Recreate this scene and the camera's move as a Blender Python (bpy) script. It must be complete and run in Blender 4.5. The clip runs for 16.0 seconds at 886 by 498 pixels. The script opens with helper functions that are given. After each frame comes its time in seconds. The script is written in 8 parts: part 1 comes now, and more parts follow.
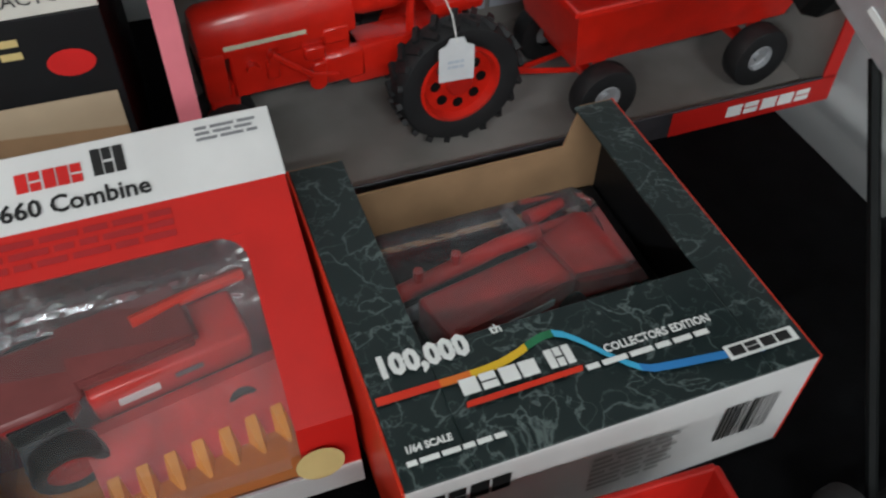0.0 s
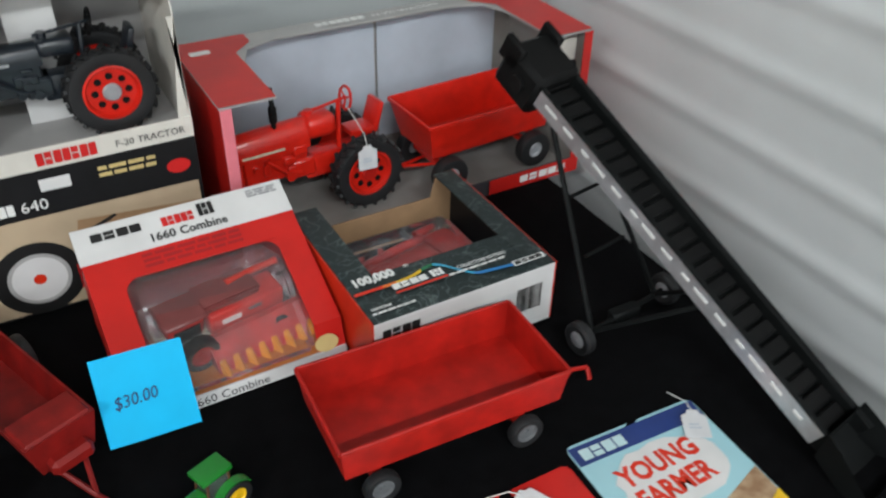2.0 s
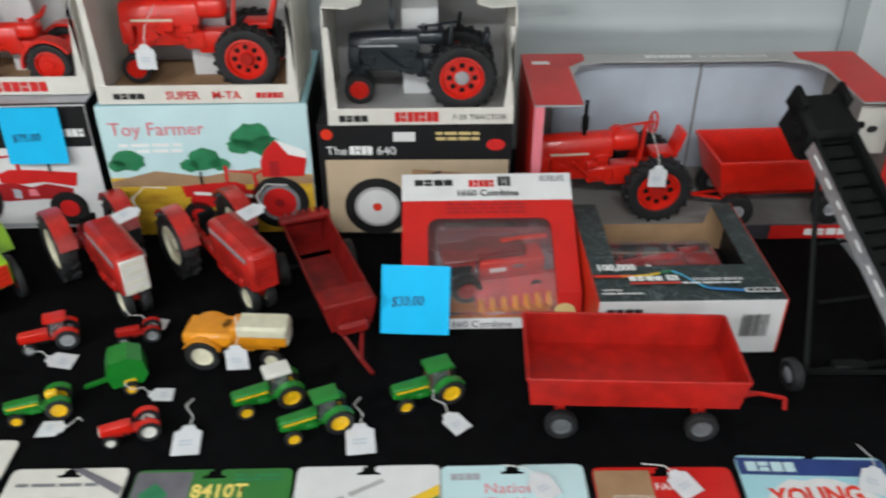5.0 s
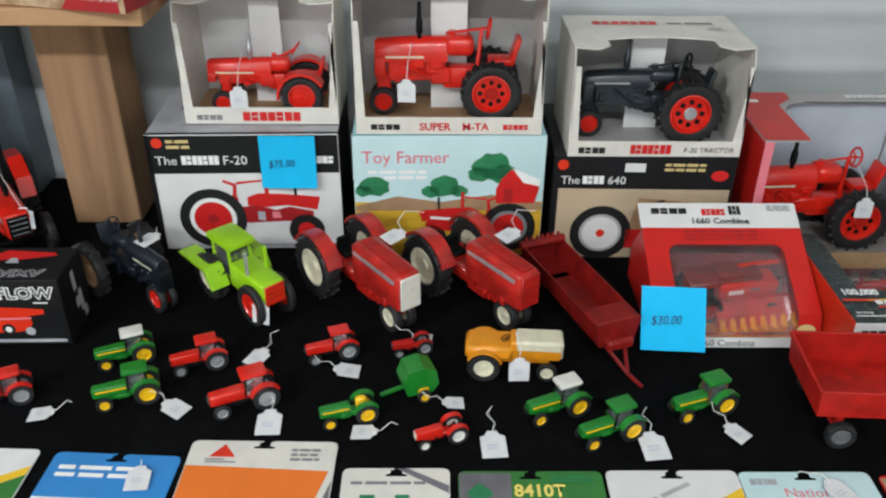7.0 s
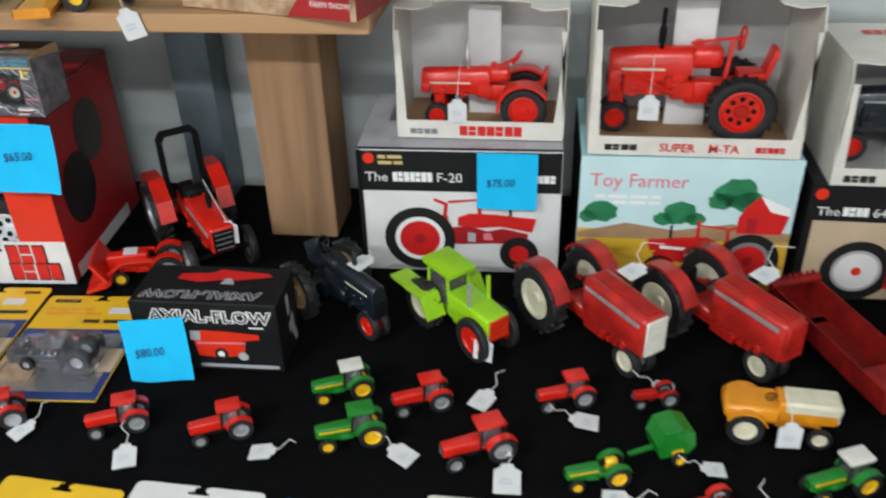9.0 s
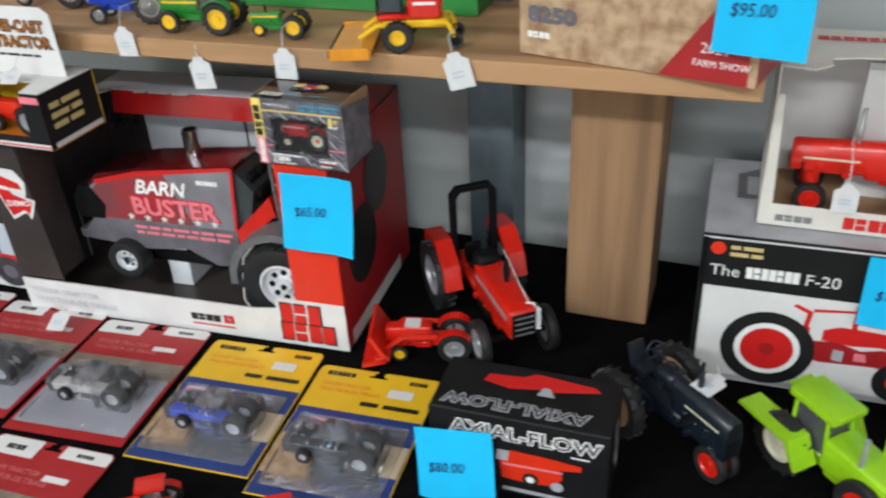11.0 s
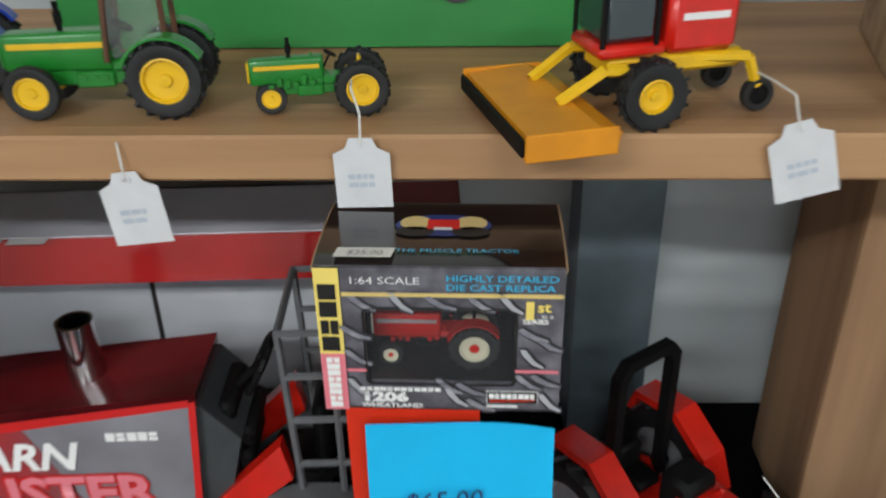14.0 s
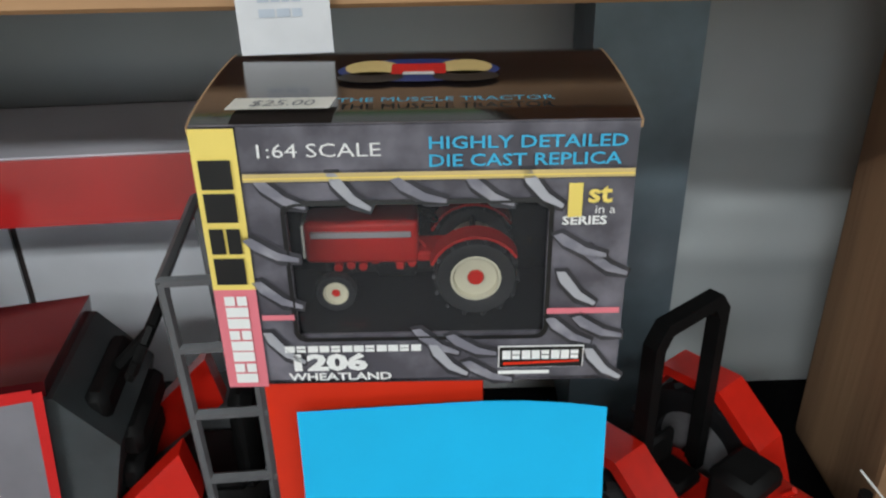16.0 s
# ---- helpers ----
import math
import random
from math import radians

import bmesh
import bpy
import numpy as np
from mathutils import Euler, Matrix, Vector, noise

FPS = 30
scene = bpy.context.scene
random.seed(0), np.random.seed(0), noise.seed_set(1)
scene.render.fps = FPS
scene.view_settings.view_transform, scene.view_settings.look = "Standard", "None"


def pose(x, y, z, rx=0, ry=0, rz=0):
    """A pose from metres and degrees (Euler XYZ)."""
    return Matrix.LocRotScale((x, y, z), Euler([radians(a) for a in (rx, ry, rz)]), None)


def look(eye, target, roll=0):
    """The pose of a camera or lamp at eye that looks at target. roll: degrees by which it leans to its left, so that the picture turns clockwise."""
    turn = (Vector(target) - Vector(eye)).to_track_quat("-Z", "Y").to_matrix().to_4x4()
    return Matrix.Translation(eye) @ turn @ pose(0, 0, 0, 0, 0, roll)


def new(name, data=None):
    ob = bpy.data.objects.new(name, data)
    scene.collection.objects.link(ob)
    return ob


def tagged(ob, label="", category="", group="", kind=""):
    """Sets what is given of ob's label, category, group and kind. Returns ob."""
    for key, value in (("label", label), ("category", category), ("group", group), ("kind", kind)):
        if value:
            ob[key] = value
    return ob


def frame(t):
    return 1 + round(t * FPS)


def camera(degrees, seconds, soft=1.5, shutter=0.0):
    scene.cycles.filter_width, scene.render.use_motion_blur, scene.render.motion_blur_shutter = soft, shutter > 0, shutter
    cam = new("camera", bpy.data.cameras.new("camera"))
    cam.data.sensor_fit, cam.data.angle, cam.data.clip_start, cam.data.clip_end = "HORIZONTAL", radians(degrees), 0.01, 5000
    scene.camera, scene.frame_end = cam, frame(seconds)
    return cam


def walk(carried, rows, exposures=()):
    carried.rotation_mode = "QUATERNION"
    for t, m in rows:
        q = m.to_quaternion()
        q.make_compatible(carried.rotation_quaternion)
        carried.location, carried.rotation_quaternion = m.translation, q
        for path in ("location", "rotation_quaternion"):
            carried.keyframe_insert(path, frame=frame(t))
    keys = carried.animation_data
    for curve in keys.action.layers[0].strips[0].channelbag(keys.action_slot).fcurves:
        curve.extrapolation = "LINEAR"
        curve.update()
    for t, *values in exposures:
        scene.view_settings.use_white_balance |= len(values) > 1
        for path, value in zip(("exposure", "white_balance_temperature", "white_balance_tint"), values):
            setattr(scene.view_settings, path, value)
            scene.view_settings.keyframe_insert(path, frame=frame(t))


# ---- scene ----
cam = camera(55.3, 16.0, soft=2.2, shutter=0.4)
PATH = [
    (0, (0.642, 0.848, 0.390), (1.131, 2.115, -1.077), 1.2),
    (0.5, (0.652, 0.828, 0.408), (1.188, 2.098, -1.041), -0.1),
    (1, (0.602, 0.749, 0.467), (1.231, 2.004, -0.958), 0.7),
    (1.5, (0.506, 0.600, 0.512), (1.263, 1.929, -0.777), 0.7),
    (2, (0.445, 0.477, 0.574), (1.275, 1.870, -0.596), 1.4),
    (2.5, (0.456, 0.394, 0.615), (1.240, 1.859, -0.498), 1.1),
    (3, (0.523, 0.351, 0.616), (1.134, 1.896, -0.498), 1.5),
    (3.5, (0.593, 0.317, 0.596), (0.946, 1.936, -0.525), 1.8),
    (4, (0.624, 0.282, 0.601), (0.824, 1.934, -0.509), 1.6),
    (4.5, (0.597, 0.285, 0.599), (0.686, 1.951, -0.504), 0.5),
    (5, (0.506, 0.285, 0.612), (0.540, 1.958, -0.484), -0.1),
    (5.2, (0.457, 0.280, 0.614), (0.478, 1.962, -0.468), -0.3),
    (7.5, (0.173, 0.214, 0.645), (0.181, 1.926, -0.389), 0.9),
    (8, (0.140, 0.212, 0.642), (0.074, 1.922, -0.394), 0.2),
    (10.3, (-0.088, 0.509, 0.627), (-0.555, 2.136, -0.437), -2.9),
    (10.5, (-0.107, 0.511, 0.629), (-0.627, 2.126, -0.429), -3.0),
    (11, (-0.169, 0.498, 0.626), (-0.791, 2.093, -0.407), -3.3),
    (11.5, (-0.305, 0.422, 0.626), (-0.893, 2.036, -0.398), -3.1),
    (12, (-0.409, 0.358, 0.632), (-0.870, 1.995, -0.421), -3.8),
    (12.5, (-0.463, 0.336, 0.622), (-0.836, 2.022, -0.388), -2.9),
    (13, (-0.488, 0.468, 0.579), (-0.787, 2.184, -0.404), -3.0),
    (13.5, (-0.545, 0.731, 0.540), (-0.708, 2.455, -0.461), -2.6),
    (14, (-0.577, 0.903, 0.493), (-0.654, 2.654, -0.469), -1.1),
    (14.5, (-0.600, 0.977, 0.429), (-0.626, 2.740, -0.516), -0.9),
    (15, (-0.606, 1.010, 0.390), (-0.616, 2.763, -0.573), -0.7),
    (15.5, (-0.596, 1.018, 0.387), (-0.562, 2.767, -0.582), -0.5),
    (16, (-0.589, 1.016, 0.389), (-0.560, 2.772, -0.569), -1.0),
]
EXPOSURES = [(0, -0.4), (1, -0.3), (1.7, -0.12), (2.4, -0.16), (2.9, -0.3), (3.5, -0.3), (4.5, -0.12), (8, -0.15), (10.5, -0.08), (12.5, -0.05), (13.3, -0.22), (14, -0.4), (15, -0.4), (16, -0.4)]
walk(cam, [(t, look(eye, target, roll)) for t, eye, target, roll in PATH], EXPOSURES)

# ---- world and light ----
world = bpy.data.worlds.new("world")
scene.world = world
world.use_nodes = True
_sky = world.node_tree.nodes.new("ShaderNodeTexSky")
_sky.sky_type, _sky.sun_disc = "NISHITA", False
_sky.sun_elevation, _sky.sun_rotation = radians(40), radians(200)
_bg = world.node_tree.nodes["Background"]
_bg.inputs["Strength"].default_value = 0.12
world.node_tree.links.new(_sky.outputs["Color"], _bg.inputs["Color"])


def area_lamp(name, eye, target, sx, sy, watts, colour=(1, 1, 1)):
    d = bpy.data.lights.new(name, "AREA")
    d.shape, d.size, d.size_y, d.energy, d.color = "RECTANGLE", sx, sy, watts, colour
    ob = new(name, d)
    ob.matrix_world = look(eye, target)
    return ob


# unseen sources: assumed daylight at two window openings, and two strip lamps added overhead
area_lamp("assumed_window_light", (-1.5, -2.42, 1.05), (-1.5, 0, 0.95), 1.9, 1.3, 20, (0.86, 0.94, 1.0))
area_lamp("assumed_window_light", (0.72, -2.42, 1.05), (0.72, 0, 0.95), 0.8, 1.3, 4, (0.86, 0.94, 1.0))
# no such tubes are known: added to light walls and toys from above
area_lamp("added_overhead_light", (-1.7, -1.0, 1.9), (-1.7, -1.0, 0), 1.2, 0.12, 82, (0.93, 0.98, 1.0))
area_lamp("added_overhead_light", (0.3, -1.1, 1.9), (0.3, -1.1, 0), 1.2, 0.12, 57, (0.93, 0.98, 1.0))


# ---- materials ----
def material(name, colour, rough=0.5, metal=0.0, var=0.12, scale=40, bump=0.0, bscale=None, coat=0.0, spec=0.5, emit=None, second=None, mix=(0.45, 0.6), stretch=(1, 1, 1)):
    m = bpy.data.materials.new(name)
    m.use_nodes = True
    nt = m.node_tree
    b = nt.nodes["Principled BSDF"]
    b.inputs["Roughness"].default_value = rough
    b.inputs["Metallic"].default_value = metal
    b.inputs["Coat Weight"].default_value = coat
    b.inputs["Coat Roughness"].default_value = 0.15
    b.inputs["Specular IOR Level"].default_value = spec
    tc = nt.nodes.new("ShaderNodeTexCoord")
    mp = nt.nodes.new("ShaderNodeMapping")
    mp.inputs["Scale"].default_value = stretch
    nt.links.new(tc.outputs["Object"], mp.inputs["Vector"])

    def noise_node(s, detail=6):
        n = nt.nodes.new("ShaderNodeTexNoise")
        n.inputs["Scale"].default_value, n.inputs["Detail"].default_value = s, detail
        nt.links.new(mp.outputs["Vector"], n.inputs["Vector"])
        return n

    n1 = noise_node(scale)
    ramp = nt.nodes.new("ShaderNodeValToRGB")
    nt.links.new(n1.outputs["Fac"], ramp.inputs["Fac"])
    c = colour
    lo = tuple(max(0, v * (1 - var)) for v in c) + (1,)
    hi = tuple(min(1, v * (1 + var)) for v in c) + (1,)
    if second:
        lo, hi = tuple(c) + (1,), tuple(second) + (1,)
    ramp.color_ramp.elements[0].position, ramp.color_ramp.elements[1].position = (mix if second else (0.3, 0.7))
    ramp.color_ramp.elements[0].color, ramp.color_ramp.elements[1].color = lo, hi
    # a second, broader variation: dust and handling
    n2 = noise_node(scale * 0.13, 3)
    mixn = nt.nodes.new("ShaderNodeMix")
    mixn.data_type, mixn.blend_type = "RGBA", "MULTIPLY"
    r2 = nt.nodes.new("ShaderNodeValToRGB")
    r2.color_ramp.elements[0].position, r2.color_ramp.elements[1].position = 0.3, 0.75
    v = 1 - var * 0.9
    r2.color_ramp.elements[0].color, r2.color_ramp.elements[1].color = (v, v, v, 1), (1, 1, 1, 1)
    nt.links.new(n2.outputs["Fac"], r2.inputs["Fac"])
    mixn.inputs["Factor"].default_value = 1.0
    nt.links.new(ramp.outputs["Color"], mixn.inputs["A"])
    nt.links.new(r2.outputs["Color"], mixn.inputs["B"])
    nt.links.new(mixn.outputs["Result"], b.inputs["Base Color"])
    # roughness varies with wear
    mr = nt.nodes.new("ShaderNodeMapRange")
    mr.inputs["To Min"].default_value, mr.inputs["To Max"].default_value = max(0.02, rough * 0.8), min(1, rough * 1.25)
    nt.links.new(n2.outputs["Fac"], mr.inputs["Value"])
    nt.links.new(mr.outputs["Result"], b.inputs["Roughness"])
    if bump:
        bn = nt.nodes.new("ShaderNodeBump")
        bn.inputs["Strength"].default_value, bn.inputs["Distance"].default_value = bump, 0.002
        nb = noise_node(bscale or scale * 3, 4)
        nt.links.new(nb.outputs["Fac"], bn.inputs["Height"])
        nt.links.new(bn.outputs["Normal"], b.inputs["Normal"])
    if emit:
        b.inputs["Emission Color"].default_value = (*colour, 1)
        b.inputs["Emission Strength"].default_value = emit
    return m


def clear_plastic(name, tint=(0.93, 0.94, 0.95), rough=0.08, gain=0.9, haze=0.0):
    m = bpy.data.materials.new(name)
    m.use_nodes = True
    nt = m.node_tree
    nt.nodes.clear()
    out = nt.nodes.new("ShaderNodeOutputMaterial")
    tr, gl, mx, fr = (nt.nodes.new(k) for k in ("ShaderNodeBsdfTransparent", "ShaderNodeBsdfGlossy", "ShaderNodeMixShader", "ShaderNodeFresnel"))
    tr.inputs["Color"].default_value = (*tint, 1)
    gl.inputs["Roughness"].default_value = rough
    fr.inputs["IOR"].default_value = 1.3 + gain * 0.3
    tc, n = nt.nodes.new("ShaderNodeTexCoord"), nt.nodes.new("ShaderNodeTexNoise")
    n.inputs["Scale"].default_value = 60
    bn = nt.nodes.new("ShaderNodeBump")
    bn.inputs["Strength"].default_value, bn.inputs["Distance"].default_value = 0.35, 0.003
    nt.links.new(tc.outputs["Object"], n.inputs["Vector"])
    nt.links.new(n.outputs["Fac"], bn.inputs["Height"])
    nt.links.new(bn.outputs["Normal"], gl.inputs["Normal"])
    nt.links.new(bn.outputs["Normal"], fr.inputs["Normal"])
    nt.links.new(fr.outputs["Fac"], mx.inputs["Fac"])
    nt.links.new(tr.outputs["BSDF"], mx.inputs[1])
    nt.links.new(gl.outputs["BSDF"], mx.inputs[2])
    last = mx
    # pale diffuse share stands in for reflections missing from the clear plastic
    if haze:
        df, mh = nt.nodes.new("ShaderNodeBsdfDiffuse"), nt.nodes.new("ShaderNodeMixShader")
        df.inputs["Color"].default_value = (0.75, 0.76, 0.8, 1)
        mh.inputs["Fac"].default_value = haze
        nt.links.new(mx.outputs["Shader"], mh.inputs[1])
        nt.links.new(df.outputs["BSDF"], mh.inputs[2])
        last = mh
    nt.links.new(last.outputs["Shader"], out.inputs["Surface"])
    return m


def veined(name, base, vein, scale=17, width=0.016):
    """Dark printed marble: thin pale veins on a near-black ground."""
    m = material(name, base, 0.33, var=0.3, scale=30)
    nt = m.node_tree
    b = nt.nodes["Principled BSDF"]
    tc = nt.nodes.new("ShaderNodeTexCoord")
    fac = []
    for s, dist in ((scale, 0.5), (scale * 2.3, 0.3)):
        n = nt.nodes.new("ShaderNodeTexNoise")
        n.inputs["Scale"].default_value, n.inputs["Detail"].default_value, n.inputs["Distortion"].default_value = s, 7, dist
        nt.links.new(tc.outputs["Object"], n.inputs["Vector"])
        a, d, r = nt.nodes.new("ShaderNodeMath"), nt.nodes.new("ShaderNodeMath"), nt.nodes.new("ShaderNodeMapRange")
        a.operation, d.operation = "SUBTRACT", "ABSOLUTE"
        a.inputs[1].default_value = 0.5
        nt.links.new(n.outputs["Fac"], a.inputs[0])
        nt.links.new(a.outputs[0], d.inputs[0])
        nt.links.new(d.outputs[0], r.inputs["Value"])
        r.inputs["From Min"].default_value, r.inputs["From Max"].default_value = 0.0, width
        r.inputs["To Min"].default_value, r.inputs["To Max"].default_value = 1.0, 0.0
        fac.append(r)
    mul = nt.nodes.new("ShaderNodeMath")
    mul.operation = "MULTIPLY_ADD"
    mul.inputs[1].default_value = 0.55
    nt.links.new(fac[1].outputs["Result"], mul.inputs[0])
    nt.links.new(fac[0].outputs["Result"], mul.inputs[2])
    mul.use_clamp = True
    mx = nt.nodes.new("ShaderNodeMix")
    mx.data_type = "RGBA"
    mx.inputs["A"].default_value, mx.inputs["B"].default_value = (*base, 1), (*vein, 1)
    nt.links.new(mul.outputs[0], mx.inputs["Factor"])
    nt.links.new(mx.outputs["Result"], b.inputs["Base Color"])
    return m


def wood(name, light, dark, rough=0.6, along="x", knots=0.0):
    m = material(name, light, rough, var=0.1, scale=22, bump=0.25, bscale=120, second=dark, mix=(0.4, 0.68),
                 stretch=(0.09, 1.4, 1.4) if along == "x" else (1.4, 1.4, 0.09))
    return m


M = {}
M["cloth"] = material("black_cloth", (0.0035, 0.0035, 0.004), 0.95, var=0.35, scale=60, bump=0.5, bscale=900, spec=0.06)
# siding tone lowered to carry the shade under the shelf
M["steel_wall"] = material("painted_steel_siding", (0.52, 0.55, 0.55), 0.34, var=0.08, scale=5, bump=0.06, bscale=40)
# east siding: paler copy, the stronger light on that wall put into its colour
M["lit_white_steel"] = material("lit_white_siding", (0.72, 0.74, 0.74), 0.34, var=0.08, scale=5, bump=0.06, bscale=40)
M["room_wall"] = material("room_wall_paint", (0.62, 0.60, 0.56), 0.7, var=0.08, scale=3)
M["room_floor"] = material("concrete_floor", (0.30, 0.29, 0.28), 0.6, var=0.2, scale=6)
M["galv"] = material("galvanised_steel", (0.16, 0.21, 0.24), 0.38, metal=0.5, var=0.2, scale=25)
M["pine"] = wood("pine_board", (0.46, 0.26, 0.125), (0.29, 0.15, 0.068))
M["post"] = wood("old_post_timber", (0.36, 0.205, 0.105), (0.21, 0.115, 0.058), 0.85, along="z")
M["white_card"] = material("white_card", (0.68, 0.67, 0.66), 0.5, var=0.05, scale=30)
M["cream_card"] = material("cream_card", (0.66, 0.63, 0.57), 0.55, var=0.07, scale=30)
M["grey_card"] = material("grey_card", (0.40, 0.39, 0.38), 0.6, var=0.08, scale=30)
M["taupe_card"] = material("taupe_card", (0.25, 0.235, 0.22), 0.6, var=0.1, scale=30)
M["brown_card"] = material("brown_card", (0.35, 0.21, 0.11), 0.8, var=0.12, scale=40)
M["beige_print"] = material("beige_print", (0.52, 0.40, 0.27), 0.45, var=0.12, scale=14)
M["red_card"] = material("red_card", (0.56, 0.014, 0.010), 0.4, var=0.08, scale=30)
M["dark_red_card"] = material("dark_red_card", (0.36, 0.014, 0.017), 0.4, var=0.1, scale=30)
M["orange_red_card"] = material("orange_red_card", (0.68, 0.03, 0.008), 0.4, var=0.06, scale=30)
M["black_card"] = material("black_card", (0.010, 0.010, 0.011), 0.48, var=0.2, scale=30, spec=0.25)
M["dark_brown_card"] = material("dark_brown_card", (0.050, 0.040, 0.037), 0.4, var=0.3, scale=16)
M["gloss_dark_card"] = material("glossy_dark_card", (0.018, 0.013, 0.012), 0.12, var=0.2, scale=20, coat=0.6)
M["grey_print"] = material("grey_print", (0.16, 0.15, 0.17), 0.4, var=0.3, scale=25)
M["storm_print"] = material("storm_grey_print", (0.085, 0.08, 0.095), 0.38, scale=70, second=(0.20, 0.19, 0.22), mix=(0.42, 0.68))
M["mid_grey_print"] = material("mid_grey_print", (0.42, 0.42, 0.45), 0.4, var=0.15, scale=25)
M["pale_backdrop"] = material("pale_backdrop_print", (0.80, 0.82, 0.86), 0.3, var=0.15, scale=9)
M["tread_grey"] = material("tread_grey_print", (0.20, 0.195, 0.23), 0.4, scale=120, second=(0.36, 0.35, 0.38), mix=(0.45, 0.7))
M["tread_dark"] = material("tread_dark_print", (0.05, 0.048, 0.055), 0.4, var=0.3, scale=60)
M["blue_grey_print"] = material("blue_grey_print", (0.50, 0.55, 0.62), 0.4, var=0.12, scale=12)
M["marble"] = veined("dark_marble_print", (0.007, 0.016, 0.016), (0.10, 0.13, 0.125), 30, 0.013)
M["sky_blue_card"] = material("sky_blue_card", (0.36, 0.62, 0.68), 0.45, var=0.06, scale=12)
M["light_blue_card"] = material("light_blue_card", (0.52, 0.70, 0.72), 0.45, var=0.06, scale=12)
M["blue_card"] = material("blue_card", (0.03, 0.22, 0.55), 0.4, var=0.08, scale=20)
M["navy_card"] = material("navy_card", (0.02, 0.045, 0.19), 0.4, var=0.15, scale=20)
M["orange_card"] = material("orange_card", (0.75, 0.17, 0.02), 0.45, var=0.06, scale=20)
M["amber_film"] = material("amber_print", (0.62, 0.20, 0.02), 0.4, var=0.2, scale=25)
M["yellow_card"] = material("yellow_card", (0.78, 0.48, 0.02), 0.42, var=0.07, scale=20)
M["field_yellow"] = material("wheat_print", (0.66, 0.40, 0.03), 0.45, scale=45, second=(0.42, 0.20, 0.02), mix=(0.5, 0.72), stretch=(0.4, 1, 1.6))
M["green_card"] = material("green_card", (0.03, 0.17, 0.03), 0.45, var=0.15, scale=20)
M["leaf_print"] = material("leaf_print", (0.02, 0.20, 0.08), 0.45, var=0.2, scale=60)
M["stubble_print"] = material("stubble_print", (0.52, 0.36, 0.22), 0.45, scale=60, second=(0.30, 0.17, 0.09), mix=(0.4, 0.65))
M["note"] = material("sticky_note_paper", (0.0, 0.44, 0.78), 0.8, var=0.04, scale=30)
M["ink"] = material("ink", (0.01, 0.03, 0.12), 0.6, var=0.1)
M["black_ink"] = material("black_print", (0.012, 0.012, 0.012), 0.45, var=0.1)
M["grey_ink"] = material("grey_ink", (0.20, 0.20, 0.21), 0.6, var=0.1)
M["white_ink"] = material("white_print", (0.80, 0.80, 0.78), 0.45, var=0.04)
M["red_ink"] = material("red_print", (0.60, 0.015, 0.014), 0.42, var=0.08)
M["pale_red_ink"] = material("pale_red_print", (0.66, 0.17, 0.17), 0.42, var=0.06)
M["fade_red"] = material("fading_red_print", (0.22, 0.06, 0.065), 0.32, scale=14, second=(0.40, 0.03, 0.035), mix=(0.4, 0.65))
M["pink_ink"] = material("pink_print", (0.75, 0.20, 0.24), 0.42, var=0.06)
M["cyan_ink"] = material("cyan_print", (0.05, 0.42, 0.66), 0.42, var=0.06)
M["yellow_ink"] = material("yellow_print", (0.85, 0.66, 0.16), 0.42, var=0.05)
M["gold_ink"] = material("gold_print", (0.62, 0.47, 0.20), 0.4, var=0.08)
M["tag"] = material("tag_paper", (0.64, 0.64, 0.65), 0.65, var=0.06, scale=60)
M["string"] = material("cotton_string", (0.66, 0.65, 0.62), 0.9, var=0.1, scale=400)
M["rubber"] = material("toy_tyre_rubber", (0.012, 0.012, 0.013), 0.6, var=0.2, scale=120)
M["red_paint"] = material("red_diecast_paint", (0.66, 0.016, 0.007), 0.3, var=0.12, scale=60, coat=0.4)
M["old_red_paint"] = material("worn_red_paint", (0.46, 0.012, 0.007), 0.5, var=0.25, scale=45, spec=0.3)
M["faded_red"] = material("faded_red_paint", (0.50, 0.020, 0.014), 0.34, var=0.35, scale=45, bump=0.12, coat=0.3)
M["green_paint"] = material("green_diecast_paint", (0.010, 0.20, 0.020), 0.36, var=0.12, scale=60, coat=0.25)
M["lime_paint"] = material("lime_paint", (0.30, 0.58, 0.01), 0.38, var=0.08, scale=60, coat=0.2)
M["yellow_paint"] = material("yellow_paint", (0.80, 0.48, 0.01), 0.38, var=0.08, scale=60, coat=0.2)
M["amber_paint"] = material("orange_yellow_paint", (0.72, 0.27, 0.01), 0.4, var=0.1, scale=60, coat=0.2)
M["blue_paint"] = material("blue_paint", (0.012, 0.05, 0.42), 0.36, var=0.1, scale=60, coat=0.2)
M["navy_paint"] = material("dark_blue_paint", (0.007, 0.012, 0.020), 0.4, var=0.25, scale=45, coat=0.2)
M["slate_paint"] = material("slate_grey_paint", (0.012, 0.017, 0.024), 0.3, var=0.25, scale=45, coat=0.5)
M["white_paint"] = material("white_paint", (0.70, 0.68, 0.62), 0.45, var=0.1, scale=60)
M["cream_paint"] = material("cream_paint", (0.66, 0.62, 0.46), 0.45, var=0.12, scale=60)
M["grey_paint"] = material("grey_paint", (0.13, 0.135, 0.14), 0.45, var=0.15, scale=60)
M["silver"] = material("silver_paint", (0.55, 0.56, 0.58), 0.35, metal=0.6, var=0.12, scale=90)
# hub metal with its front-lit brightness put into a pale, barely metallic colour
M["lit_silver"] = material("lit_silver_hub", (0.72, 0.73, 0.75), 0.3, metal=0.15, var=0.12, scale=90, coat=0.3)
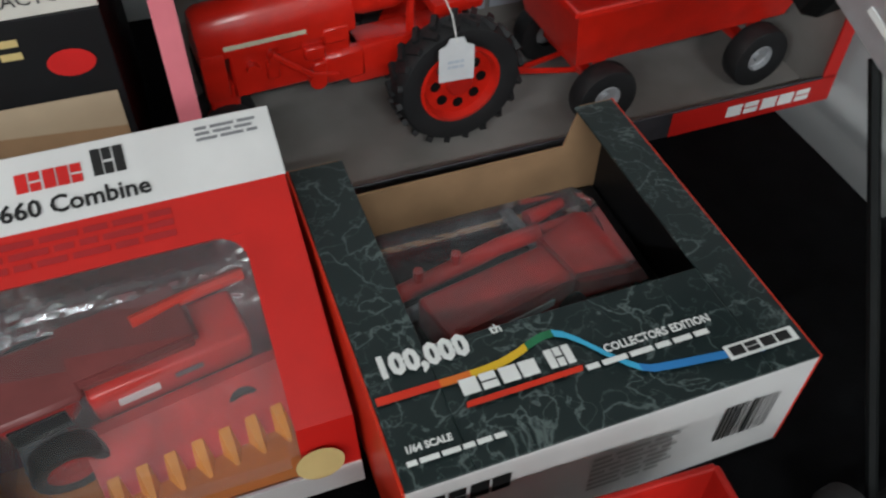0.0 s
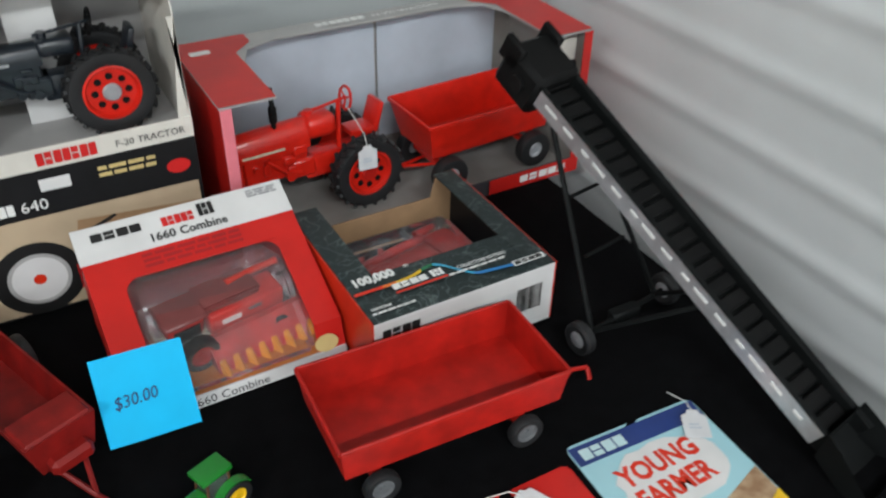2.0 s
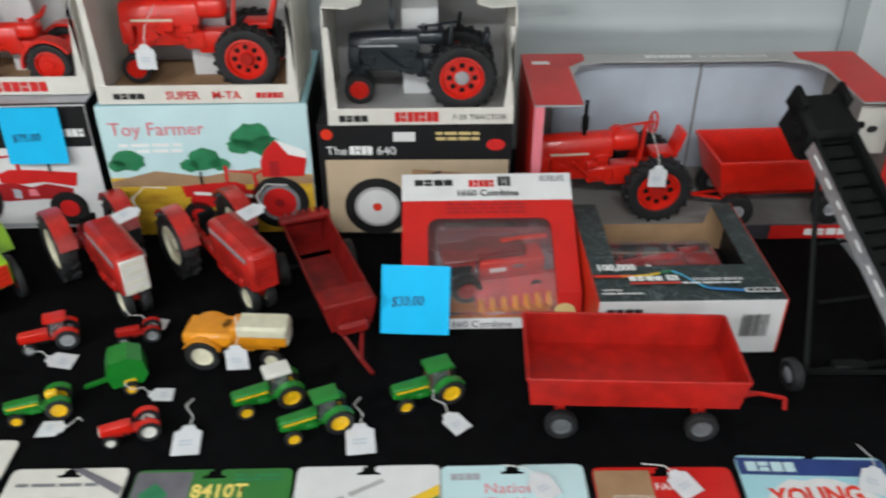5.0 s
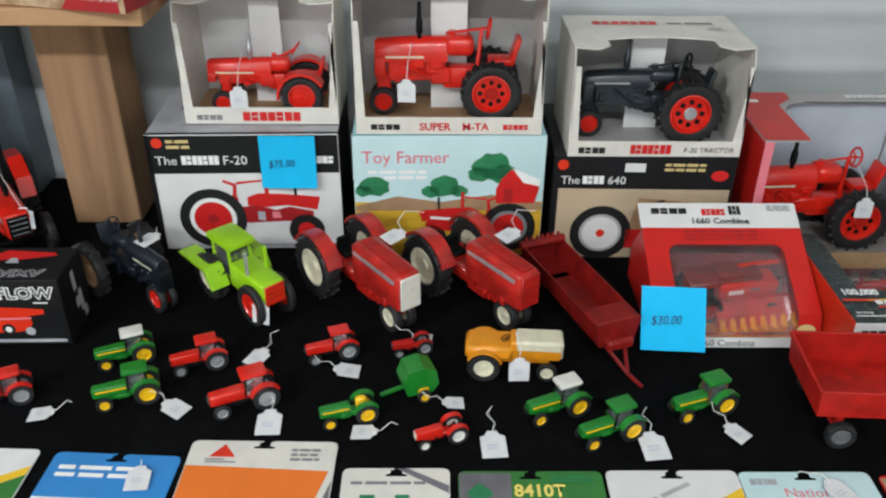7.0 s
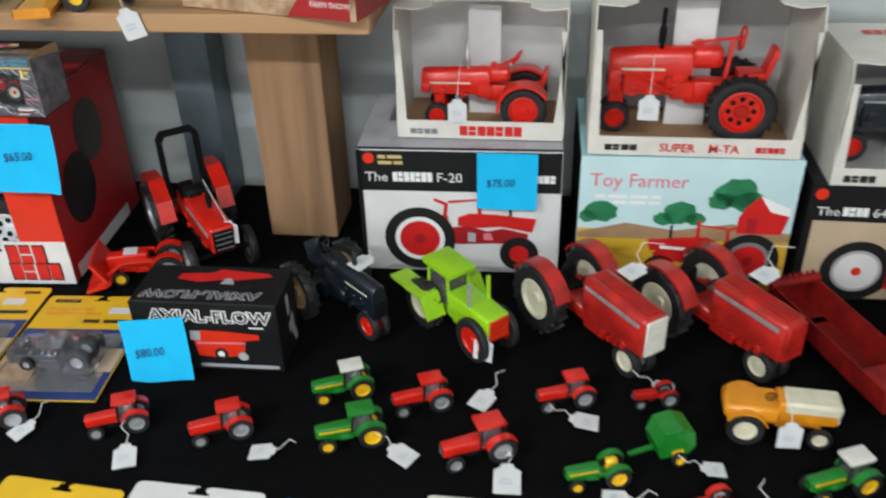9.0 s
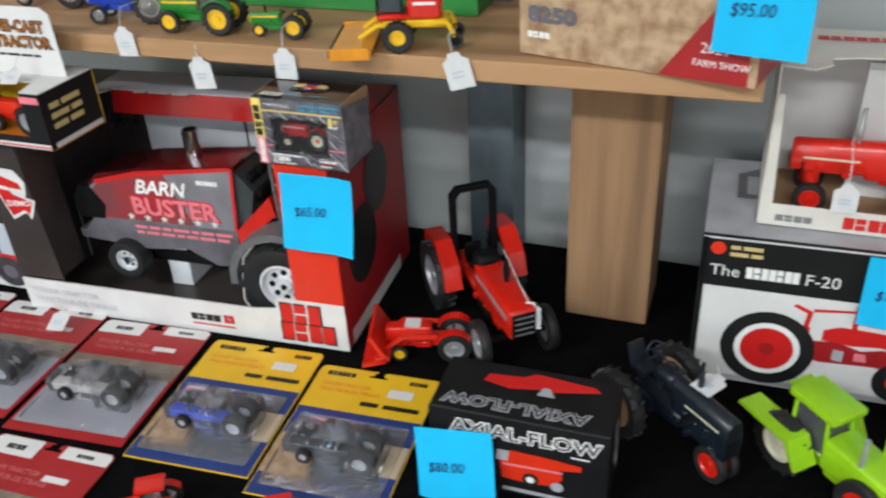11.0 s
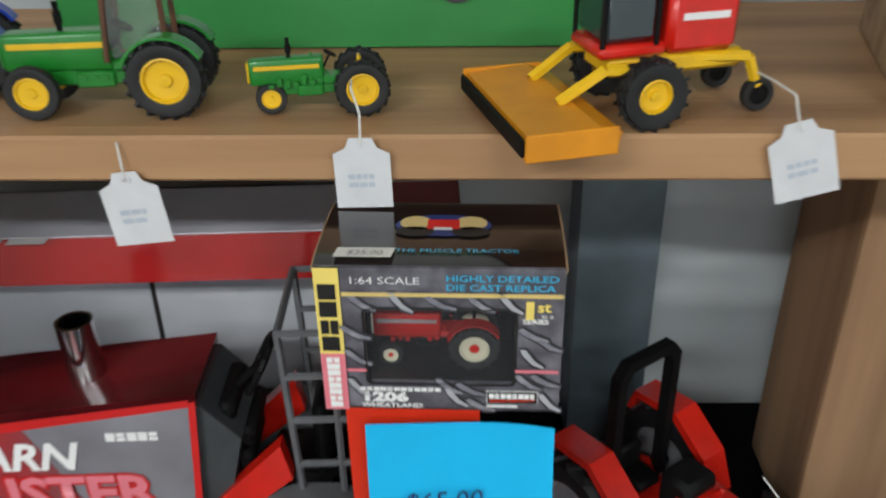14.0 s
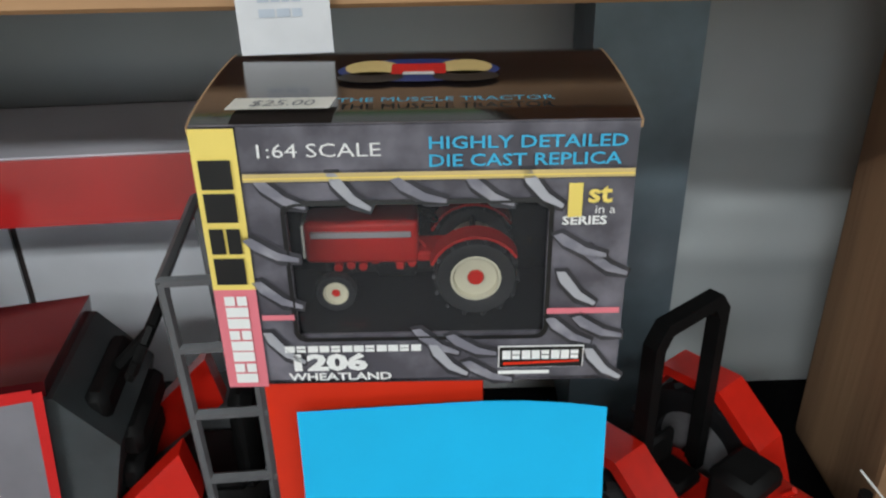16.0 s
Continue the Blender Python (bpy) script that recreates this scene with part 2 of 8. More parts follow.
M["chrome"] = material("chrome", (0.75, 0.75, 0.76), 0.12, metal=1.0, var=0.04)
M["black_plastic"] = material("black_plastic", (0.006, 0.006, 0.006), 0.62, var=0.2, scale=80, spec=0.14)
M["black_steel"] = material("black_enamel", (0.006, 0.007, 0.007), 0.6, var=0.3, scale=50, spec=0.14)
M["brown_seat"] = material("brown_seat", (0.12, 0.045, 0.02), 0.55, var=0.2)
M["blister"] = clear_plastic("clear_blister", (0.96, 0.96, 0.98), 0.09, 0.5, 0.05)
M["dim_field"] = material("dim_field_print", (0.17, 0.13, 0.10), 0.42, scale=50, second=(0.26, 0.20, 0.15), mix=(0.4, 0.7))
M["tan_shell"] = material("dull_pink_plastic", (0.20, 0.05, 0.048), 0.4, var=0.12, scale=60)
M["lavender_haze"] = material("lavender_grey_haze", (0.30, 0.295, 0.335), 0.4, var=0.15, scale=14)
M["cab_tint"] = material("smoked_cab_glass", (0.03, 0.045, 0.05), 0.08, var=0.1, scale=40, coat=0.6)
M["gloss_maroon"] = material("glossy_maroon_paint", (0.10, 0.010, 0.012), 0.16, var=0.3, scale=20, coat=0.6)
M["gloss_red_card"] = material("glossy_red_card", (0.42, 0.012, 0.012), 0.18, var=0.12, scale=12, coat=0.5)
M["deep_red_paint"] = material("deep_worn_red_paint", (0.24, 0.008, 0.006), 0.5, var=0.35, scale=40, bump=0.12, spec=0.3)
M["bright_green_print"] = material("bright_green_print", (0.035, 0.26, 0.06), 0.4, var=0.15, scale=10)
M["panel_grey"] = material("panel_grey_print", (0.24, 0.235, 0.26), 0.32, var=0.25, scale=16)
M["console_grey"] = material("console_dark_grey", (0.045, 0.055, 0.058), 0.35, var=0.3, scale=40, coat=0.2)
M["lavender_card"] = material("lavender_grey_card", (0.58, 0.57, 0.62), 0.4, var=0.1, scale=12)
M["window_film"] = clear_plastic("clear_window", (0.93, 0.93, 0.93), 0.06, 1.0, 0.03)


# ---- building helpers ----
def bm_new():
    return bmesh.new()


def add_box(bm, x0, x1, y0, y1, z0, z1, bevel=0.0, m=None, seg=1):
    r = bmesh.ops.create_cube(bm, size=1.0)
    vs = r["verts"]
    for v in vs:
        v.co = Vector(((x0 + x1) / 2 + v.co.x * (x1 - x0), (y0 + y1) / 2 + v.co.y * (y1 - y0), (z0 + z1) / 2 + v.co.z * (z1 - z0)))
    if m is not None:
        bmesh.ops.transform(bm, matrix=m, verts=vs)
    if bevel:
        es = list({e for v in vs for e in v.link_edges})
        bmesh.ops.bevel(bm, geom=es, offset=bevel, segments=seg, affect="EDGES", profile=0.6)
    return vs


def add_prism(bm, outline, axis, a, b, m=None):
    """A solid between a and b along axis with the given outline in the other two axes."""
    def at(p, t):
        if axis == "x":
            return (t, p[0], p[1])
        if axis == "y":
            return (p[0], t, p[1])
        return (p[0], p[1], t)
    va = [bm.verts.new(at(p, a)) for p in outline]
    vb = [bm.verts.new(at(p, b)) for p in outline]
    n = len(outline)
    fs = [bm.faces.new(va), bm.faces.new(vb[::-1])]
    fs += [bm.faces.new((va[i], vb[i], vb[(i + 1) % n], va[(i + 1) % n])) for i in range(n)]
    bmesh.ops.recalc_face_normals(bm, faces=fs)
    if m is not None:
        bmesh.ops.transform(bm, matrix=m, verts=va + vb)
    return va + vb


def add_cyl(bm, r, p0, p1, seg=14, r2=None):
    p0, p1 = Vector(p0), Vector(p1)
    d = p1 - p0
    m = Matrix.Translation((p0 + p1) / 2) @ d.to_track_quat("Z", "Y").to_matrix().to_4x4()
    bmesh.ops.create_cone(bm, cap_ends=True, segments=seg, radius1=r, radius2=r if r2 is None else r2, depth=d.length, matrix=m)


def add_tube(bm, pts, r, seg=6):
    for p, q in zip(pts, pts[1:]):
        add_cyl(bm, r, p, q, seg)


def add_lathe(bm, profile, centre, axis="y", seg=24):
    """Turns a closed profile of (radius, along) round an axis through centre."""
    rings = []
    cx, cy, cz = centre
    for k in range(seg):
        a = 2 * math.pi * k / seg
        ring = []
        for r, t in profile:
            if axis == "y":
                ring.append(bm.verts.new((cx + r * math.cos(a), cy + t, cz + r * math.sin(a))))
            else:
                ring.append(bm.verts.new((cx + r * math.cos(a), cy + r * math.sin(a), cz + t)))
        rings.append(ring)
    fs = []
    n = len(profile)
    for k in range(seg):
        p, q = rings[k], rings[(k + 1) % seg]
        for i in range(n):
            fs.append(bm.faces.new((p[i], p[(i + 1) % n], q[(i + 1) % n], q[i])))
    bmesh.ops.recalc_face_normals(bm, faces=fs)


def add_quad(bm, *pts):
    return bm.faces.new([bm.verts.new(p) for p in pts])


def finish(name, bm, mat, smooth=False):
    me = bpy.data.meshes.new(name)
    bm.to_mesh(me)
    bm.free()
    me.materials.append(M[mat] if isinstance(mat, str) else mat)
    if smooth:
        me.shade_smooth()
        me.set_sharp_from_angle(angle=radians(38))
    return me


def part(name, bm, mat, parent, label="", smooth=True):
    ob = new(name, finish(name, bm, mat, smooth))
    ob.parent = parent
    if label:
        tagged(ob, label)
    if mat in ("blister", "window_film"):
        ob.visible_shadow = False
    return ob


def thing(name, m, label, category, group="", kind=""):
    ob = new(name)
    ob.empty_display_size = 0.02
    ob.matrix_world = m
    return tagged(ob, label, category, group, kind)


def solid(name, bm, mat, label, category, kind="", m=None, smooth=False):
    ob = new(name, finish(name, bm, mat, smooth))
    if m is not None:
        ob.matrix_world = m
    return tagged(ob, label, category, "", kind)


FACES = {  # printed faces: right and up of the face, in the thing's own axes
    "front": (Vector((1, 0, 0)), Vector((0, 0, 1)), Vector((0, -1, 0))),
    "top": (Vector((1, 0, 0)), Vector((0, 1, 0)), Vector((0, 0, 1))),
    "right": (Vector((0, 1, 0)), Vector((0, 0, 1)), Vector((1, 0, 0))),
    "left": (Vector((0, -1, 0)), Vector((0, 0, 1)), Vector((-1, 0, 0))),
}


def on_face(face, origin, lift=0.0006):
    """A matrix that lays x, y of a print on a face, from a corner of it."""
    r, u, n = FACES[face]
    m = Matrix.Identity(4)
    for i in range(3):
        m[i][0], m[i][1], m[i][2] = r[i], u[i], n[i]
        m[i][3] = origin[i] + n[i] * lift
    return m


def print_shape(parent, m, outline, mat, name="print", layer=0, label=""):
    bm = bm_new()
    z = layer * 0.0003
    bm.faces.new([bm.verts.new((x, y, z)) for x, y in outline])
    bmesh.ops.transform(bm, matrix=m, verts=bm.verts)
    return part(name, bm, mat, parent, label, False)


def print_rect(parent, m, x0, y0, x1, y1, mat, layer=0, name="print", label=""):
    return print_shape(parent, m, [(x0, y0), (x1, y0), (x1, y1), (x0, y1)], mat, name, layer, label)


def ring_pts(cx, cy, r, n=20, ry=None):
    return [(cx + r * math.cos(2 * math.pi * k / n), cy + (ry or r) * math.sin(2 * math.pi * k / n)) for k in range(n)]


def print_bars(parent, m, x0, y0, x1, y1, mat, lines=3, layer=1, words=5, seed=1, name="small_print"):
    """Writing too small to read: lines of word-long bars."""
    rng = random.Random(seed)
    bm = bm_new()
    h = (y1 - y0) / lines
    for k in range(lines):
        yb = y1 - (k + 0.78) * h
        x = x0
        w = (x1 - x0) / words
        while x < x1 - w * 0.3:
            e = min(x1, x + w * rng.uniform(0.5, 1.3))
            z = layer * 0.0003
            add_quad(bm, (x, yb, z), (e, yb, z), (e, yb + 0.56 * h, z), (x, yb + 0.56 * h, z))
            x = e + w * 0.16
    bmesh.ops.transform(bm, matrix=m, verts=bm.verts)
    return part(name, bm, mat, parent, "", False)


def print_logo(parent, m, x0, y0, x1, y1, mat, n=4, layer=1, name="logo"):
    """A maker's mark as plain blocks, one for each letter's place."""
    bm = bm_new()
    w = (x1 - x0) / n
    hgt = y1 - y0
    z = layer * 0.0003
    for k in range(n):      # solid blocks of uneven width, a thin slit in some
        a, b = x0 + k * w, x0 + (k + (0.86, 0.80, 0.88)[k % 3]) * w
        cut = hgt * (0.0, 0.44, 0.0)[k % 3]
        if cut:
            add_quad(bm, (a, y0, z), (b, y0, z), (b, y0 + cut, z), (a, y0 + cut, z))
            add_quad(bm, (a, y0 + cut + hgt * 0.10, z), (b, y0 + cut + hgt * 0.10, z), (b, y1, z), (a, y1, z))
        else:
            add_quad(bm, (a, y0, z), (b, y0, z), (b, y1, z), (a, y1, z))
    bmesh.ops.transform(bm, matrix=m, verts=bm.verts)
    return part(name, bm, mat, parent, "", False)


def print_text(parent, m, words, x, y, size, mat, layer=1, wide=1.0, align="LEFT", name="lettering", turn=0.0, thick=0.0, shear=0.0):
    c = bpy.data.curves.new("lettering", "FONT")
    c.body, c.size, c.align_x, c.offset, c.shear = words, size, align, thick, shear
    c.resolution_u = 2
    tmp = bpy.data.objects.new("lettering", c)
    scene.collection.objects.link(tmp)
    bpy.context.view_layer.update()
    me = bpy.data.meshes.new_from_object(tmp.evaluated_get(bpy.context.evaluated_depsgraph_get()))
    bpy.data.objects.remove(tmp)
    bpy.data.curves.remove(c)
    me.transform(m @ pose(x, y, layer * 0.0003, 0, 0, turn) @ Matrix.Diagonal((wide, 1, 1, 1)))
    me.materials.clear()
    me.materials.append(M[mat])
    ob = new(name, me)
    ob.parent = parent
    return ob


# ---- the structure ----
def ribbed_sheet(name, length, height, mat, label, m, pitch=0.092, z0=0.0, depth=0.004):
    """Steel siding with ribs along its length: profile up, swept along x."""
    bm = bm_new()
    prof = []
    n = int(height / pitch) * 12
    for k in range(n + 1):
        u = k / 12 % 1
        prof.append((-depth * (0.5 - 0.5 * math.cos(2 * math.pi * min(1, u / 0.45))), z0 + pitch * k / 12))
    prev = None
    for y, z in prof:
        cur = (bm.verts.new((0, y, z)), bm.verts.new((length, y, z)))
        if prev:
            bm.faces.new((prev[0], prev[1], cur[1], cur[0]))
        prev = cur
    top, bot = prof[-1][1], prof[0][1]
    a = [bm.verts.new(p) for p in ((0, 0.02, bot), (length, 0.02, bot), (length, 0.02, top), (0, 0.02, top))]
    bm.faces.new(a[::-1])
    return solid(name, bm, mat, label, "wall", "structure", m, True)


ribbed_sheet("wall_north", 4.4, 2.75, "steel_wall", "pale grey ribbed steel siding behind the display", pose(-3.2, 1.53, -0.75))
ribbed_sheet("wall_east", 4.1, 2.75, "lit_white_steel", "white ribbed steel siding beside the display", pose(1.205, 1.53, -0.75, 0, 0, -90))


def plain_wall(name, x0, x1, y0, y1, z0, z1, mat="room_wall", label="unseen painted wall added to close the room", holes=()):
    bm = bm_new()
    if holes:
        xs = [(x0, holes[0][0])] + [(a[1], b[0]) for a, b in zip(holes, holes[1:])] + [(holes[-1][1], x1)]
        for a, b in xs:
            add_box(bm, a, b, y0, y1, z0, z1)
        for a, b, c, d in holes:
            add_box(bm, a, b, y0, y1, z0, c)
            add_box(bm, a, b, y0, y1, d, z1)
    else:
        add_box(bm, x0, x1, y0, y1, z0, z1)
    return solid(name, bm, mat, label, "wall", "structure")


# unseen walls and ceiling, added to enclose the room and bounce light back
plain_wall("wall_south", -3.2, 1.3, -2.55, -2.45, -0.75, 2.0, holes=[(-2.5, -0.5, 0.35, 1.75), (0.3, 1.15, 0.35, 1.75)])
plain_wall("wall_west", -3.3, -3.2, -2.55, 1.6, -0.75, 2.0)
plain_wall("ceiling", -3.3, 1.3, -2.55, 1.6, 2.0, 2.1, label="unseen pale ceiling added to bounce light")
plain_wall("floor", -3.3, 1.3, -2.55, 1.6, -0.85, -0.75, mat="room_floor", label="grey concrete shop floor")

# the table under its black cloth
bm = bm_new()
nx, ny = 90, 40
X0, X1, Y0, Y1 = -2.2, 1.056, 0.42, 1.515
grid = [[bm.verts.new((X0 + (X1 - X0) * i / nx, Y0 + (Y1 - Y0) * j / ny,
                       -0.0012 + 0.0012 * noise.noise(Vector((i * 0.31, j * 0.27, 0))) - 0.0002)) for i in range(nx + 1)] for j in range(ny + 1)]
for j in range(ny):
    for i in range(nx):
        bm.faces.new((grid[j][i], grid[j][i + 1], grid[j + 1][i + 1], grid[j + 1][i]))
hem = [bm.verts.new((v.co.x, Y0 - 0.01 - 0.02 * abs(math.sin(i * 0.9)), -0.62)) for i, v in enumerate(grid[0])]
for i in range(nx):
    bm.faces.new((hem[i], hem[i + 1], grid[0][i + 1], grid[0][i]))
fall = [bm.verts.new((X1 + 0.004 + 0.006 * abs(math.sin(j * 0.8)), row[nx].co.y, -0.62)) for j, row in enumerate(grid)]
for j in range(ny):
    bm.faces.new((grid[j][nx], fall[j], fall[j + 1], grid[j + 1][nx]))
solid("tablecloth", bm, "cloth", "plain black cloth spread over the display table", "tablecloth", smooth=True)
table = thing("display_table", pose(0, 0, 0), "plain wooden display table under a black cloth", "table")
bm = bm_new(); add_box(bm, X0 + 0.01, X1 - 0.005, Y0 + 0.01, Y1 - 0.003, -0.035, -0.004); part("tabletop", bm, "pine", table, smooth=False)
for x in (X0 + 0.1, X1 - 0.1):
    for y in (Y0 + 0.1, Y1 - 0.1):
        bm = bm_new(); add_box(bm, x - 0.03, x + 0.03, y - 0.03, y + 0.03, -0.75, -0.035, 0.004); part("leg", bm, "pine", table, smooth=False)

# shelf on two timber posts
shelf = thing("wall_shelf", pose(0, 0, 0), "pine board shelf on timber posts above the table", "shelf")
bm = bm_new(); add_box(bm, -2.3, -0.153, 1.252, 1.505, 0.336, 0.358, 0.0015); part("board", bm, "pine", shelf, smooth=False)
bm = bm_new(); add_box(bm, -0.345, -0.245, 1.358, 1.458, 0, 0.336, 0.004, seg=2); part("post", bm, "post", shelf, "rough brown timber post", smooth=False)
bm = bm_new(); add_box(bm, -1.50, -1.40, 1.358, 1.458, 0, 0.336, 0.004, seg=2); part("post", bm, "post", shelf, "rough brown timber post", smooth=False)
bm = bm_new()
add_prism(bm, [(-0.5, 1.46), (-0.44, 1.46), (-0.44, 1.522), (-0.445, 1.522), (-0.445, 1.465), (-0.495, 1.465), (-0.495, 1.522), (-0.5, 1.522)], "z", 0, 1.9)
solid("steel_stud", bm, "galv", "galvanised steel wall stud against the siding", "stud", "structure")
bm = bm_new()
add_prism(bm, [(1.135, 1.46), (1.195, 1.46), (1.195, 1.522), (1.19, 1.522), (1.19, 1.465), (1.14, 1.465), (1.14, 1.522), (1.135, 1.522)], "z", 0, 1.9)
solid("steel_stud", bm, "steel_wall", "white steel corner stud against the siding", "stud", "structure")


# ---- small helpers for the toys ----
def price_tag(m, string=(), label="white paper price tag on a cotton string", w=0.0235, h=0.031, hung=True):
    """A strung tag; x across, y up from its lower edge, facing z. string: points in the tag's own axes."""
    t = thing("price_tag", m, label, "price tag", "price tags")
    bm = bm_new()
    add_prism(bm, [(-w / 2, 0), (w / 2, 0), (w / 2, h * 0.78), (w * 0.28, h * 0.86), (w * 0.2, h), (-w * 0.2, h), (-w * 0.28, h * 0.86), (-w / 2, h * 0.78)], "z", 0, 0.0004)
    part("paper", bm, "tag", t, smooth=False)
    bm = bm_new()
    add_lathe(bm, [(0.0012, 0.0004), (0.0026, 0.0004), (0.0026, 0.0009), (0.0012, 0.0009)], (0, h * 0.9, 0), "z", 12)
    part("eyelet", bm, "tag", t)
    print_bars(t, Matrix.Translation((0, 0, 0.0005)), -w * 0.26, h * 0.28, w * 0.2, h * 0.52, "blue_grey_print", 2, 1, 3, seed=int(abs(m.translation.x) * 1000), name="handwriting")
    if string:
        bm = bm_new()
        add_tube(bm, [(0, h * 0.9, 0.0012)] + list(string), 0.00055, 5)
        part("string", bm, "string", t)
    return t


def sticky_note(m, words, label, lift=0.006, size=0.0762, scribble=0.0155, line=-0.046, curl=0.0):
    """A square note, stuck along its top edge, its foot curling off; x across, y up, facing z."""
    t = thing("sticky_note", m, label, "sticky note", "sticky notes")
    bm = bm_new()
    n = 8
    def z_at(i, j):
        u, v = i / n, 1 - j / n
        return 0.0006 + lift * v * v * (0.7 + 0.3 * u) + 0.0012 * math.sin(5 * u) * v + curl * max(0, u - 0.55) ** 2 * 4
    front = [[bm.verts.new((-size / 2 + size * i / n, -size + size * j / n, z_at(i, j))) for i in range(n + 1)] for j in range(n + 1)]
    back = [[bm.verts.new((v.co.x, v.co.y, v.co.z - 0.0003)) for v in row] for row in front]
    for j in range(n):
        for i in range(n):
            bm.faces.new((front[j][i], front[j][i + 1], front[j + 1][i + 1], front[j + 1][i]))
            bm.faces.new((back[j][i], back[j + 1][i], back[j + 1][i + 1], back[j][i + 1]))
    part("paper", bm, "note", t)
    print_text(t, Matrix.Translation((0, 0, 0.0020 + lift * 0.36)), words, -0.027, line, scribble, "ink", 0, 0.85, name="handwriting", turn=3, shear=0.2)
    return t


def rot_x(a):
    return pose(0, 0, 0, a)


def carton(name, m, w, d, h, mats, label, category="box", group=""):
    """A closed printed carton: origin at the middle of the front's foot. mats: front, top, right, left."""
    t = thing(name, m, label, category, group)
    c = 0.0014
    bm = bm_new(); add_box(bm, -w / 2 + c, w / 2 - c, c, d, 0.0, h - c); part("body", bm, mats.get("body", mats["right"]), t, smooth=False)
    for face, mat in mats.items():
        if face == "body":
            continue
        bm = bm_new()
        if face == "front":
            add_box(bm, -w / 2, w / 2, 0, c, 0.0005, h, 0.0004)
        elif face == "top":
            add_box(bm, -w / 2 + 0.0004, w / 2 - 0.0004, c, d, h - c, h, 0.0004)
        elif face == "right":
            add_box(bm, w / 2 - c, w / 2, c, d, 0.0005, h - c, 0.0004)
        else:
            add_box(bm, -w / 2, -w / 2 + c, c, d, 0.0005, h - c, 0.0004)
        part(face + "_panel", bm, mat, t, smooth=False)
    return t


def wheel(parent, x, y, z, r, wdt, hub, side, lugs=0, name="wheel", hubr=0.6, disc=True, holes=0, cap=None):
    """A tyre with its rim as a child; its axle along y, its outer face to side."""
    bm = bm_new()
    a = wdt / 2
    add_lathe(bm, [(r * hubr, -a * 0.8), (r * 0.80, -a), (r * 0.93, -a * 0.94), (r * 0.975, -a * 0.6), (r * 0.975, a * 0.6), (r * 0.93, a * 0.94), (r * 0.80, a), (r * hubr, a * 0.8)], (x, y, z), "y", 28 if r > 0.02 else 20)
    for k in range(lugs):
        for s in (-1, 1):
            q = Matrix.Translation((x, y, z)) @ Matrix.Rotation(2 * math.pi * (k + (0.5 if s > 0 else 0)) / lugs, 4, "Y") @ pose(0, s * a * 0.46, r * 0.98, 0, 0, s * 32)
            add_box(bm, -r * 0.045, r * 0.045, -a * 0.52, a * 0.52, -r * 0.03, r * 0.05, m=q)
    ty = part(name, bm, "rubber", parent)
    bm = bm_new()
    e = side * a
    add_lathe(bm, [(r * hubr * 1.02, e * 0.80), (r * hubr * 0.92, e * 0.84), (r * hubr * 0.84, e * 0.42), (r * hubr * 0.32, e * 0.36), (r * hubr * 0.28, e * 0.66), (0.0002, e * 0.68), (0.0002, -e * 0.3), (r * hubr * 1.02, -e * 0.3)], (x, y, z), "y", 24 if r > 0.02 else 16)
    rim = part("rim", bm, hub, ty)
    if cap:
        bm = bm_new()
        add_cyl(bm, r * hubr * 0.34, (x, y + e * 0.60, z), (x, y + e * 0.80, z), 14, r * hubr * 0.28)
        part("hub_cap", bm, cap, ty)
    if holes:
        bm = bm_new()
        for k in range(holes):
            an = 2 * math.pi * k / holes
            cx, cz = x + math.cos(an) * r * hubr * 0.58, z + math.sin(an) * r * hubr * 0.58
            add_cyl(bm, r * hubr * 0.13, (cx, y + e * 0.30, cz), (cx, y + e * 0.45, cz), 10)
        add_cyl(bm, r * hubr * 0.12, (x, y + e * 0.6, z), (x, y + e * 0.78, z), 10)
        part("bolt_ring", bm, "black_plastic", ty)
    return ty


def arc_strip(bm, cx, cz, r0, r1, a0, a1, y0, y1, n=9):
    out = [(cx + r0 * math.cos(radians(a0 + (a1 - a0) * k / n)), cz + r0 * math.sin(radians(a0 + (a1 - a0) * k / n))) for k in range(n + 1)]
    out += [(cx + r1 * math.cos(radians(a1 + (a0 - a1) * k / n)), cz + r1 * math.sin(radians(a1 + (a0 - a1) * k / n))) for k in range(n + 1)]
    add_prism(bm, out, "y", y0, y1)


def hood_mesh(x0, x1, z0, z1, hw, nose=0.85, drop=0.06, bevel=0.12):
    """A bonnet, slightly narrower and lower towards its nose."""
    bm = bm_new()
    vs = add_box(bm, x0, x1, -hw, hw, z0, z1)
    for v in vs:
        if v.co.x > (x0 + x1) / 2:
            v.co.y *= nose
            if v.co.z > (z0 + z1) / 2:
                v.co.z -= (z1 - z0) * drop
    bmesh.ops.bevel(bm, geom=[e for e in bm.edges], offset=(z1 - z0) * bevel, segments=3, affect="EDGES", profile=0.5)
    return bm


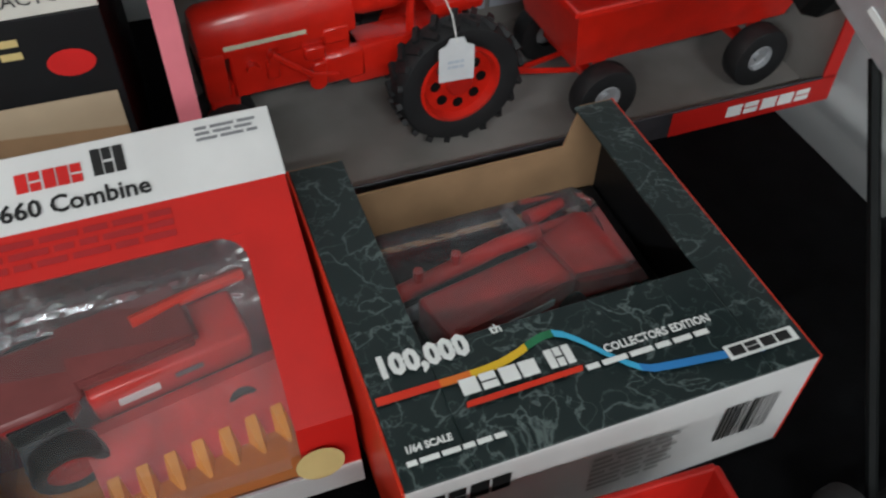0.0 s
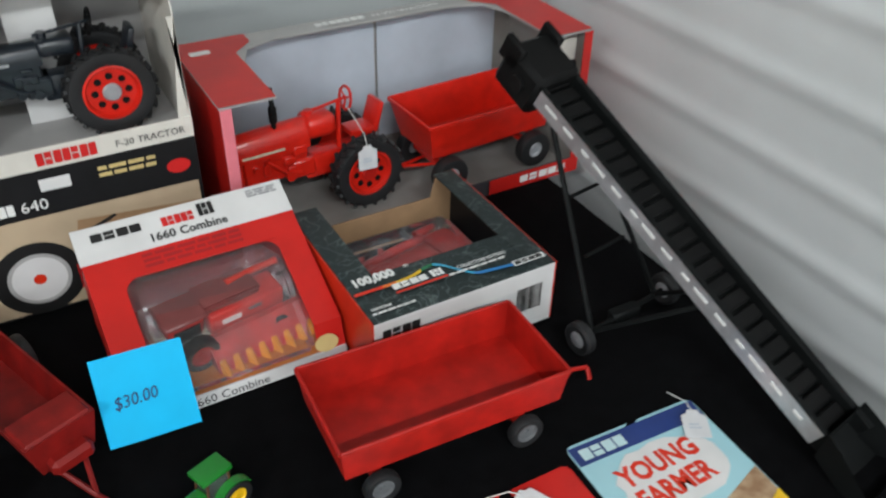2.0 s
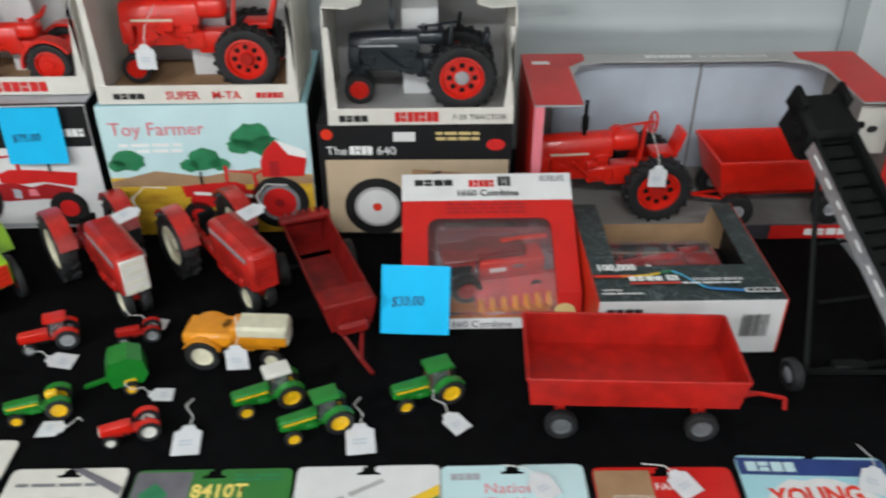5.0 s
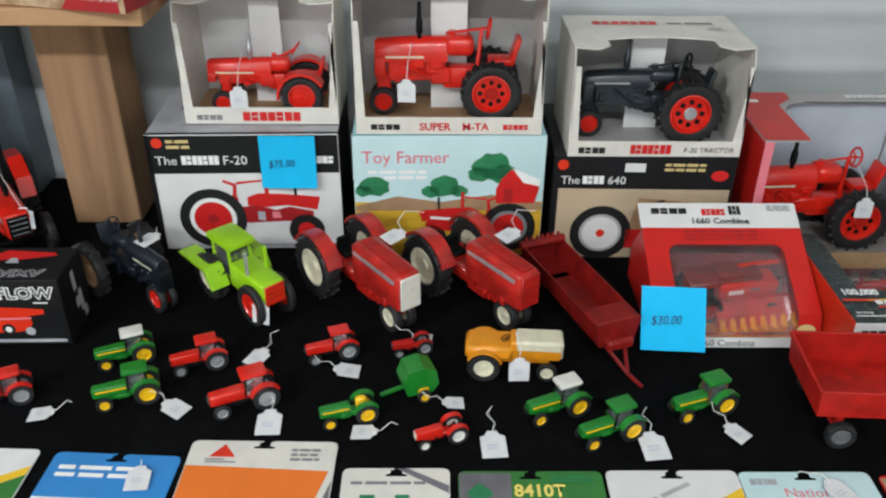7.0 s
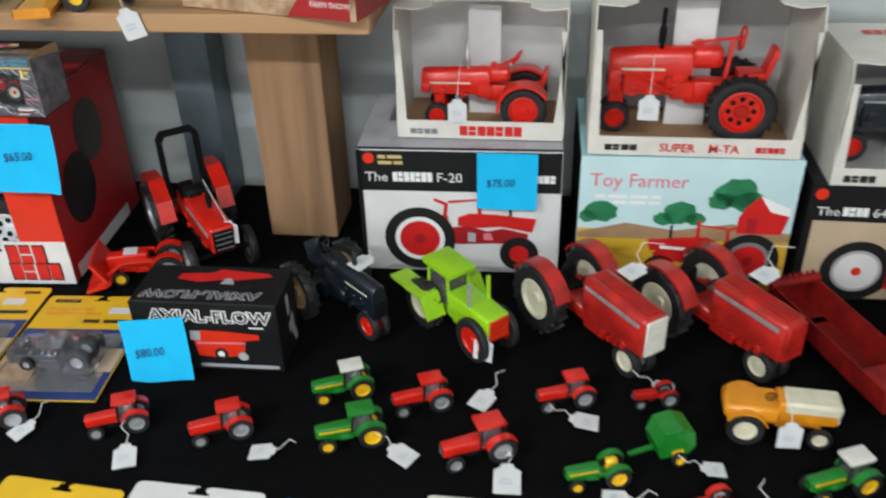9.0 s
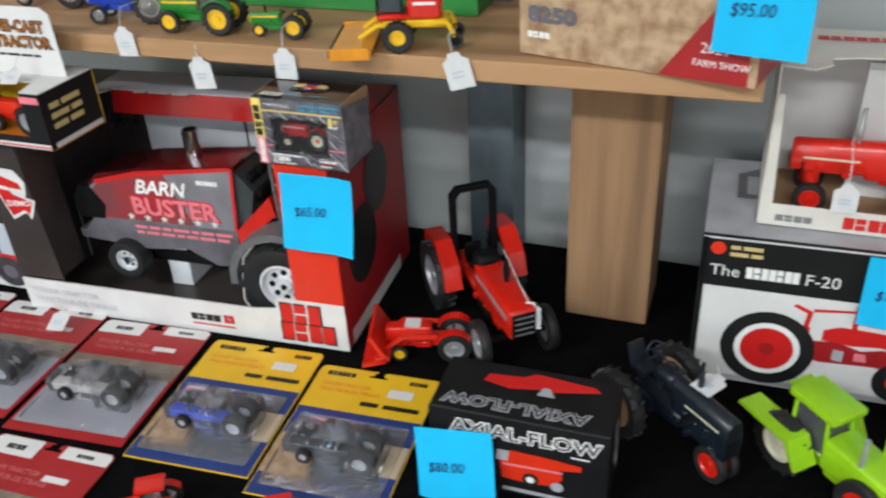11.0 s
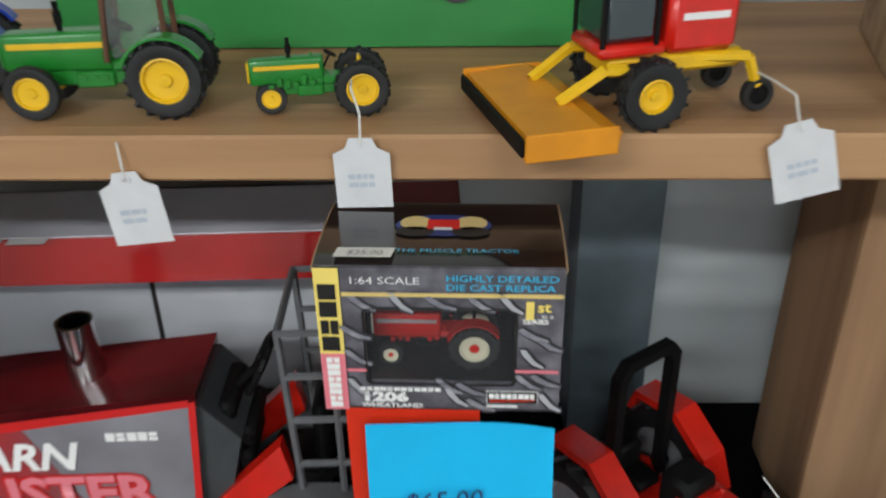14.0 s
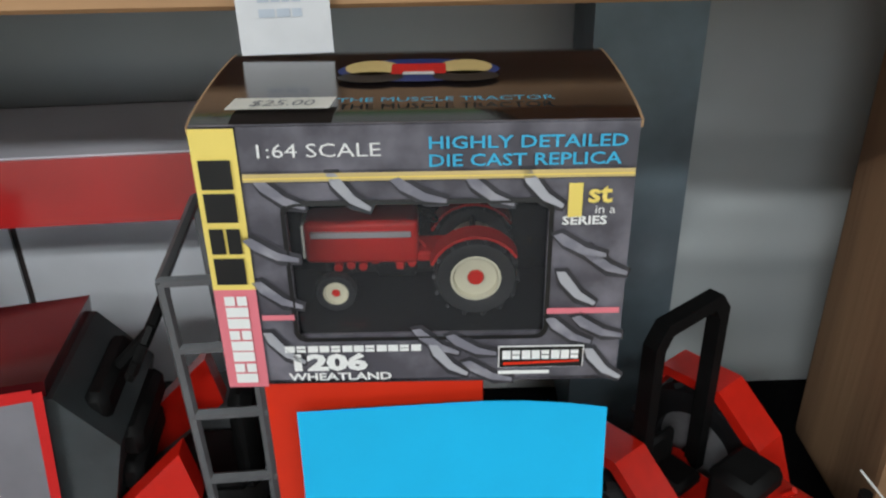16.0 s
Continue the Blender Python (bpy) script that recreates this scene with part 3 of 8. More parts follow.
def tractor(name, m, L, body, label, hub="silver", front_hub=None, cab=True, roof=None, grille="black_plastic", chassis="black_plastic", rr=0.20, rf=0.12,
            lugs=0, narrow=False, stripe=None, exhaust=True, fender=True, rops=False, group="", holes=0, seat="black_plastic", hood_h=1.0, cab_mat=None, hood_w=0.085, flat_hood=None, wide=1.0, steer=True, cap=None):
    """A toy tractor, its nose to +x, standing on z = 0."""
    t = thing(name, m, label, "toy tractor", group)
    rrL, rfL = rr * L, rf * L
    xr, xf = -0.28 * L, 0.34 * L
    ty = 0.17 * L * wide
    for s in (-1, 1):
        wheel(t, xr, s * ty, rrL, rrL, 0.105 * L, hub, s, lugs, "rear_wheel", holes=holes, cap=cap)
    fy = 0.05 * L if narrow else 0.15 * L * wide
    for s in (-1, 1):
        wheel(t, xf, s * fy, rfL, rfL, 0.055 * L, front_hub or hub, s, 0, "front_wheel", cap=cap)
    hz0, hz1 = 0.20 * L, (0.20 + 0.185 * hood_h) * L
    bm = bm_new()
    add_box(bm, -0.36 * L, 0.36 * L, -0.055 * L, 0.055 * L, 0.13 * L, 0.215 * L, 0.008 * L)
    add_box(bm, -0.02 * L, 0.16 * L, -0.075 * L, 0.075 * L, 0.12 * L, 0.20 * L, 0.01 * L)
    add_cyl(bm, 0.025 * L, (xr, -ty, rrL), (xr, ty, rrL), 10)
    add_cyl(bm, 0.018 * L, (xf, -fy, rfL), (xf, fy, rfL), 8)
    add_box(bm, xf - 0.03 * L, xf + 0.03 * L, -0.03 * L, 0.03 * L, rfL, 0.2 * L, 0.005 * L)
    for k in range(3):
        add_cyl(bm, 0.017 * L, (0.02 * L + 0.05 * L * k, -0.082 * L, 0.17 * L), (0.02 * L + 0.05 * L * k, 0.082 * L, 0.17 * L), 8)
    part("chassis", bm, chassis, t)
    part("hood", hood_mesh(-0.03 * L, 0.475 * L, hz0, hz1, hood_w * L, 0.9, 0.05), body, t)
    bm = bm_new()
    add_box(bm, 0.474 * L, 0.488 * L, -hood_w * 0.74 * L, hood_w * 0.74 * L, hz0 + 0.02 * L, hz1 - 0.028 * L, 0.004 * L)
    g = part("grille", bm, grille, t)
    bm = bm_new()
    for k in range(4):
        zz = hz0 + 0.035 * L + k * (hz1 - hz0 - 0.07 * L) / 3.4
        add_box(bm, 0.4875 * L, 0.491 * L, -hood_w * 0.6 * L, hood_w * 0.6 * L, zz, zz + 0.006 * L)
    part("grille_bars", bm, "cream_paint" if grille == "white_paint" else ("old_red_paint" if "red" in grille else ("black_plastic" if grille != "black_plastic" else "silver")), g)
    if flat_hood:
        bm = bm_new()
        add_box(bm, 0.0, 0.45 * L, -hood_w * 0.45 * L, hood_w * 0.45 * L, hz1 - 0.012 * L, hz1 + 0.003 * L, 0.002 * L)
        part("hood_panel", bm, flat_hood, t)
    if stripe:
        bm = bm_new()
        for s in (-1, 1):
            add_box(bm, 0.0, 0.44 * L, s * hood_w * 0.985 * L - 0.0006 - 0.002 * L * s, s * hood_w * 0.985 * L + 0.0006 - 0.002 * L * s, hz1 - 0.075 * L, hz1 - 0.048 * L)
        part("decal_stripe", bm, stripe, t)
    if fender:
        for s in (-1, 1):
            bm = bm_new()
            y0, y1 = sorted((s * (ty - 0.06 * L), s * (ty + 0.045 * L)))
            arc_strip(bm, xr, rrL, rrL * 1.06, rrL * 1.13, 20, 150, y0, y1)
            part("fender", bm, body, t)
    bm = bm_new()
    add_box(bm, -0.30 * L, -0.02 * L, -0.085 * L, 0.085 * L, 0.2 * L, 0.25 * L, 0.01 * L)
    part("deck", bm, body, t)
    bm = bm_new()
    add_box(bm, -0.27 * L, -0.17 * L, -0.05 * L, 0.05 * L, 0.25 * L, 0.29 * L, 0.012 * L)
    add_box(bm, -0.285 * L, -0.26 * L, -0.05 * L, 0.05 * L, 0.27 * L, 0.37 * L, 0.01 * L)
    part("seat", bm, seat, t)
    if not cab:
        rng = random.Random(int(L * 1e4))
        bm = bm_new()
        for q in range(7):
            x = (-0.02 + 0.055 * q) * L
            for s in (-1, 1):
                hgt, out = rng.uniform(0.03, 0.075) * L, rng.uniform(0.075, 0.1) * L
                z = rng.uniform(0.15, 0.21) * L
                if rng.random() < 0.5:
                    add_box(bm, x, x + 0.04 * L, min(0, s * out), max(0, s * out), z, z + hgt, 0.006 * L)
                else:
                    add_cyl(bm, 0.02 * L, (x + 0.02 * L, 0, z + 0.02 * L), (x + 0.02 * L, s * out, z + 0.02 * L), 10)
        add_cyl(bm, 0.05 * L, (xr, -0.11 * L, rrL), (xr, 0.11 * L, rrL), 12)
        add_box(bm, -0.38 * L, -0.2 * L, -0.06 * L, 0.06 * L, 0.14 * L, 0.27 * L, 0.015 * L)
        add_tube(bm, [(-0.06 * L, 0.03 * L, 0.25 * L), (0.06 * L, 0.03 * L, 0.41 * L)], 0.008 * L, 6)
        part("engine", bm, chassis if chassis != "black_plastic" else body, t)
    if steer:
        bm = bm_new()
        add_cyl(bm, 0.008 * L, (-0.03 * L, 0, 0.3 * L), (-0.075 * L, 0, 0.385 * L), 6)
        q = Matrix.Translation((-0.078 * L, 0, 0.39 * L)) @ Matrix.Rotation(radians(-28), 4, "Y")
        n = 14
        ring = [q @ Vector((0.045 * L * math.cos(2 * math.pi * k / n), 0.045 * L * math.sin(2 * math.pi * k / n), 0)) for k in range(n + 1)]
        add_tube(bm, ring, 0.006 * L, 5)
        add_tube(bm, [ring[0], ring[n // 2]], 0.004 * L, 5)
        part("steering_wheel", bm, "black_plastic", t)
    if exhaust:
        bm = bm_new()
        add_cyl(bm, 0.014 * L, (0.2 * L, 0.02 * L, hz1 - 0.01 * L), (0.2 * L, 0.02 * L, hz1 + 0.13 * L), 8)
        add_cyl(bm, 0.02 * L, (0.2 * L, 0.02 * L, hz1 + 0.03 * L), (0.2 * L, 0.02 * L, hz1 + 0.085 * L), 8)
        part("exhaust", bm, "black_plastic", t)
    if cab:
        rz = 0.56 * L
        for px, lean in ((-0.01 * L, -0.03 * L), (-0.29 * L, 0.0)):
            for s in (-1, 1):
                bm = bm_new()
                add_tube(bm, [(px, s * 0.105 * L, 0.25 * L), (px + lean, s * 0.10 * L, rz)], 0.014 * L, 6)
                part("cab_post", bm, cab_mat or "black_plastic", t)
        bm = bm_new()
        add_box(bm, -0.34 * L, 0.03 * L, -0.135 * L, 0.135 * L, rz - 0.005 * L, rz + 0.055 * L, 0.022 * L, seg=2)
        part("roof", bm, roof or body, t)
        for s in (-1, 1):
            bm = bm_new()
            add_box(bm, -0.275 * L, -0.04 * L, s * 0.096 * L - 0.0004, s * 0.096 * L + 0.0004, 0.27 * L, rz - 0.01 * L)
            part("window", bm, "window_film", t, smooth=False)
        bm = bm_new()
        add_box(bm, -0.034 * L, -0.030 * L, -0.09 * L, 0.09 * L, 0.3 * L, rz - 0.01 * L)
        part("window", bm, "window_film", t, smooth=False)
    if rops:
        bm = bm_new()                            # one square bar bent over the seat
        k, y, z = 0.017 * L, 0.118 * L, 0.735 * L
        out = [(-y - k, 0.22 * L), (-y - k, z - 0.03 * L), (-y + 0.02 * L, z + k), (y - 0.02 * L, z + k), (y + k, z - 0.03 * L), (y + k, 0.22 * L),
               (y - k, 0.22 * L), (y - k, z - 0.05 * L), (y - 0.04 * L, z - k), (-y + 0.04 * L, z - k), (-y + k, z - 0.05 * L), (-y + k, 0.22 * L)]
        add_prism(bm, out, "x", -0.260 * L, -0.222 * L)
        part("roll_bar", bm, "black_plastic", t, smooth=False)
        for s in (-1, 1):                        # square-cut wings over the rear wheels
            bm = bm_new()
            add_prism(bm, [(-0.42 * L, 0.36 * L), (-0.39 * L, 0.445 * L), (-0.22 * L, 0.455 * L), (-0.09 * L, 0.35 * L), (-0.04 * L, 0.22 * L), (-0.07 * L, 0.22 * L), (-0.11 * L, 0.33 * L), (-0.23 * L, 0.425 * L), (-0.375 * L, 0.42 * L), (-0.40 * L, 0.36 * L)], "y", *sorted((s * (ty - 0.070 * L), s * (ty + 0.030 * L))))
            part("fender", bm, body, t, smooth=False)
        bm = bm_new(); add_box(bm, -0.10 * L, 0.02 * L, -0.07 * L, 0.07 * L, 0.30 * L, 0.43 * L, 0.02 * L); part("dash_cowl", bm, "black_plastic", t)
    return t


def row_tractor(m, wb, body, label, rr=0.26, rf=0.13, track=0.30, top=0.74, nose=1.07, low=False, fender=False, narrow=True, lugs=20, slots=8, hub=None, cap=None, group="boxed tractors", rod=True, stack="black_plastic", front_hub=None):
    """An old row-crop tractor: rear axle at x = 0, front axle at x = wb, nose to +x, standing on z = 0."""
    t = thing("toy_tractor", m, label, "toy tractor", group)
    u = wb
    hub = hub or body
    for s in (-1, 1):
        wheel(t, 0, s * track * u, rr * u, rr * u, 0.15 * u, hub, s, lugs, "rear_wheel", hubr=0.64, holes=slots, cap=cap)
        wheel(t, u, s * (0.075 if narrow else 0.25) * u, rf * u, rf * u, 0.085 * u, front_hub or hub, s, 0, "front_wheel", hubr=0.62)
    hb = top - (0.17 if low else 0.22)          # underside of the hood
    bm = bm_new()                                # hood, rounded over, with a raised tank behind
    out = []
    hw = 0.105
    for k in range(9):
        a = math.pi * k / 8
        out.append((hw * math.cos(a), hb + 0.06 + (top - hb - 0.06) * math.sin(a) ** 0.7))
    prof = [(-hw, hb), (hw, hb)] + out
    rings = []
    for x, k, dz in ((0.40, 0.94, 0.0), (0.44, 1.0, 0.0), (0.80, 1.0, -0.01), (nose - 0.03, 0.98, -0.025), (nose, 0.86, -0.045)):
        rings.append([bm.verts.new((x * u, y * k * u, (z + dz * (z - hb) / (top - hb)) * u)) for y, z in prof])
    n = len(prof)
    for a, b in zip(rings, rings[1:]):
        for k in range(n):
            bm.faces.new((a[k], b[k], b[(k + 1) % n], a[(k + 1) % n]))
    bm.faces.new(rings[0]); bm.faces.new(rings[-1][::-1])
    bmesh.ops.recalc_face_normals(bm, faces=bm.faces)
    part("hood", bm, body, t)
    bm = bm_new()
    tank = hood_mesh(0.16 * u, 0.42 * u, (hb + 0.05) * u, (top + 0.01) * u, 0.12 * u, 1.0, 0.0, 0.32)
    part("fuel_tank", tank, body, t)
    bm = bm_new(); add_cyl(bm, 0.035 * u, (0.36 * u, 0, top * u), (0.36 * u, 0, (top + 0.045) * u), 12); part("fuel_cap", bm, body, t)
    bm = bm_new()                                # radiator shell and its grille
    add_box(bm, (nose - 0.10) * u, (nose + 0.005) * u, -0.11 * u, 0.11 * u, 0.36 * u, (hb + 0.03) * u, 0.02 * u, seg=2)
    rs = part("radiator_shell", bm, body, t)
    for k in range(6):
        bm = bm_new(); z = (0.40 + k * (hb - 0.42) / 6) * u; add_box(bm, (nose + 0.004) * u, (nose + 0.010) * u, -0.085 * u, 0.085 * u, z, z + 0.012 * u); part("grille_bar", bm, "black_plastic", rs, smooth=False)
    rng = random.Random(int(wb * 1e4))
    bm = bm_new()                                # engine block with its castings
    add_box(bm, 0.42 * u, (nose - 0.12) * u, -0.075 * u, 0.075 * u, 0.33 * u, (hb + 0.02) * u, 0.012 * u)
    add_box(bm, 0.36 * u, 0.56 * u, -0.10 * u, 0.10 * u, 0.30 * u, 0.46 * u, 0.02 * u)
    for s in (-1, 1):
        for k in range(9):
            x, z = rng.uniform(0.42, nose - 0.2), rng.uniform(0.34, hb - 0.04)
            if k % 2:
                add_cyl(bm, rng.uniform(0.018, 0.04) * u, (x * u, 0, z * u), (x * u, s * rng.uniform(0.095, 0.135) * u, z * u), 10)
            else:
                y0, y1 = sorted((0, s * rng.uniform(0.09, 0.125)))
                add_box(bm, x * u, (x + rng.uniform(0.05, 0.12)) * u, y0 * u, y1 * u, z * u, (z + rng.uniform(0.03, 0.09)) * u, 0.008 * u)
        add_tube(bm, [(0.50 * u, s * 0.11 * u, 0.36 * u), (0.62 * u, s * 0.125 * u, 0.40 * u), (0.78 * u, s * 0.12 * u, (hb - 0.02) * u)], 0.014 * u, 6)
    part("engine", bm, body, t)
    bm = bm_new()                                # carburettor and pipe in bare metal
    add_cyl(bm, 0.032 * u, (0.62 * u, -0.09 * u, 0.42 * u), (0.62 * u, -0.09 * u, 0.50 * u), 10); add_cyl(bm, 0.026 * u, (0.70 * u, -0.10 * u, (hb - 0.05) * u), (0.70 * u, -0.135 * u, (hb - 0.05) * u), 12)
    part("carburettor", bm, "silver" if low else "black_plastic", t)
    bm = bm_new()                                # gearbox and rear axle housing
    add_box(bm, -0.14 * u, 0.44 * u, -0.085 * u, 0.085 * u, 0.26 * u, 0.46 * u, 0.03 * u, seg=2)
    add_box(bm, -0.12 * u, 0.16 * u, -0.12 * u, 0.12 * u, 0.20 * u, 0.40 * u, 0.03 * u, seg=2)
    add_cyl(bm, 0.055 * u, (0, -track * u, rr * u), (0, track * u, rr * u), 12)
    add_box(bm, -0.26 * u, -0.10 * u, -0.02 * u, 0.02 * u, 0.17 * u, 0.20 * u, 0.004 * u)
    part("gearbox", bm, body, t)
    bm = bm_new()                                # front pedestal
    add_box(bm, (1 - 0.07) * u, (1 + 0.06) * u, -0.05 * u, 0.05 * u, rf * 1.3 * u, 0.40 * u, 0.015 * u)
    fy = (0.06 if narrow else 0.23)
    add_cyl(bm, 0.026 * u, (u, -fy * u, rf * u), (u, fy * u, rf * u), 8)
    if not narrow:
        add_box(bm, 0.97 * u, 1.03 * u, -fy * u, fy * u, 0.20 * u, 0.25 * u, 0.01 * u)
        for s in (-1, 1):
            add_box(bm, 0.98 * u, 1.02 * u, s * fy * u - 0.02 * u, s * fy * u + 0.02 * u, rf * u, 0.24 * u, 0.006 * u)
    part("front_pedestal", bm, body, t)
    if rod:
        bm = bm_new(); add_tube(bm, [(0.42 * u, 0.0, (top + 0.02) * u), (0.02 * u, 0.0, (top + 0.07) * u)], 0.013 * u, 6); part("steering_rod", bm, body, t)
        bm = bm_new(); add_tube(bm, [(0.13 * u, 0.05 * u, 0.42 * u), (0.09 * u, 0.0, (top + 0.06) * u)], 0.02 * u, 6); part("steering_post", bm, body, t)
    else:
        bm = bm_new(); add_tube(bm, [(0.30 * u, 0, top * u), (0.10 * u, 0, (top + 0.10) * u)], 0.018 * u, 6); part("steering_rod", bm, body, t)
    sz = top + (0.065 if rod else 0.11)
    q = Matrix.Translation((0.025 * u if rod else 0.09 * u, 0, sz * u)) @ Matrix.Rotation(radians(80 if rod else 55), 4, "Y")
    ring = [q @ Vector((0.092 * u * math.cos(2 * math.pi * k / 16), 0.092 * u * math.sin(2 * math.pi * k / 16), 0)) for k in range(17)]
    bm = bm_new(); add_tube(bm, ring, 0.012 * u, 5)
    for k in (0, 5, 11):
        add_tube(bm, [ring[k], q @ Vector((0, 0, 0))], 0.009 * u, 5)
    part("steering_wheel", bm, body if not low else "black_plastic", t)
    bm = bm_new()                                # seat pan and back on a spring stem
    add_box(bm, -0.20 * u, 0.03 * u, -0.10 * u, 0.10 * u, (top - 0.26) * u, (top - 0.20) * u, 0.02 * u, seg=2)
    add_box(bm, -0.05 * u, 0.0, -0.10 * u, 0.10 * u, 0, 0.26 * u, 0.02 * u, m=pose(-0.16 * u, 0, (top - 0.25) * u, 0, -16, 0), seg=2)
    add_box(bm, -0.14 * u, -0.05 * u, -0.04 * u, 0.04 * u, 0.42 * u, (top - 0.24) * u, 0.01 * u)
    part("seat", bm, body, t)
    if fender:
        for s in (-1, 1):
            bm = bm_new(); arc_strip(bm, 0, rr * u, rr * 1.08 * u, rr * 1.2 * u, -5, 150, *sorted((s * (track - 0.10) * u, s * (track + 0.09) * u))); part("fender", bm, body, t)
    bm = bm_new()
    ex = 0.66
    add_lathe(bm, [(0.020 * u, 0), (0.020 * u, 0.05 * u), (0.032 * u, 0.07 * u), (0.032 * u, 0.18 * u), (0.020 * u, 0.20 * u), (0.018 * u, 0.34 * u), (0.013 * u, 0.34 * u)], (ex * u, 0.03 * u, (top - 0.03) * u), "z", 12)
    part("exhaust", bm, stack, t)
    for s in (-1, 1):
        bm = bm_new(); add_box(bm, 0.62 * u, (nose - 0.10) * u, s * hw * u - 0.0004, s * hw * u + 0.0004, (hb + 0.035) * u, (hb + 0.055) * u)
        part("decal", bm, "cream_paint" if not low else "silver", t, smooth=False)
    return t


# ---- boxed toys on the table ----
def window_box(m, w, d, h, label, card, inside, floor_mat, title, lip=0.022, scallop=0.05):
    """A display box with its front and the fore of its top cut away; origin at the middle of the front's foot."""
    t = thing("display_box", m, label, "toy box", "white display boxes")
    c = 0.0016
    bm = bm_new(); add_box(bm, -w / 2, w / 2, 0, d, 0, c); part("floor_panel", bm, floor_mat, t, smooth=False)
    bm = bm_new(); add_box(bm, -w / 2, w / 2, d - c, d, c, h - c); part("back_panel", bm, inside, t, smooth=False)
    for s in (-1, 1):
        bm = bm_new()
        x0, x1 = sorted((s * w / 2, s * (w / 2 - c)))
        out = [(0, c), (d - c, c), (d - c, h - c), (0.012, h - c), (0.004, h * 0.86), (0.006, h * 0.45), (0.0, lip)]
        add_prism(bm, out, "x", x0, x1)
        part("side_panel", bm, card, t, smooth=False)
        bm = bm_new()
        a, b = sorted((s * (w / 2 - c), s * (w / 2 - c - 0.011)))
        add_prism(bm, [(a, lip), (b, lip), (b, h * 0.5), ((a + b) / 2 - s * 0.001, h * 0.85), (s * (w / 2 - c), h * 0.85)] if s > 0 else
                  [(a, lip), (b, lip), ((a + b) / 2 + 0.001, h * 0.85), (a, h * 0.85)], "y", 0.0005, 0.0015)
        part("front_strip", bm, card, t, smooth=False)
    bm = bm_new()
    cut = d * 0.36
    out = [(-w / 2, 0.012), (-w / 2 + 0.030, 0.004), (-w / 2 + 0.046, 0.02)]
    out += [(-w / 2 + 0.046 + (w - 0.092) * k / 10, 0.02 + (cut - 0.02) * math.sin(math.pi * (0.18 + 0.64 * k / 10)) ** 0.6) for k in range(11)]
    out += [(w / 2 - 0.046, 0.02), (w / 2 - 0.030, 0.004), (w / 2, 0.012), (w / 2, d), (-w / 2, d)]
    add_prism(bm, out, "z", h - c, h)
    top = part("top_panel", bm, card, t, smooth=False)
    bm = bm_new(); add_box(bm, -w / 2, w / 2, -0.0004, c, 0.0, lip, 0.0003); part("front_lip", bm, card, t, smooth=False)
    # white card backing pieces behind the toy
    bm = bm_new(); add_box(bm, -w * 0.10, w * 0.10, d * 0.62, d * 0.64, c, h * 0.9); part("card_insert", bm, "white_card", t, smooth=False)
    f = on_face("front", (-w / 2, -0.0004, 0))
    title(t, f, w, lip)
    tp = on_face("top", (-w / 2, 0, h))
    print_logo(t, tp, w * 0.16, d * 0.70, w * 0.55, d * 0.80, "red_ink", 7)
    print_bars(t, tp, w * 0.60, d * 0.70, w * 0.88, d * 0.78, "grey_ink", 1, 1, 2)
    print_shape(t, tp, ring_pts(w * 0.86, d * 0.58, 0.011, 18, 0.007), "grey_card", layer=1)
    return t


def ref_title(t, f, w, lip):
    print_logo(t, f, w * 0.06, lip * 0.22, w * 0.22, lip * 0.62, "black_ink", 4)
    print_logo(t, f, w * 0.36, lip * 0.2, w * 0.60, lip * 0.80, "red_ink", 7)
    print_text(t, f, "F-20 TRACTOR", w * 0.67, lip * 0.30, lip * 0.46, "black_ink", 1, 1.0)


def red_title(t, f, w, lip):
    print_logo(t, f, w * 0.08, lip * 0.25, w * 0.25, lip * 0.55, "grey_ink", 4)
    print_logo(t, f, w * 0.38, lip * 0.2, w * 0.76, lip * 0.75, "red_ink", 7)


def super_title(t, f, w, lip):
    print_logo(t, f, w * 0.08, lip * 0.28, w * 0.24, lip * 0.60, "black_ink", 4)
    print_text(t, f, "SUPER", w * 0.34, lip * 0.26, lip * 0.62, "red_ink", 1, 1.0, thick=0.0003)
    print_text(t, f, "M-TA", w * 0.57, lip * 0.26, lip * 0.62, "red_ink", 1, 1.0, thick=0.0003)
    print_logo(t, f, w * 0.79, lip * 0.3, w * 0.93, lip * 0.6, "red_ink", 5)


B3 = (0.4985, 1.255)
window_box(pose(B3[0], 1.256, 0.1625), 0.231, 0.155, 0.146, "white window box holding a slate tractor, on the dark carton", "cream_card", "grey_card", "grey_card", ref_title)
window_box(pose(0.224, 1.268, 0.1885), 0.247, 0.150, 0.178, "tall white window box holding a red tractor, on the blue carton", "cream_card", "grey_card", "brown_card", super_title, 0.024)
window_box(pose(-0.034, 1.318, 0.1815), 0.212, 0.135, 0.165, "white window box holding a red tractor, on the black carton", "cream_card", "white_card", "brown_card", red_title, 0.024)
row_tractor(pose(0.551, 1.330, 0.1645, 0, 0, 180), 0.132, "slate_paint", "slate grey model tractor with red spoked wheels, in its box", rr=0.33, rf=0.15, track=0.23, top=0.72, nose=1.08, low=True, hub="red_paint", cap="silver", stack="slate_paint")
row_tractor(pose(0.281, 1.345, 0.1905, 0, 0, 180), 0.147, "red_paint", "bright red model tractor with red rims, in its box", rr=0.275, rf=0.135, track=0.22, top=0.74, cap="old_red_paint")
row_tractor(pose(0.020, 1.378, 0.1835, 0, 0, 180), 0.112, "red_paint", "small red model tractor with fenders, in its box", rr=0.26, rf=0.15, track=0.30, top=0.66, nose=1.20, fender=True, narrow=False, slots=0, rod=False, stack="silver")
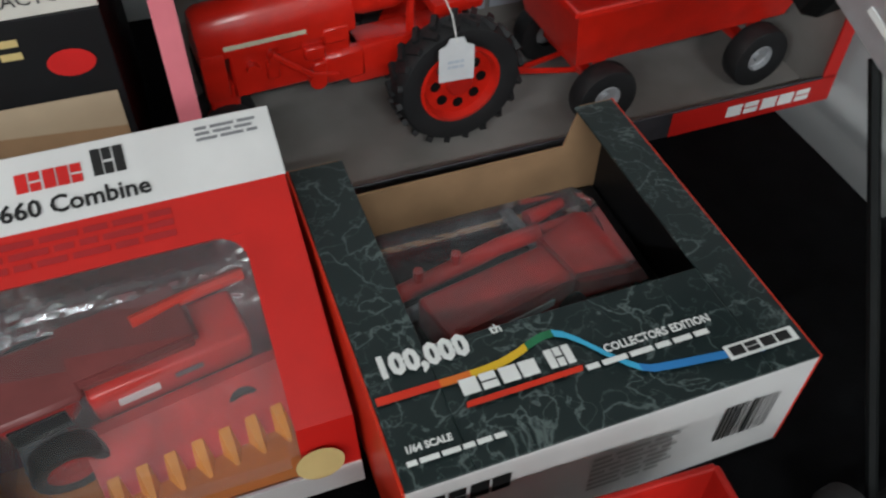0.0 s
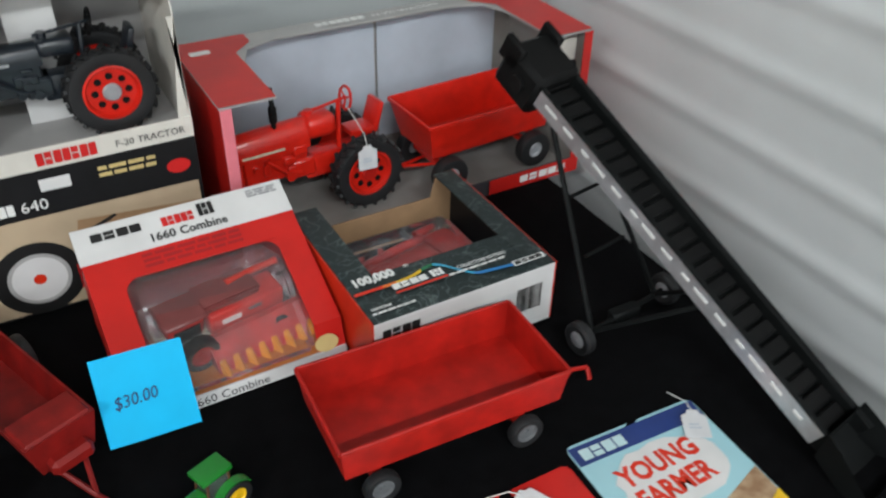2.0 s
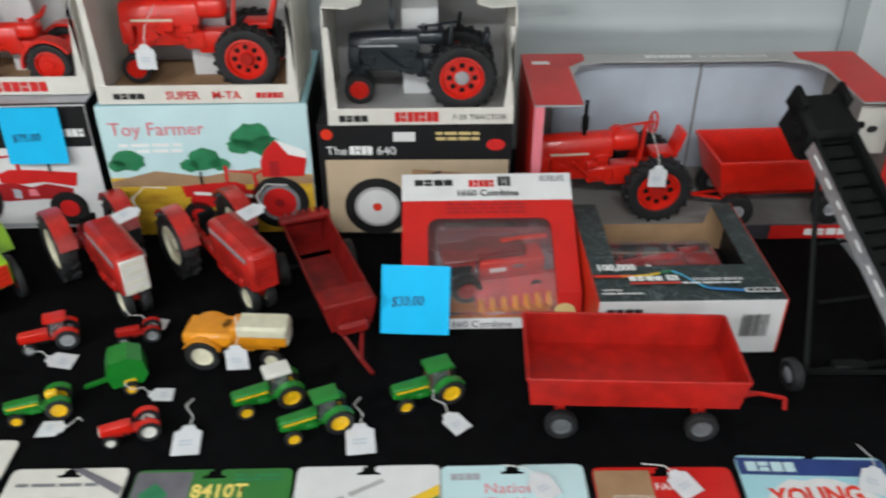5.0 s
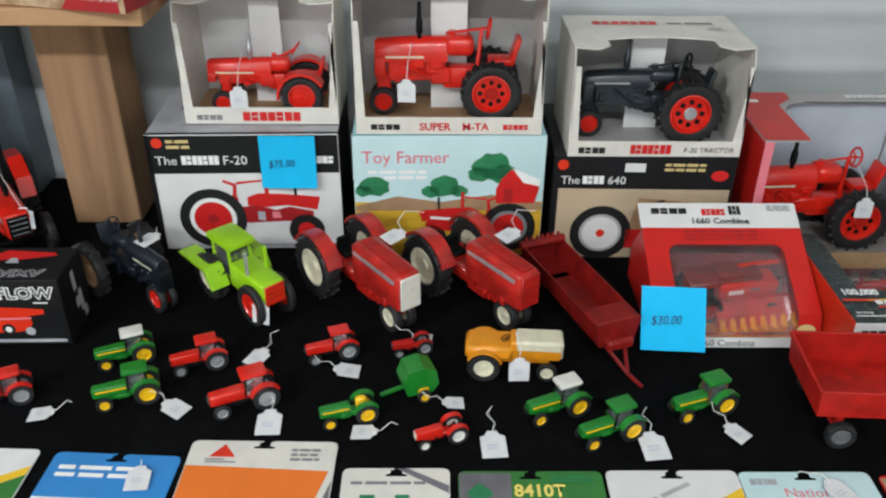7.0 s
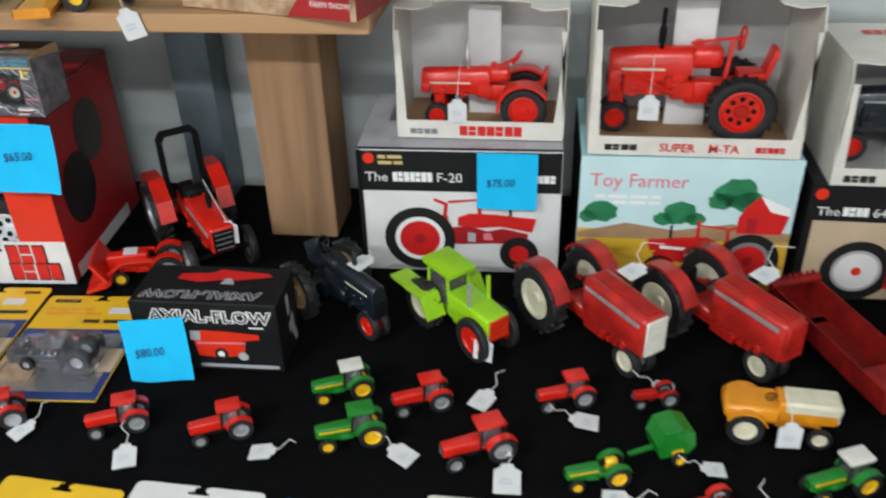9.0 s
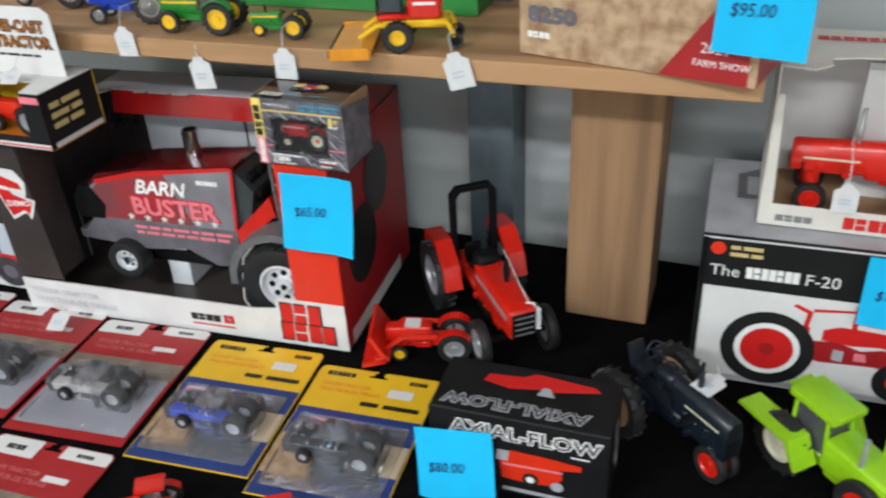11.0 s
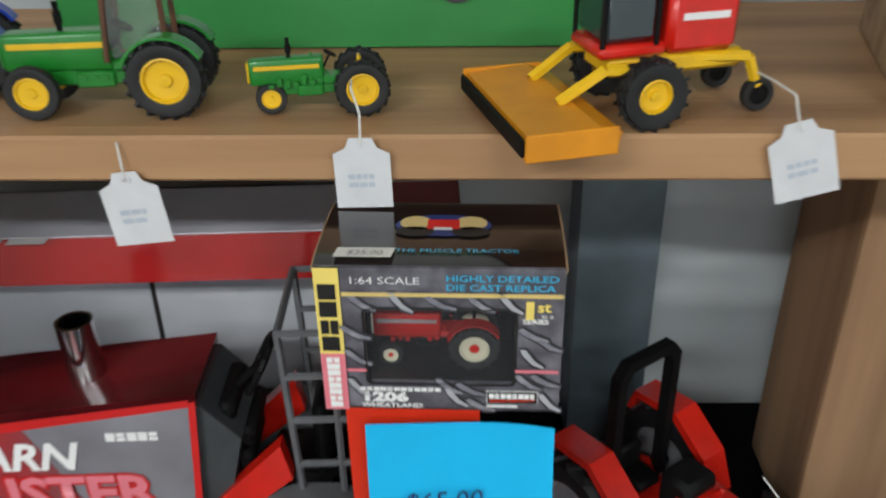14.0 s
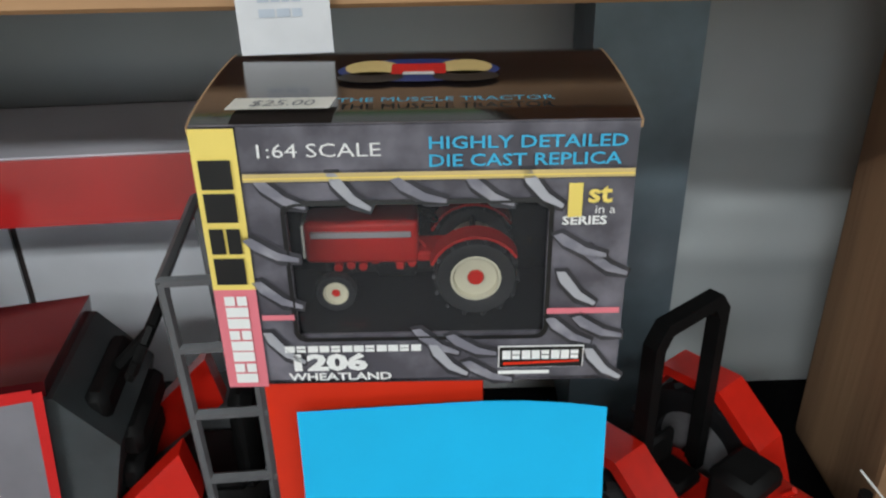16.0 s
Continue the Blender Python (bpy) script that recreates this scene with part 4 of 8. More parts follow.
for x, y, z, r in ((0.168, 1.272, 0.262, -4), (-0.062, 1.315, 0.235, 3)):
    price_tag(pose(x, y, z - 0.03, 88, 0, r), [(0.001, 0.05, -0.01), (0.003, 0.066, -0.045)])


def picture_tractor(t, f, x, y, s, body="red_ink", tyre="black_ink", hub="white_ink", layer=2, flip=1):
    """A printed picture of a tractor, facing away from its big wheel."""
    P = lambda pts: [(x + flip * a * s, y + b * s) for a, b in pts][::flip]
    shapes = [
        ([(0.10, 0.34), (0.42, 0.30), (0.80, 0.32), (1.10, 0.30), (1.12, 0.44), (0.86, 0.50), (0.70, 0.46), (0.52, 0.52), (0.30, 0.50), (0.12, 0.46)], "dark_red_card"),
        ([(0.40, 0.52), (0.62, 0.50), (0.84, 0.52), (1.16, 0.46), (1.20, 0.62), (0.80, 0.66), (0.52, 0.67), (0.40, 0.62)], body),
        ([(-0.14, 0.64), (0.10, 0.56), (0.30, 0.58), (0.30, 0.63), (0.08, 0.66), (-0.12, 0.70)], body),
        ([(0.24, 0.60), (0.28, 0.60), (0.30, 0.78), (0.16, 0.84), (0.15, 0.81), (0.26, 0.76)], body),
        ([(0.30, 0.78), (0.62, 0.82), (0.62, 0.84), (0.30, 0.81)], body),
        ([(0.60, 0.66), (0.64, 0.66), (0.64, 0.90), (0.60, 0.90)], body),
        ([(0.92, 0.62), (0.95, 0.62), (0.95, 0.82), (0.92, 0.82)], tyre),
        ([(0.50, 0.34), (0.58, 0.33), (0.58, 0.44), (0.50, 0.45)], "mid_grey_print"),
        ([(0.66, 0.36), (0.76, 0.36), (0.74, 0.44), (0.66, 0.44)], "pink_ink"),
    ]
    for k, (pts, mt) in enumerate(shapes):
        print_shape(t, f, P(pts), mt, "picture", layer + (2 if k > 6 else 0))
    for cx, cy, r, mt, ly in ((0, 0.36, 0.37, tyre, 1), (0, 0.36, 0.26, hub, 2), (0, 0.36, 0.21, body, 3), (0, 0.36, 0.06, "dark_red_card", 4), (1.03, 0.2, 0.20, tyre, 1), (1.03, 0.2, 0.10, body, 2)):
        print_shape(t, f, ring_pts(x + flip * cx * s, y + cy * s, r * s, 24), mt, "picture", layer + ly)
    print_shape(t, f, [(x - 0.4 * s, y - 0.02 * s), (x + flip * 1.3 * s, y - 0.02 * s), (x + flip * 1.2 * s, y + 0.03 * s), (x - 0.3 * s, y + 0.03 * s)][::flip], "mid_grey_print", "picture", layer)


# black carton with a red tractor on white
w, h = 0.262, 0.180
t = carton("tractor_carton", pose(-0.058, 1.284, 0, 0, 0, 1.5), w, 0.19, h, dict(front="white_card", top="mid_grey_print", right="black_card", left="black_card"), "black and white tractor carton with a red picture", "toy box")
f = on_face("front", (-w / 2, 0, 0))
print_rect(t, f, 0.001, h * 0.68, w - 0.001, h - 0.001, "black_card", 1)
print_rect(t, f, 0.0, 0.0, 0.006, h, "black_card", 1)
print_shape(t, f, ring_pts(0.016, h * 0.935, 0.0075), "orange_red_card", layer=2)
print_bars(t, f, 0.028, h * 0.88, 0.06, h * 0.97, "gold_ink", 2, 2, 2)
print_text(t, f, "The", 0.010, h * 0.755, 0.019, "white_ink", 2)
print_logo(t, f, 0.046, h * 0.755, 0.098, h * 0.83, "white_ink", 7, 2)
print_text(t, f, "F-20", 0.102, h * 0.755, 0.019, "white_ink", 2)
print_logo(t, f, 0.215, h * 0.76, 0.255, h * 0.82, "white_ink", 5, 2)
picture_tractor(t, f, 0.078, h * 0.03, 0.128)
tp = on_face("top", (-w / 2, 0, h))
print_shape(t, tp, [(0.03, 0.09), (0.23, 0.09), (0.23, 0.15), (0.21, 0.165), (0.05, 0.165), (0.03, 0.15)], "grey_print", layer=1)
print_shape(t, tp, [(0.04, 0.10), (0.22, 0.10), (0.22, 0.145), (0.04, 0.145)], "mid_grey_print", layer=2)
print_rect(t, tp, 0.0, 0.0, w, 0.006, "black_card", 1)
sticky_note(on_face("front", (0.004, 1.279, 0.181), 0.001), "$75.00", "bright blue sticky price note on the black carton")

# light blue farm carton
w, h = 0.262, 0.187
t = carton("farm_carton", pose(0.225, 1.266, 0, 0, 0, 1), w, 0.19, h, dict(front="light_blue_card", top="sky_blue_card", right="black_card", left="black_card"), "pale blue toy carton with a printed barn scene", "toy box")
f = on_face("front", (-w / 2, 0, 0))
print_rect(t, f, 0.0008, 0.0008, w - 0.0008, h * 0.47, "field_yellow", 1, "picture")
print_shape(t, f, [(0.001, h * 0.44), (0.06, h * 0.52), (0.12, h * 0.47), (0.19, h * 0.53), (w - 0.001, h * 0.46), (w - 0.001, h * 0.40), (0.001, h * 0.40)], "brown_card", "picture", 2)
for cx, cy, r in ((0.028, 0.60, 0.020), (0.125, 0.60, 0.021), (0.145, 0.56, 0.012), (0.190, 0.76, 0.026), (0.205, 0.70, 0.018), (0.172, 0.70, 0.016), (0.105, 0.56, 0.012), (0.012, 0.565, 0.011)):
    rng = random.Random(int(cx * 1e4))
    pts = [(cx + r * (0.85 + 0.3 * rng.random()) * math.cos(2 * math.pi * k / 16), cy * h + 0.75 * r * (0.85 + 0.3 * rng.random()) * math.sin(2 * math.pi * k / 16)) for k in range(16)]
    print_shape(t, f, pts, "leaf_print", "picture", 3)
print_shape(t, f, [(0.196, h * 0.46), (0.250, h * 0.46), (0.256, h * 0.60), (0.232, h * 0.66), (0.217, h * 0.74), (0.203, h * 0.66), (0.196, h * 0.58)], "red_ink", "picture", 4)
print_shape(t, f, [(0.217, h * 0.75), (0.256, h * 0.655), (0.256, h * 0.60), (0.233, h * 0.63)], "white_ink", "picture", 5)
print_rect(t, f, 0.207, h * 0.47, 0.219, h * 0.58, "dark_red_card", 5, "picture")
print_text(t, f, "Toy Farmer", 0.012, h * 0.79, 0.026, "pink_ink", 3, 0.95)
print_bars(t, f, 0.02, h * 0.65, 0.10, h * 0.74, "white_ink", 2, 2, 4)
picture_tractor(t, f, 0.215, h * 0.05, 0.105, layer=5, flip=-1, hub="grey_ink")
print_shape(t, f, [(0.10, h * 0.24), (0.19, h * 0.20), (0.19, h * 0.36), (0.10, h * 0.38)], "red_ink", "picture", 6)
print_shape(t, f, [(0.105, h * 0.33), (0.18, h * 0.30), (0.18, h * 0.325), (0.105, h * 0.355)], "white_ink", "picture", 7)

# dark carton with a beige picture
w, h = 0.247, 0.162
t = carton("tractor_carton", pose(0.4905, 1.257, 0, 0, 0, -1), w, 0.19, h, dict(front="black_card", top="black_card", right="black_card", left="black_card"), "black and beige tractor carton with a printed wheel", "toy box")
f = on_face("front", (-w / 2, 0, 0))
print_rect(t, f, 0.008, 0.004, w - 0.004, h * 0.70, "beige_print", 1, "picture")
print_shape(t, f, [(0.11, 0.05), (w - 0.004, 0.05), (w - 0.004, 0.09), (0.12, 0.10)], "brown_card", "picture", 2)
print_shape(t, f, ring_pts(0.012, h * 0.92, 0.0075), "orange_red_card", layer=1)
print_rect(t, f, 0.096, h * 0.86, 0.124, h * 0.94, "white_card", 2, "price_sticker")
print_bars(t, f, 0.15, h * 0.86, 0.205, h * 0.95, "gold_ink", 2, 1, 4)
print_shape(t, f, ring_pts(0.226, h * 0.83, 0.012, 18, 0.008), "red_ink", layer=1)
print_text(t, f, "The", 0.010, h * 0.745, 0.017, "white_ink", 2)
print_logo(t, f, 0.040, h * 0.745, 0.070, h * 0.82, "white_ink", 4, 2)
print_text(t, f, "640", 0.074, h * 0.745, 0.017, "white_ink", 2)
cx, cy = 0.072, 0.044
for r, mt, ly in ((0.043, "black_ink", 3), (0.030, "grey_card", 4), (0.026, "white_card", 5), (0.006, "orange_red_card", 6)):
    print_shape(t, f, ring_pts(cx, cy, r, 30), mt, "picture", ly)
print_shape(t, f, [(0.13, 0.088), (0.155, 0.098), (0.157, 0.095), (0.132, 0.084)], "black_ink", "picture", 3)
print_rect(t, f, 0.108, 0.02, 0.16, 0.05, "red_ink", 3, "picture")

# long red window box in the corner with a tractor and a wagon
t = thing("farm_set_box", pose(0.869, 1.236, 0), "long red and grey window box holding a tractor and wagon", "toy box")
w, d, h, c = 0.464, 0.175, 0.193, 0.0018
bm = bm_new(); add_box(bm, -w / 2, w / 2, 0, d, 0, c); part("floor_panel", bm, "taupe_card", t, smooth=False)
bm = bm_new(); add_box(bm, -w / 2, w / 2, d - c, d, c, h); part("back_panel", bm, "taupe_card", t, smooth=False)
bm = bm_new(); add_box(bm, -w / 2 + 0.05, 0.02, d - c - 0.003, d - c - 0.001, 0.02, h - 0.012); part("backdrop", bm, "blue_grey_print", t, smooth=False)
bm = bm_new(); add_box(bm, 0.024, w / 2 - 0.03, d - c - 0.003, d - c - 0.001, 0.02, h - 0.012); part("backdrop", bm, "blue_grey_print", t, smooth=False)
for s in (-1, 1):
    bm = bm_new(); a, b = sorted((s * (w / 2 - c), s * (w / 2 - 2 * c))); add_box(bm, a, b, 0.002, d - c, c, h - c); part("side_lining", bm, "taupe_card", t, smooth=False)
    bm = bm_new(); a, b = sorted((s * w / 2, s * (w / 2 - c))); add_box(bm, a, b, 0, d, 0, h); part("side_panel", bm, "red_card", t, smooth=False)
    bm = bm_new(); a, b = sorted((s * w / 2, s * (w / 2 - 0.012))); add_prism(bm, [(a, 0.02), (b, 0.02), (b, h), (a, h)], "y", -c, -0.0002); part("front_strip", bm, "pink_ink" if s < 0 else "red_card", t, smooth=False)
bm = bm_new()
add_prism(bm, [(-w / 2, 0.0), (-w / 2 + 0.06, 0.0), (-w / 2 + 0.062, 0.10), (-w / 2 + 0.075, 0.132), (-w / 2 + 0.11, 0.145), (w / 2 - 0.11, 0.145), (w / 2 - 0.075, 0.132), (w / 2 - 0.062, 0.10), (w / 2 - 0.06, 0.0), (w / 2, 0), (w / 2, d), (-w / 2, d)], "z", h, h + c)
part("top_panel", bm, "grey_card", t, smooth=False)
tp = on_face("top", (-w / 2, 0, h + c))
for x0, x1, x2 in ((0.0, 0.06, 0.085), (w, w - 0.06, w - 0.085)):
    q = [(x0, 0.001), (x1, 0.001), (x1, 0.125), (x2, 0.150), (x2, d), (x0, d)]
    print_shape(t, tp, q if x0 == 0 else q[::-1], "red_card", "top_print", 1)
print_logo(t, tp, 0.17, 0.155, 0.235, 0.166, "white_ink", 7, 1)
print_text(t, tp, "H W/ WAGON", 0.245, 0.155, 0.014, "white_ink", 1)
print_bars(t, tp, 0.012, 0.13, 0.05, 0.15, "white_ink", 1, 2, 1)
bm = bm_new(); add_box(bm, -w / 2, w / 2, -c, 0, 0, 0.022, 0.0004); part("front_lip", bm, "tread_dark", t, smooth=False)
f = on_face("front", (-w / 2, -c, 0))
print_rect(t, f, w * 0.70, 0.0005, w - 0.0005, 0.0215, "red_card", 1)
print_logo(t, f, w * 0.80, 0.006, w * 0.96, 0.016, "white_ink", 5, 2)
print_logo(t, f, w * 0.18, 0.006, w * 0.33, 0.015, "white_ink", 7, 1)
print_text(t, f, "H & WAGON", w * 0.34, 0.006, 0.013, "white_ink", 1)
bm = bm_new(); add_box(bm, w / 2 - 0.05, w / 2 - 0.006, 0.02, 0.022, 0.115, h - 0.012, 0.0006); ci = part("card_insert", bm, "cream_card", t, smooth=False)
print_shape(t, on_face("front", (w / 2 - 0.05, 0.02, 0.115)), ring_pts(0.02, 0.035, 0.007, 14, 0.005), "black_ink", layer=1)
row_tractor(pose(0.816, 1.330, 0.002, 0, 0, 184), 0.150, "red_paint", "glossy red model tractor with red rims, in the long box", rr=0.305, rf=0.15, track=0.27, top=0.78, cap="old_red_paint")
price_tag(pose(0.810, 1.2660, 0.064, 88, 0, -3), [(-0.002, 0.045, -0.004), (-0.008, 0.066, -0.035)])


def wagon(m, label, L=0.2, D=0.1, z0=0.042, z1=0.085, hub="grey_paint", flare=0.008, mat="red_paint", r=0.0155, tongue=0.06, toside=1, group="", hubr=0.6, wheel_w=0.010):
    """An open box wagon on four wheels, its length along x."""
    t = thing("toy_wagon", m, label, "toy wagon", group)
    c = 0.0016
    bm = bm_new()
    a = [(-L / 2 + flare, -D / 2 + flare), (L / 2 - flare, -D / 2 + flare), (L / 2 - flare, D / 2 - flare), (-L / 2 + flare, D / 2 - flare)]
    b = [(-L / 2, -D / 2), (L / 2, -D / 2), (L / 2, D / 2), (-L / 2, D / 2)]
    lo = [bm.verts.new((x, y, z0)) for x, y in a]
    hi = [bm.verts.new((x, y, z1)) for x, y in b]
    lo2 = [bm.verts.new((x * (1 - 2 * c / L), y * (1 - 2 * c / D), z0 + c)) for x, y in a]
    hi2 = [bm.verts.new((x * (1 - 2 * c / L), y * (1 - 2 * c / D), z1)) for x, y in b]
    bm.faces.new(lo[::-1]); bm.faces.new(lo2)
    for k in range(4):
        n = (k + 1) % 4
        bm.faces.new((lo[k], lo[n], hi[n], hi[k])); bm.faces.new((lo2[n], lo2[k], hi2[k], hi2[n])); bm.faces.new((hi[k], hi[n], hi2[n], hi2[k]))
    bmesh.ops.recalc_face_normals(bm, faces=bm.faces)
    part("tub", bm, mat, t, smooth=False)
    bm = bm_new()
    for y in (-D / 2, D / 2):
        add_box(bm, -L / 2, L / 2, y - 0.0016, y + 0.0016, z1 - 0.004, z1 + 0.0012, 0.0008)
    for x in (-L / 2, L / 2):
        add_box(bm, x - 0.0016, x + 0.0016, -D / 2, D / 2, z1 - 0.004, z1 + 0.0012, 0.0008)
    part("rim_edge", bm, mat, t, smooth=False)
    bm = bm_new()
    for x in (-L * 0.33, L * 0.33):
        add_box(bm, x - 0.005, x + 0.005, -D * 0.38, D * 0.38, r, r + 0.006, 0.001)
        add_box(bm, x - 0.004, x + 0.004, -0.01, 0.01, r, z0, 0.001)
        add_box(bm, x - 0.004, x + 0.004, -D * 0.36, -D * 0.30, r, z0, 0.001)
        add_box(bm, x - 0.004, x + 0.004, D * 0.30, D * 0.36, r, z0, 0.001)
    add_box(bm, -L * 0.33, L * 0.33, -0.004, 0.004, r, r + 0.005, 0.001)
    part("undercarriage", bm, mat, t, smooth=False)
    for x in (-L * 0.33, L * 0.33):
        for s in (-1, 1):
            wheel(t, x, s * (D * 0.44), r, r, wheel_w, hub, s, hubr=hubr)
    bm = bm_new()
    e = toside
    add_tube(bm, [(e * L * 0.33, 0.012, r), (e * (L * 0.5 + tongue * 0.55), 0.0, r + 0.004), (e * (L * 0.5 + tongue), -0.004, r + 0.002)], 0.0022, 6)
    add_tube(bm, [(e * L * 0.33, -0.012, r), (e * (L * 0.5 + tongue * 0.55), 0.0, r + 0.004)], 0.0022, 6)
    add_tube(bm, [(e * (L * 0.5 + tongue), -0.004, r + 0.002), (e * (L * 0.5 + tongue * 0.97), -0.013, r - 0.006)], 0.0022, 6)
    part("drawbar", bm, mat, t)
    return t


wagon(pose(0.985, 1.312, 0.002, 0, 0, 3), "red model wagon with black tyres, in the long box", 0.20, 0.10, 0.050, 0.100, hub="silver", flare=0.012, r=0.0245, hubr=0.42, wheel_w=0.017, tongue=0.03, toside=-1)
wagon(pose(0.703, 0.921, 0, 0, 0, -3), "worn red pressed-steel wagon with black wheels", 0.206, 0.102, 0.043, 0.079, mat="old_red_paint", r=0.0165, tongue=0.058, flare=0.004)

# combine in its sloping window box
t = thing("combine_box", pose(0.578, 0, 0), "red and white window box holding a red combine", "toy box")
W = 0.206
WL, WR = 0.030, 0.028   # the strips beside the window
P0, P1, P2 = (1.064, 0.040), (1.176, 0.0985), (1.211, 0.1165)  # foot of the face, foot of the header, its top edge
ux, uz = P2[0] - P0[0], P2[1] - P0[1]
ul = math.hypot(ux, uz)
face = Matrix(((1, 0, 0, 0), (0, ux / ul, -uz / ul, P0[0]), (0, uz / ul, ux / ul, P0[1]), (0, 0, 0, 1)))  # x across, y up the face, z out of it
fh = math.hypot(P1[0] - P0[0], P1[1] - P0[1])
def face_part(name, x0, x1, y0, y1, z0, z1, mat, bevel=0.0):
    bm = bm_new(); add_box(bm, x0, x1, y0, y1, z0, z1, bevel, m=face); return part(name, bm, mat, t, smooth=False)
face_part("face_strip", -W / 2, W / 2, fh * 0.80, fh, -0.0016, 0, "red_card")
face_part("face_strip", -W / 2, -W / 2 + WL, 0.0, fh * 0.80, -0.0016, 0, "red_card")
face_part("face_strip", W / 2 - WR, W / 2, 0.0, fh * 0.80, -0.0016, 0, "red_card")
face_part("header", -W / 2 - 0.001, W / 2 + 0.001, fh, ul, -0.0016, 0.0, "white_card", 0.0006)
for sx in (-1, 1):   # the window's rounded corners
    xw, yw, rc = sx * (W / 2 - (WL if sx < 0 else WR)), fh * 0.80, 0.014
    arc = [(xw - sx * rc * (1 - math.sin(math.pi / 2 * i / 6)), yw - rc * (1 - math.cos(math.pi / 2 * i / 6))) for i in range(7)]
    bm = bm_new(); bm.faces.new([bm.verts.new((x, y, -0.0008)) for x, y in [(xw, yw)] + arc]); bmesh.ops.transform(bm, matrix=face, verts=bm.verts); part("window_corner", bm, "red_card", t, smooth=False)
for s in (-1, 1):
    bm = bm_new(); a, b = sorted((s * W / 2, s * (W / 2 - 0.0016))); add_prism(bm, [(1.052, 0.0), (1.215, 0.0), (1.215, 0.05), (P1[0], P1[1] - 0.002), (P0[0], P0[1] - 0.002)], "x", a, b); part("side_panel", bm, "red_card", t, smooth=False)
bm = bm_new(); add_prism(bm, [(1.052, 0.0), (1.054, 0.0), (P0[0] + 0.002, P0[1]), (P0[0], P0[1])], "x", -W / 2, -W / 2 + WL); part("front_panel", bm, "red_card", t, smooth=False)
bm = bm_new(); add_prism(bm, [(1.052, 0.0), (1.054, 0.0), (P0[0] + 0.002, P0[1]), (P0[0], P0[1])], "x", W / 2 - WR, W / 2); part("front_panel", bm, "red_card", t, smooth=False)
bm = bm_new(); add_prism(bm, [(1.0505, 0.0), (1.052, 0.0), (1.056, 0.0115), (1.0545, 0.0115)], "x", -W / 2, W / 2); lip = part("front_lip", bm, "white_card", t, smooth=False)
# floor and back in darker red: the box's inner shade put into the card colour
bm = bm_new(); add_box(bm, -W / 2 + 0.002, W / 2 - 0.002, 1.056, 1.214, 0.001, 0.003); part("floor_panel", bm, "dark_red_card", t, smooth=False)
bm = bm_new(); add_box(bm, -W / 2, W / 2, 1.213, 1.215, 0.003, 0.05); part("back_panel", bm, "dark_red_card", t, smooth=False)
bm = bm_new(); add_prism(bm, [(1.056, 0.004), (1.112, 0.004), (1.100, 0.008), (1.058, 0.010)], "x", -W / 2 + 0.004, W / 2 - 0.004); part("tray", bm, "amber_film", t, smooth=False)
print_text(t, face @ Matrix.Translation((0, 0, 0.0006)), "1660 Combine", -0.038, fh + 0.006, 0.0125, "black_ink", 1, 1.02, thick=0.0003)
print_logo(t, face @ Matrix.Translation((0, 0, 0.0006)), -0.088, fh + 0.021, -0.04, fh + 0.030, "black_ink", 4)
print_logo(t, face @ Matrix.Translation((0, 0, 0.0006)), -0.022, fh + 0.019, 0.010, fh + 0.029, "red_ink", 5)
print_logo(t, face @ Matrix.Translation((0, 0, 0.0006)), 0.014, fh + 0.020, 0.030, fh + 0.034, "black_ink", 3)
print_bars(t, face @ Matrix.Translation((0, 0, 0.0006)), 0.065, fh + 0.026, 0.096, fh + 0.035, "grey_ink", 3, 1, 3)
print_bars(t, face @ Matrix.Translation((0, 0, 0.0006)), -0.05, fh * 0.84, 0.045, fh * 0.975, "dark_red_card", 3, 1, 6)
bl = Matrix(((1, 0, 0, -W / 2), (0, 0.33, -0.94, 1.0505), (0, 0.94, 0.33, 0), (0, 0, 0, 1)))
print_text(t, bl @ Matrix.Translation((0, 0, 0.0008)), "1660 Combine", 0.05, 0.002, 0.0115, "black_ink", 1, 1.1)
print_shape(t, bl @ Matrix.Translation((0, 0, 0.004)), ring_pts(W - 0.02, 0.022, 0.012, 20, 0.009), "gold_ink", layer=1)
bm = bm_new(); add_quad(bm, *[face @ Vector(p) for p in ((-W / 2 + WL, 0, -0.001), (W / 2 - WR, 0, -0.001), (W / 2 - WR, fh * 0.80, -0.001), (-W / 2 + WL, fh * 0.80, -0.001))])
part("window_film", bm, "window_film", t, smooth=False)
bm = bm_new(); add_quad(bm, (-W / 2 + WL, 1.0545, 0.0115), (W / 2 - WR, 1.0545, 0.0115), (W / 2 - WR, P0[0], P0[1]), (-W / 2 + WL, P0[0], P0[1]))
part("window_film", bm, "window_film", t, smooth=False)
bm = bm_new(); add_prism(bm, [(1.062, 0.004), (1.205, 0.004), (1.203, 0.052), (1.150, 0.074), (1.118, 0.062), (1.098, 0.040), (1.064, 0.022)], "x", -0.064, 0.076); bmesh.ops.bevel(bm, geom=list(bm.edges), offset=0.006, segments=2, affect="EDGES"); part("clear_shell", bm, "blister", t, "clear moulded plastic shell")
k = thing("toy_combine", pose(0.592, 1.130, 0.0120, 8, 0, 10), "small red die-cast combine with a wide corn head, in its box", "toy combine")
part("body", hood_mesh(-0.030, 0.050, 0.020, 0.046, 0.017, 0.92, 0.12), "red_paint", k)
bm = bm_new(); add_box(bm, -0.018, 0.002, -0.0172, -0.0166, 0.030, 0.036); part("decal", bm, "white_ink", k, smooth=False)
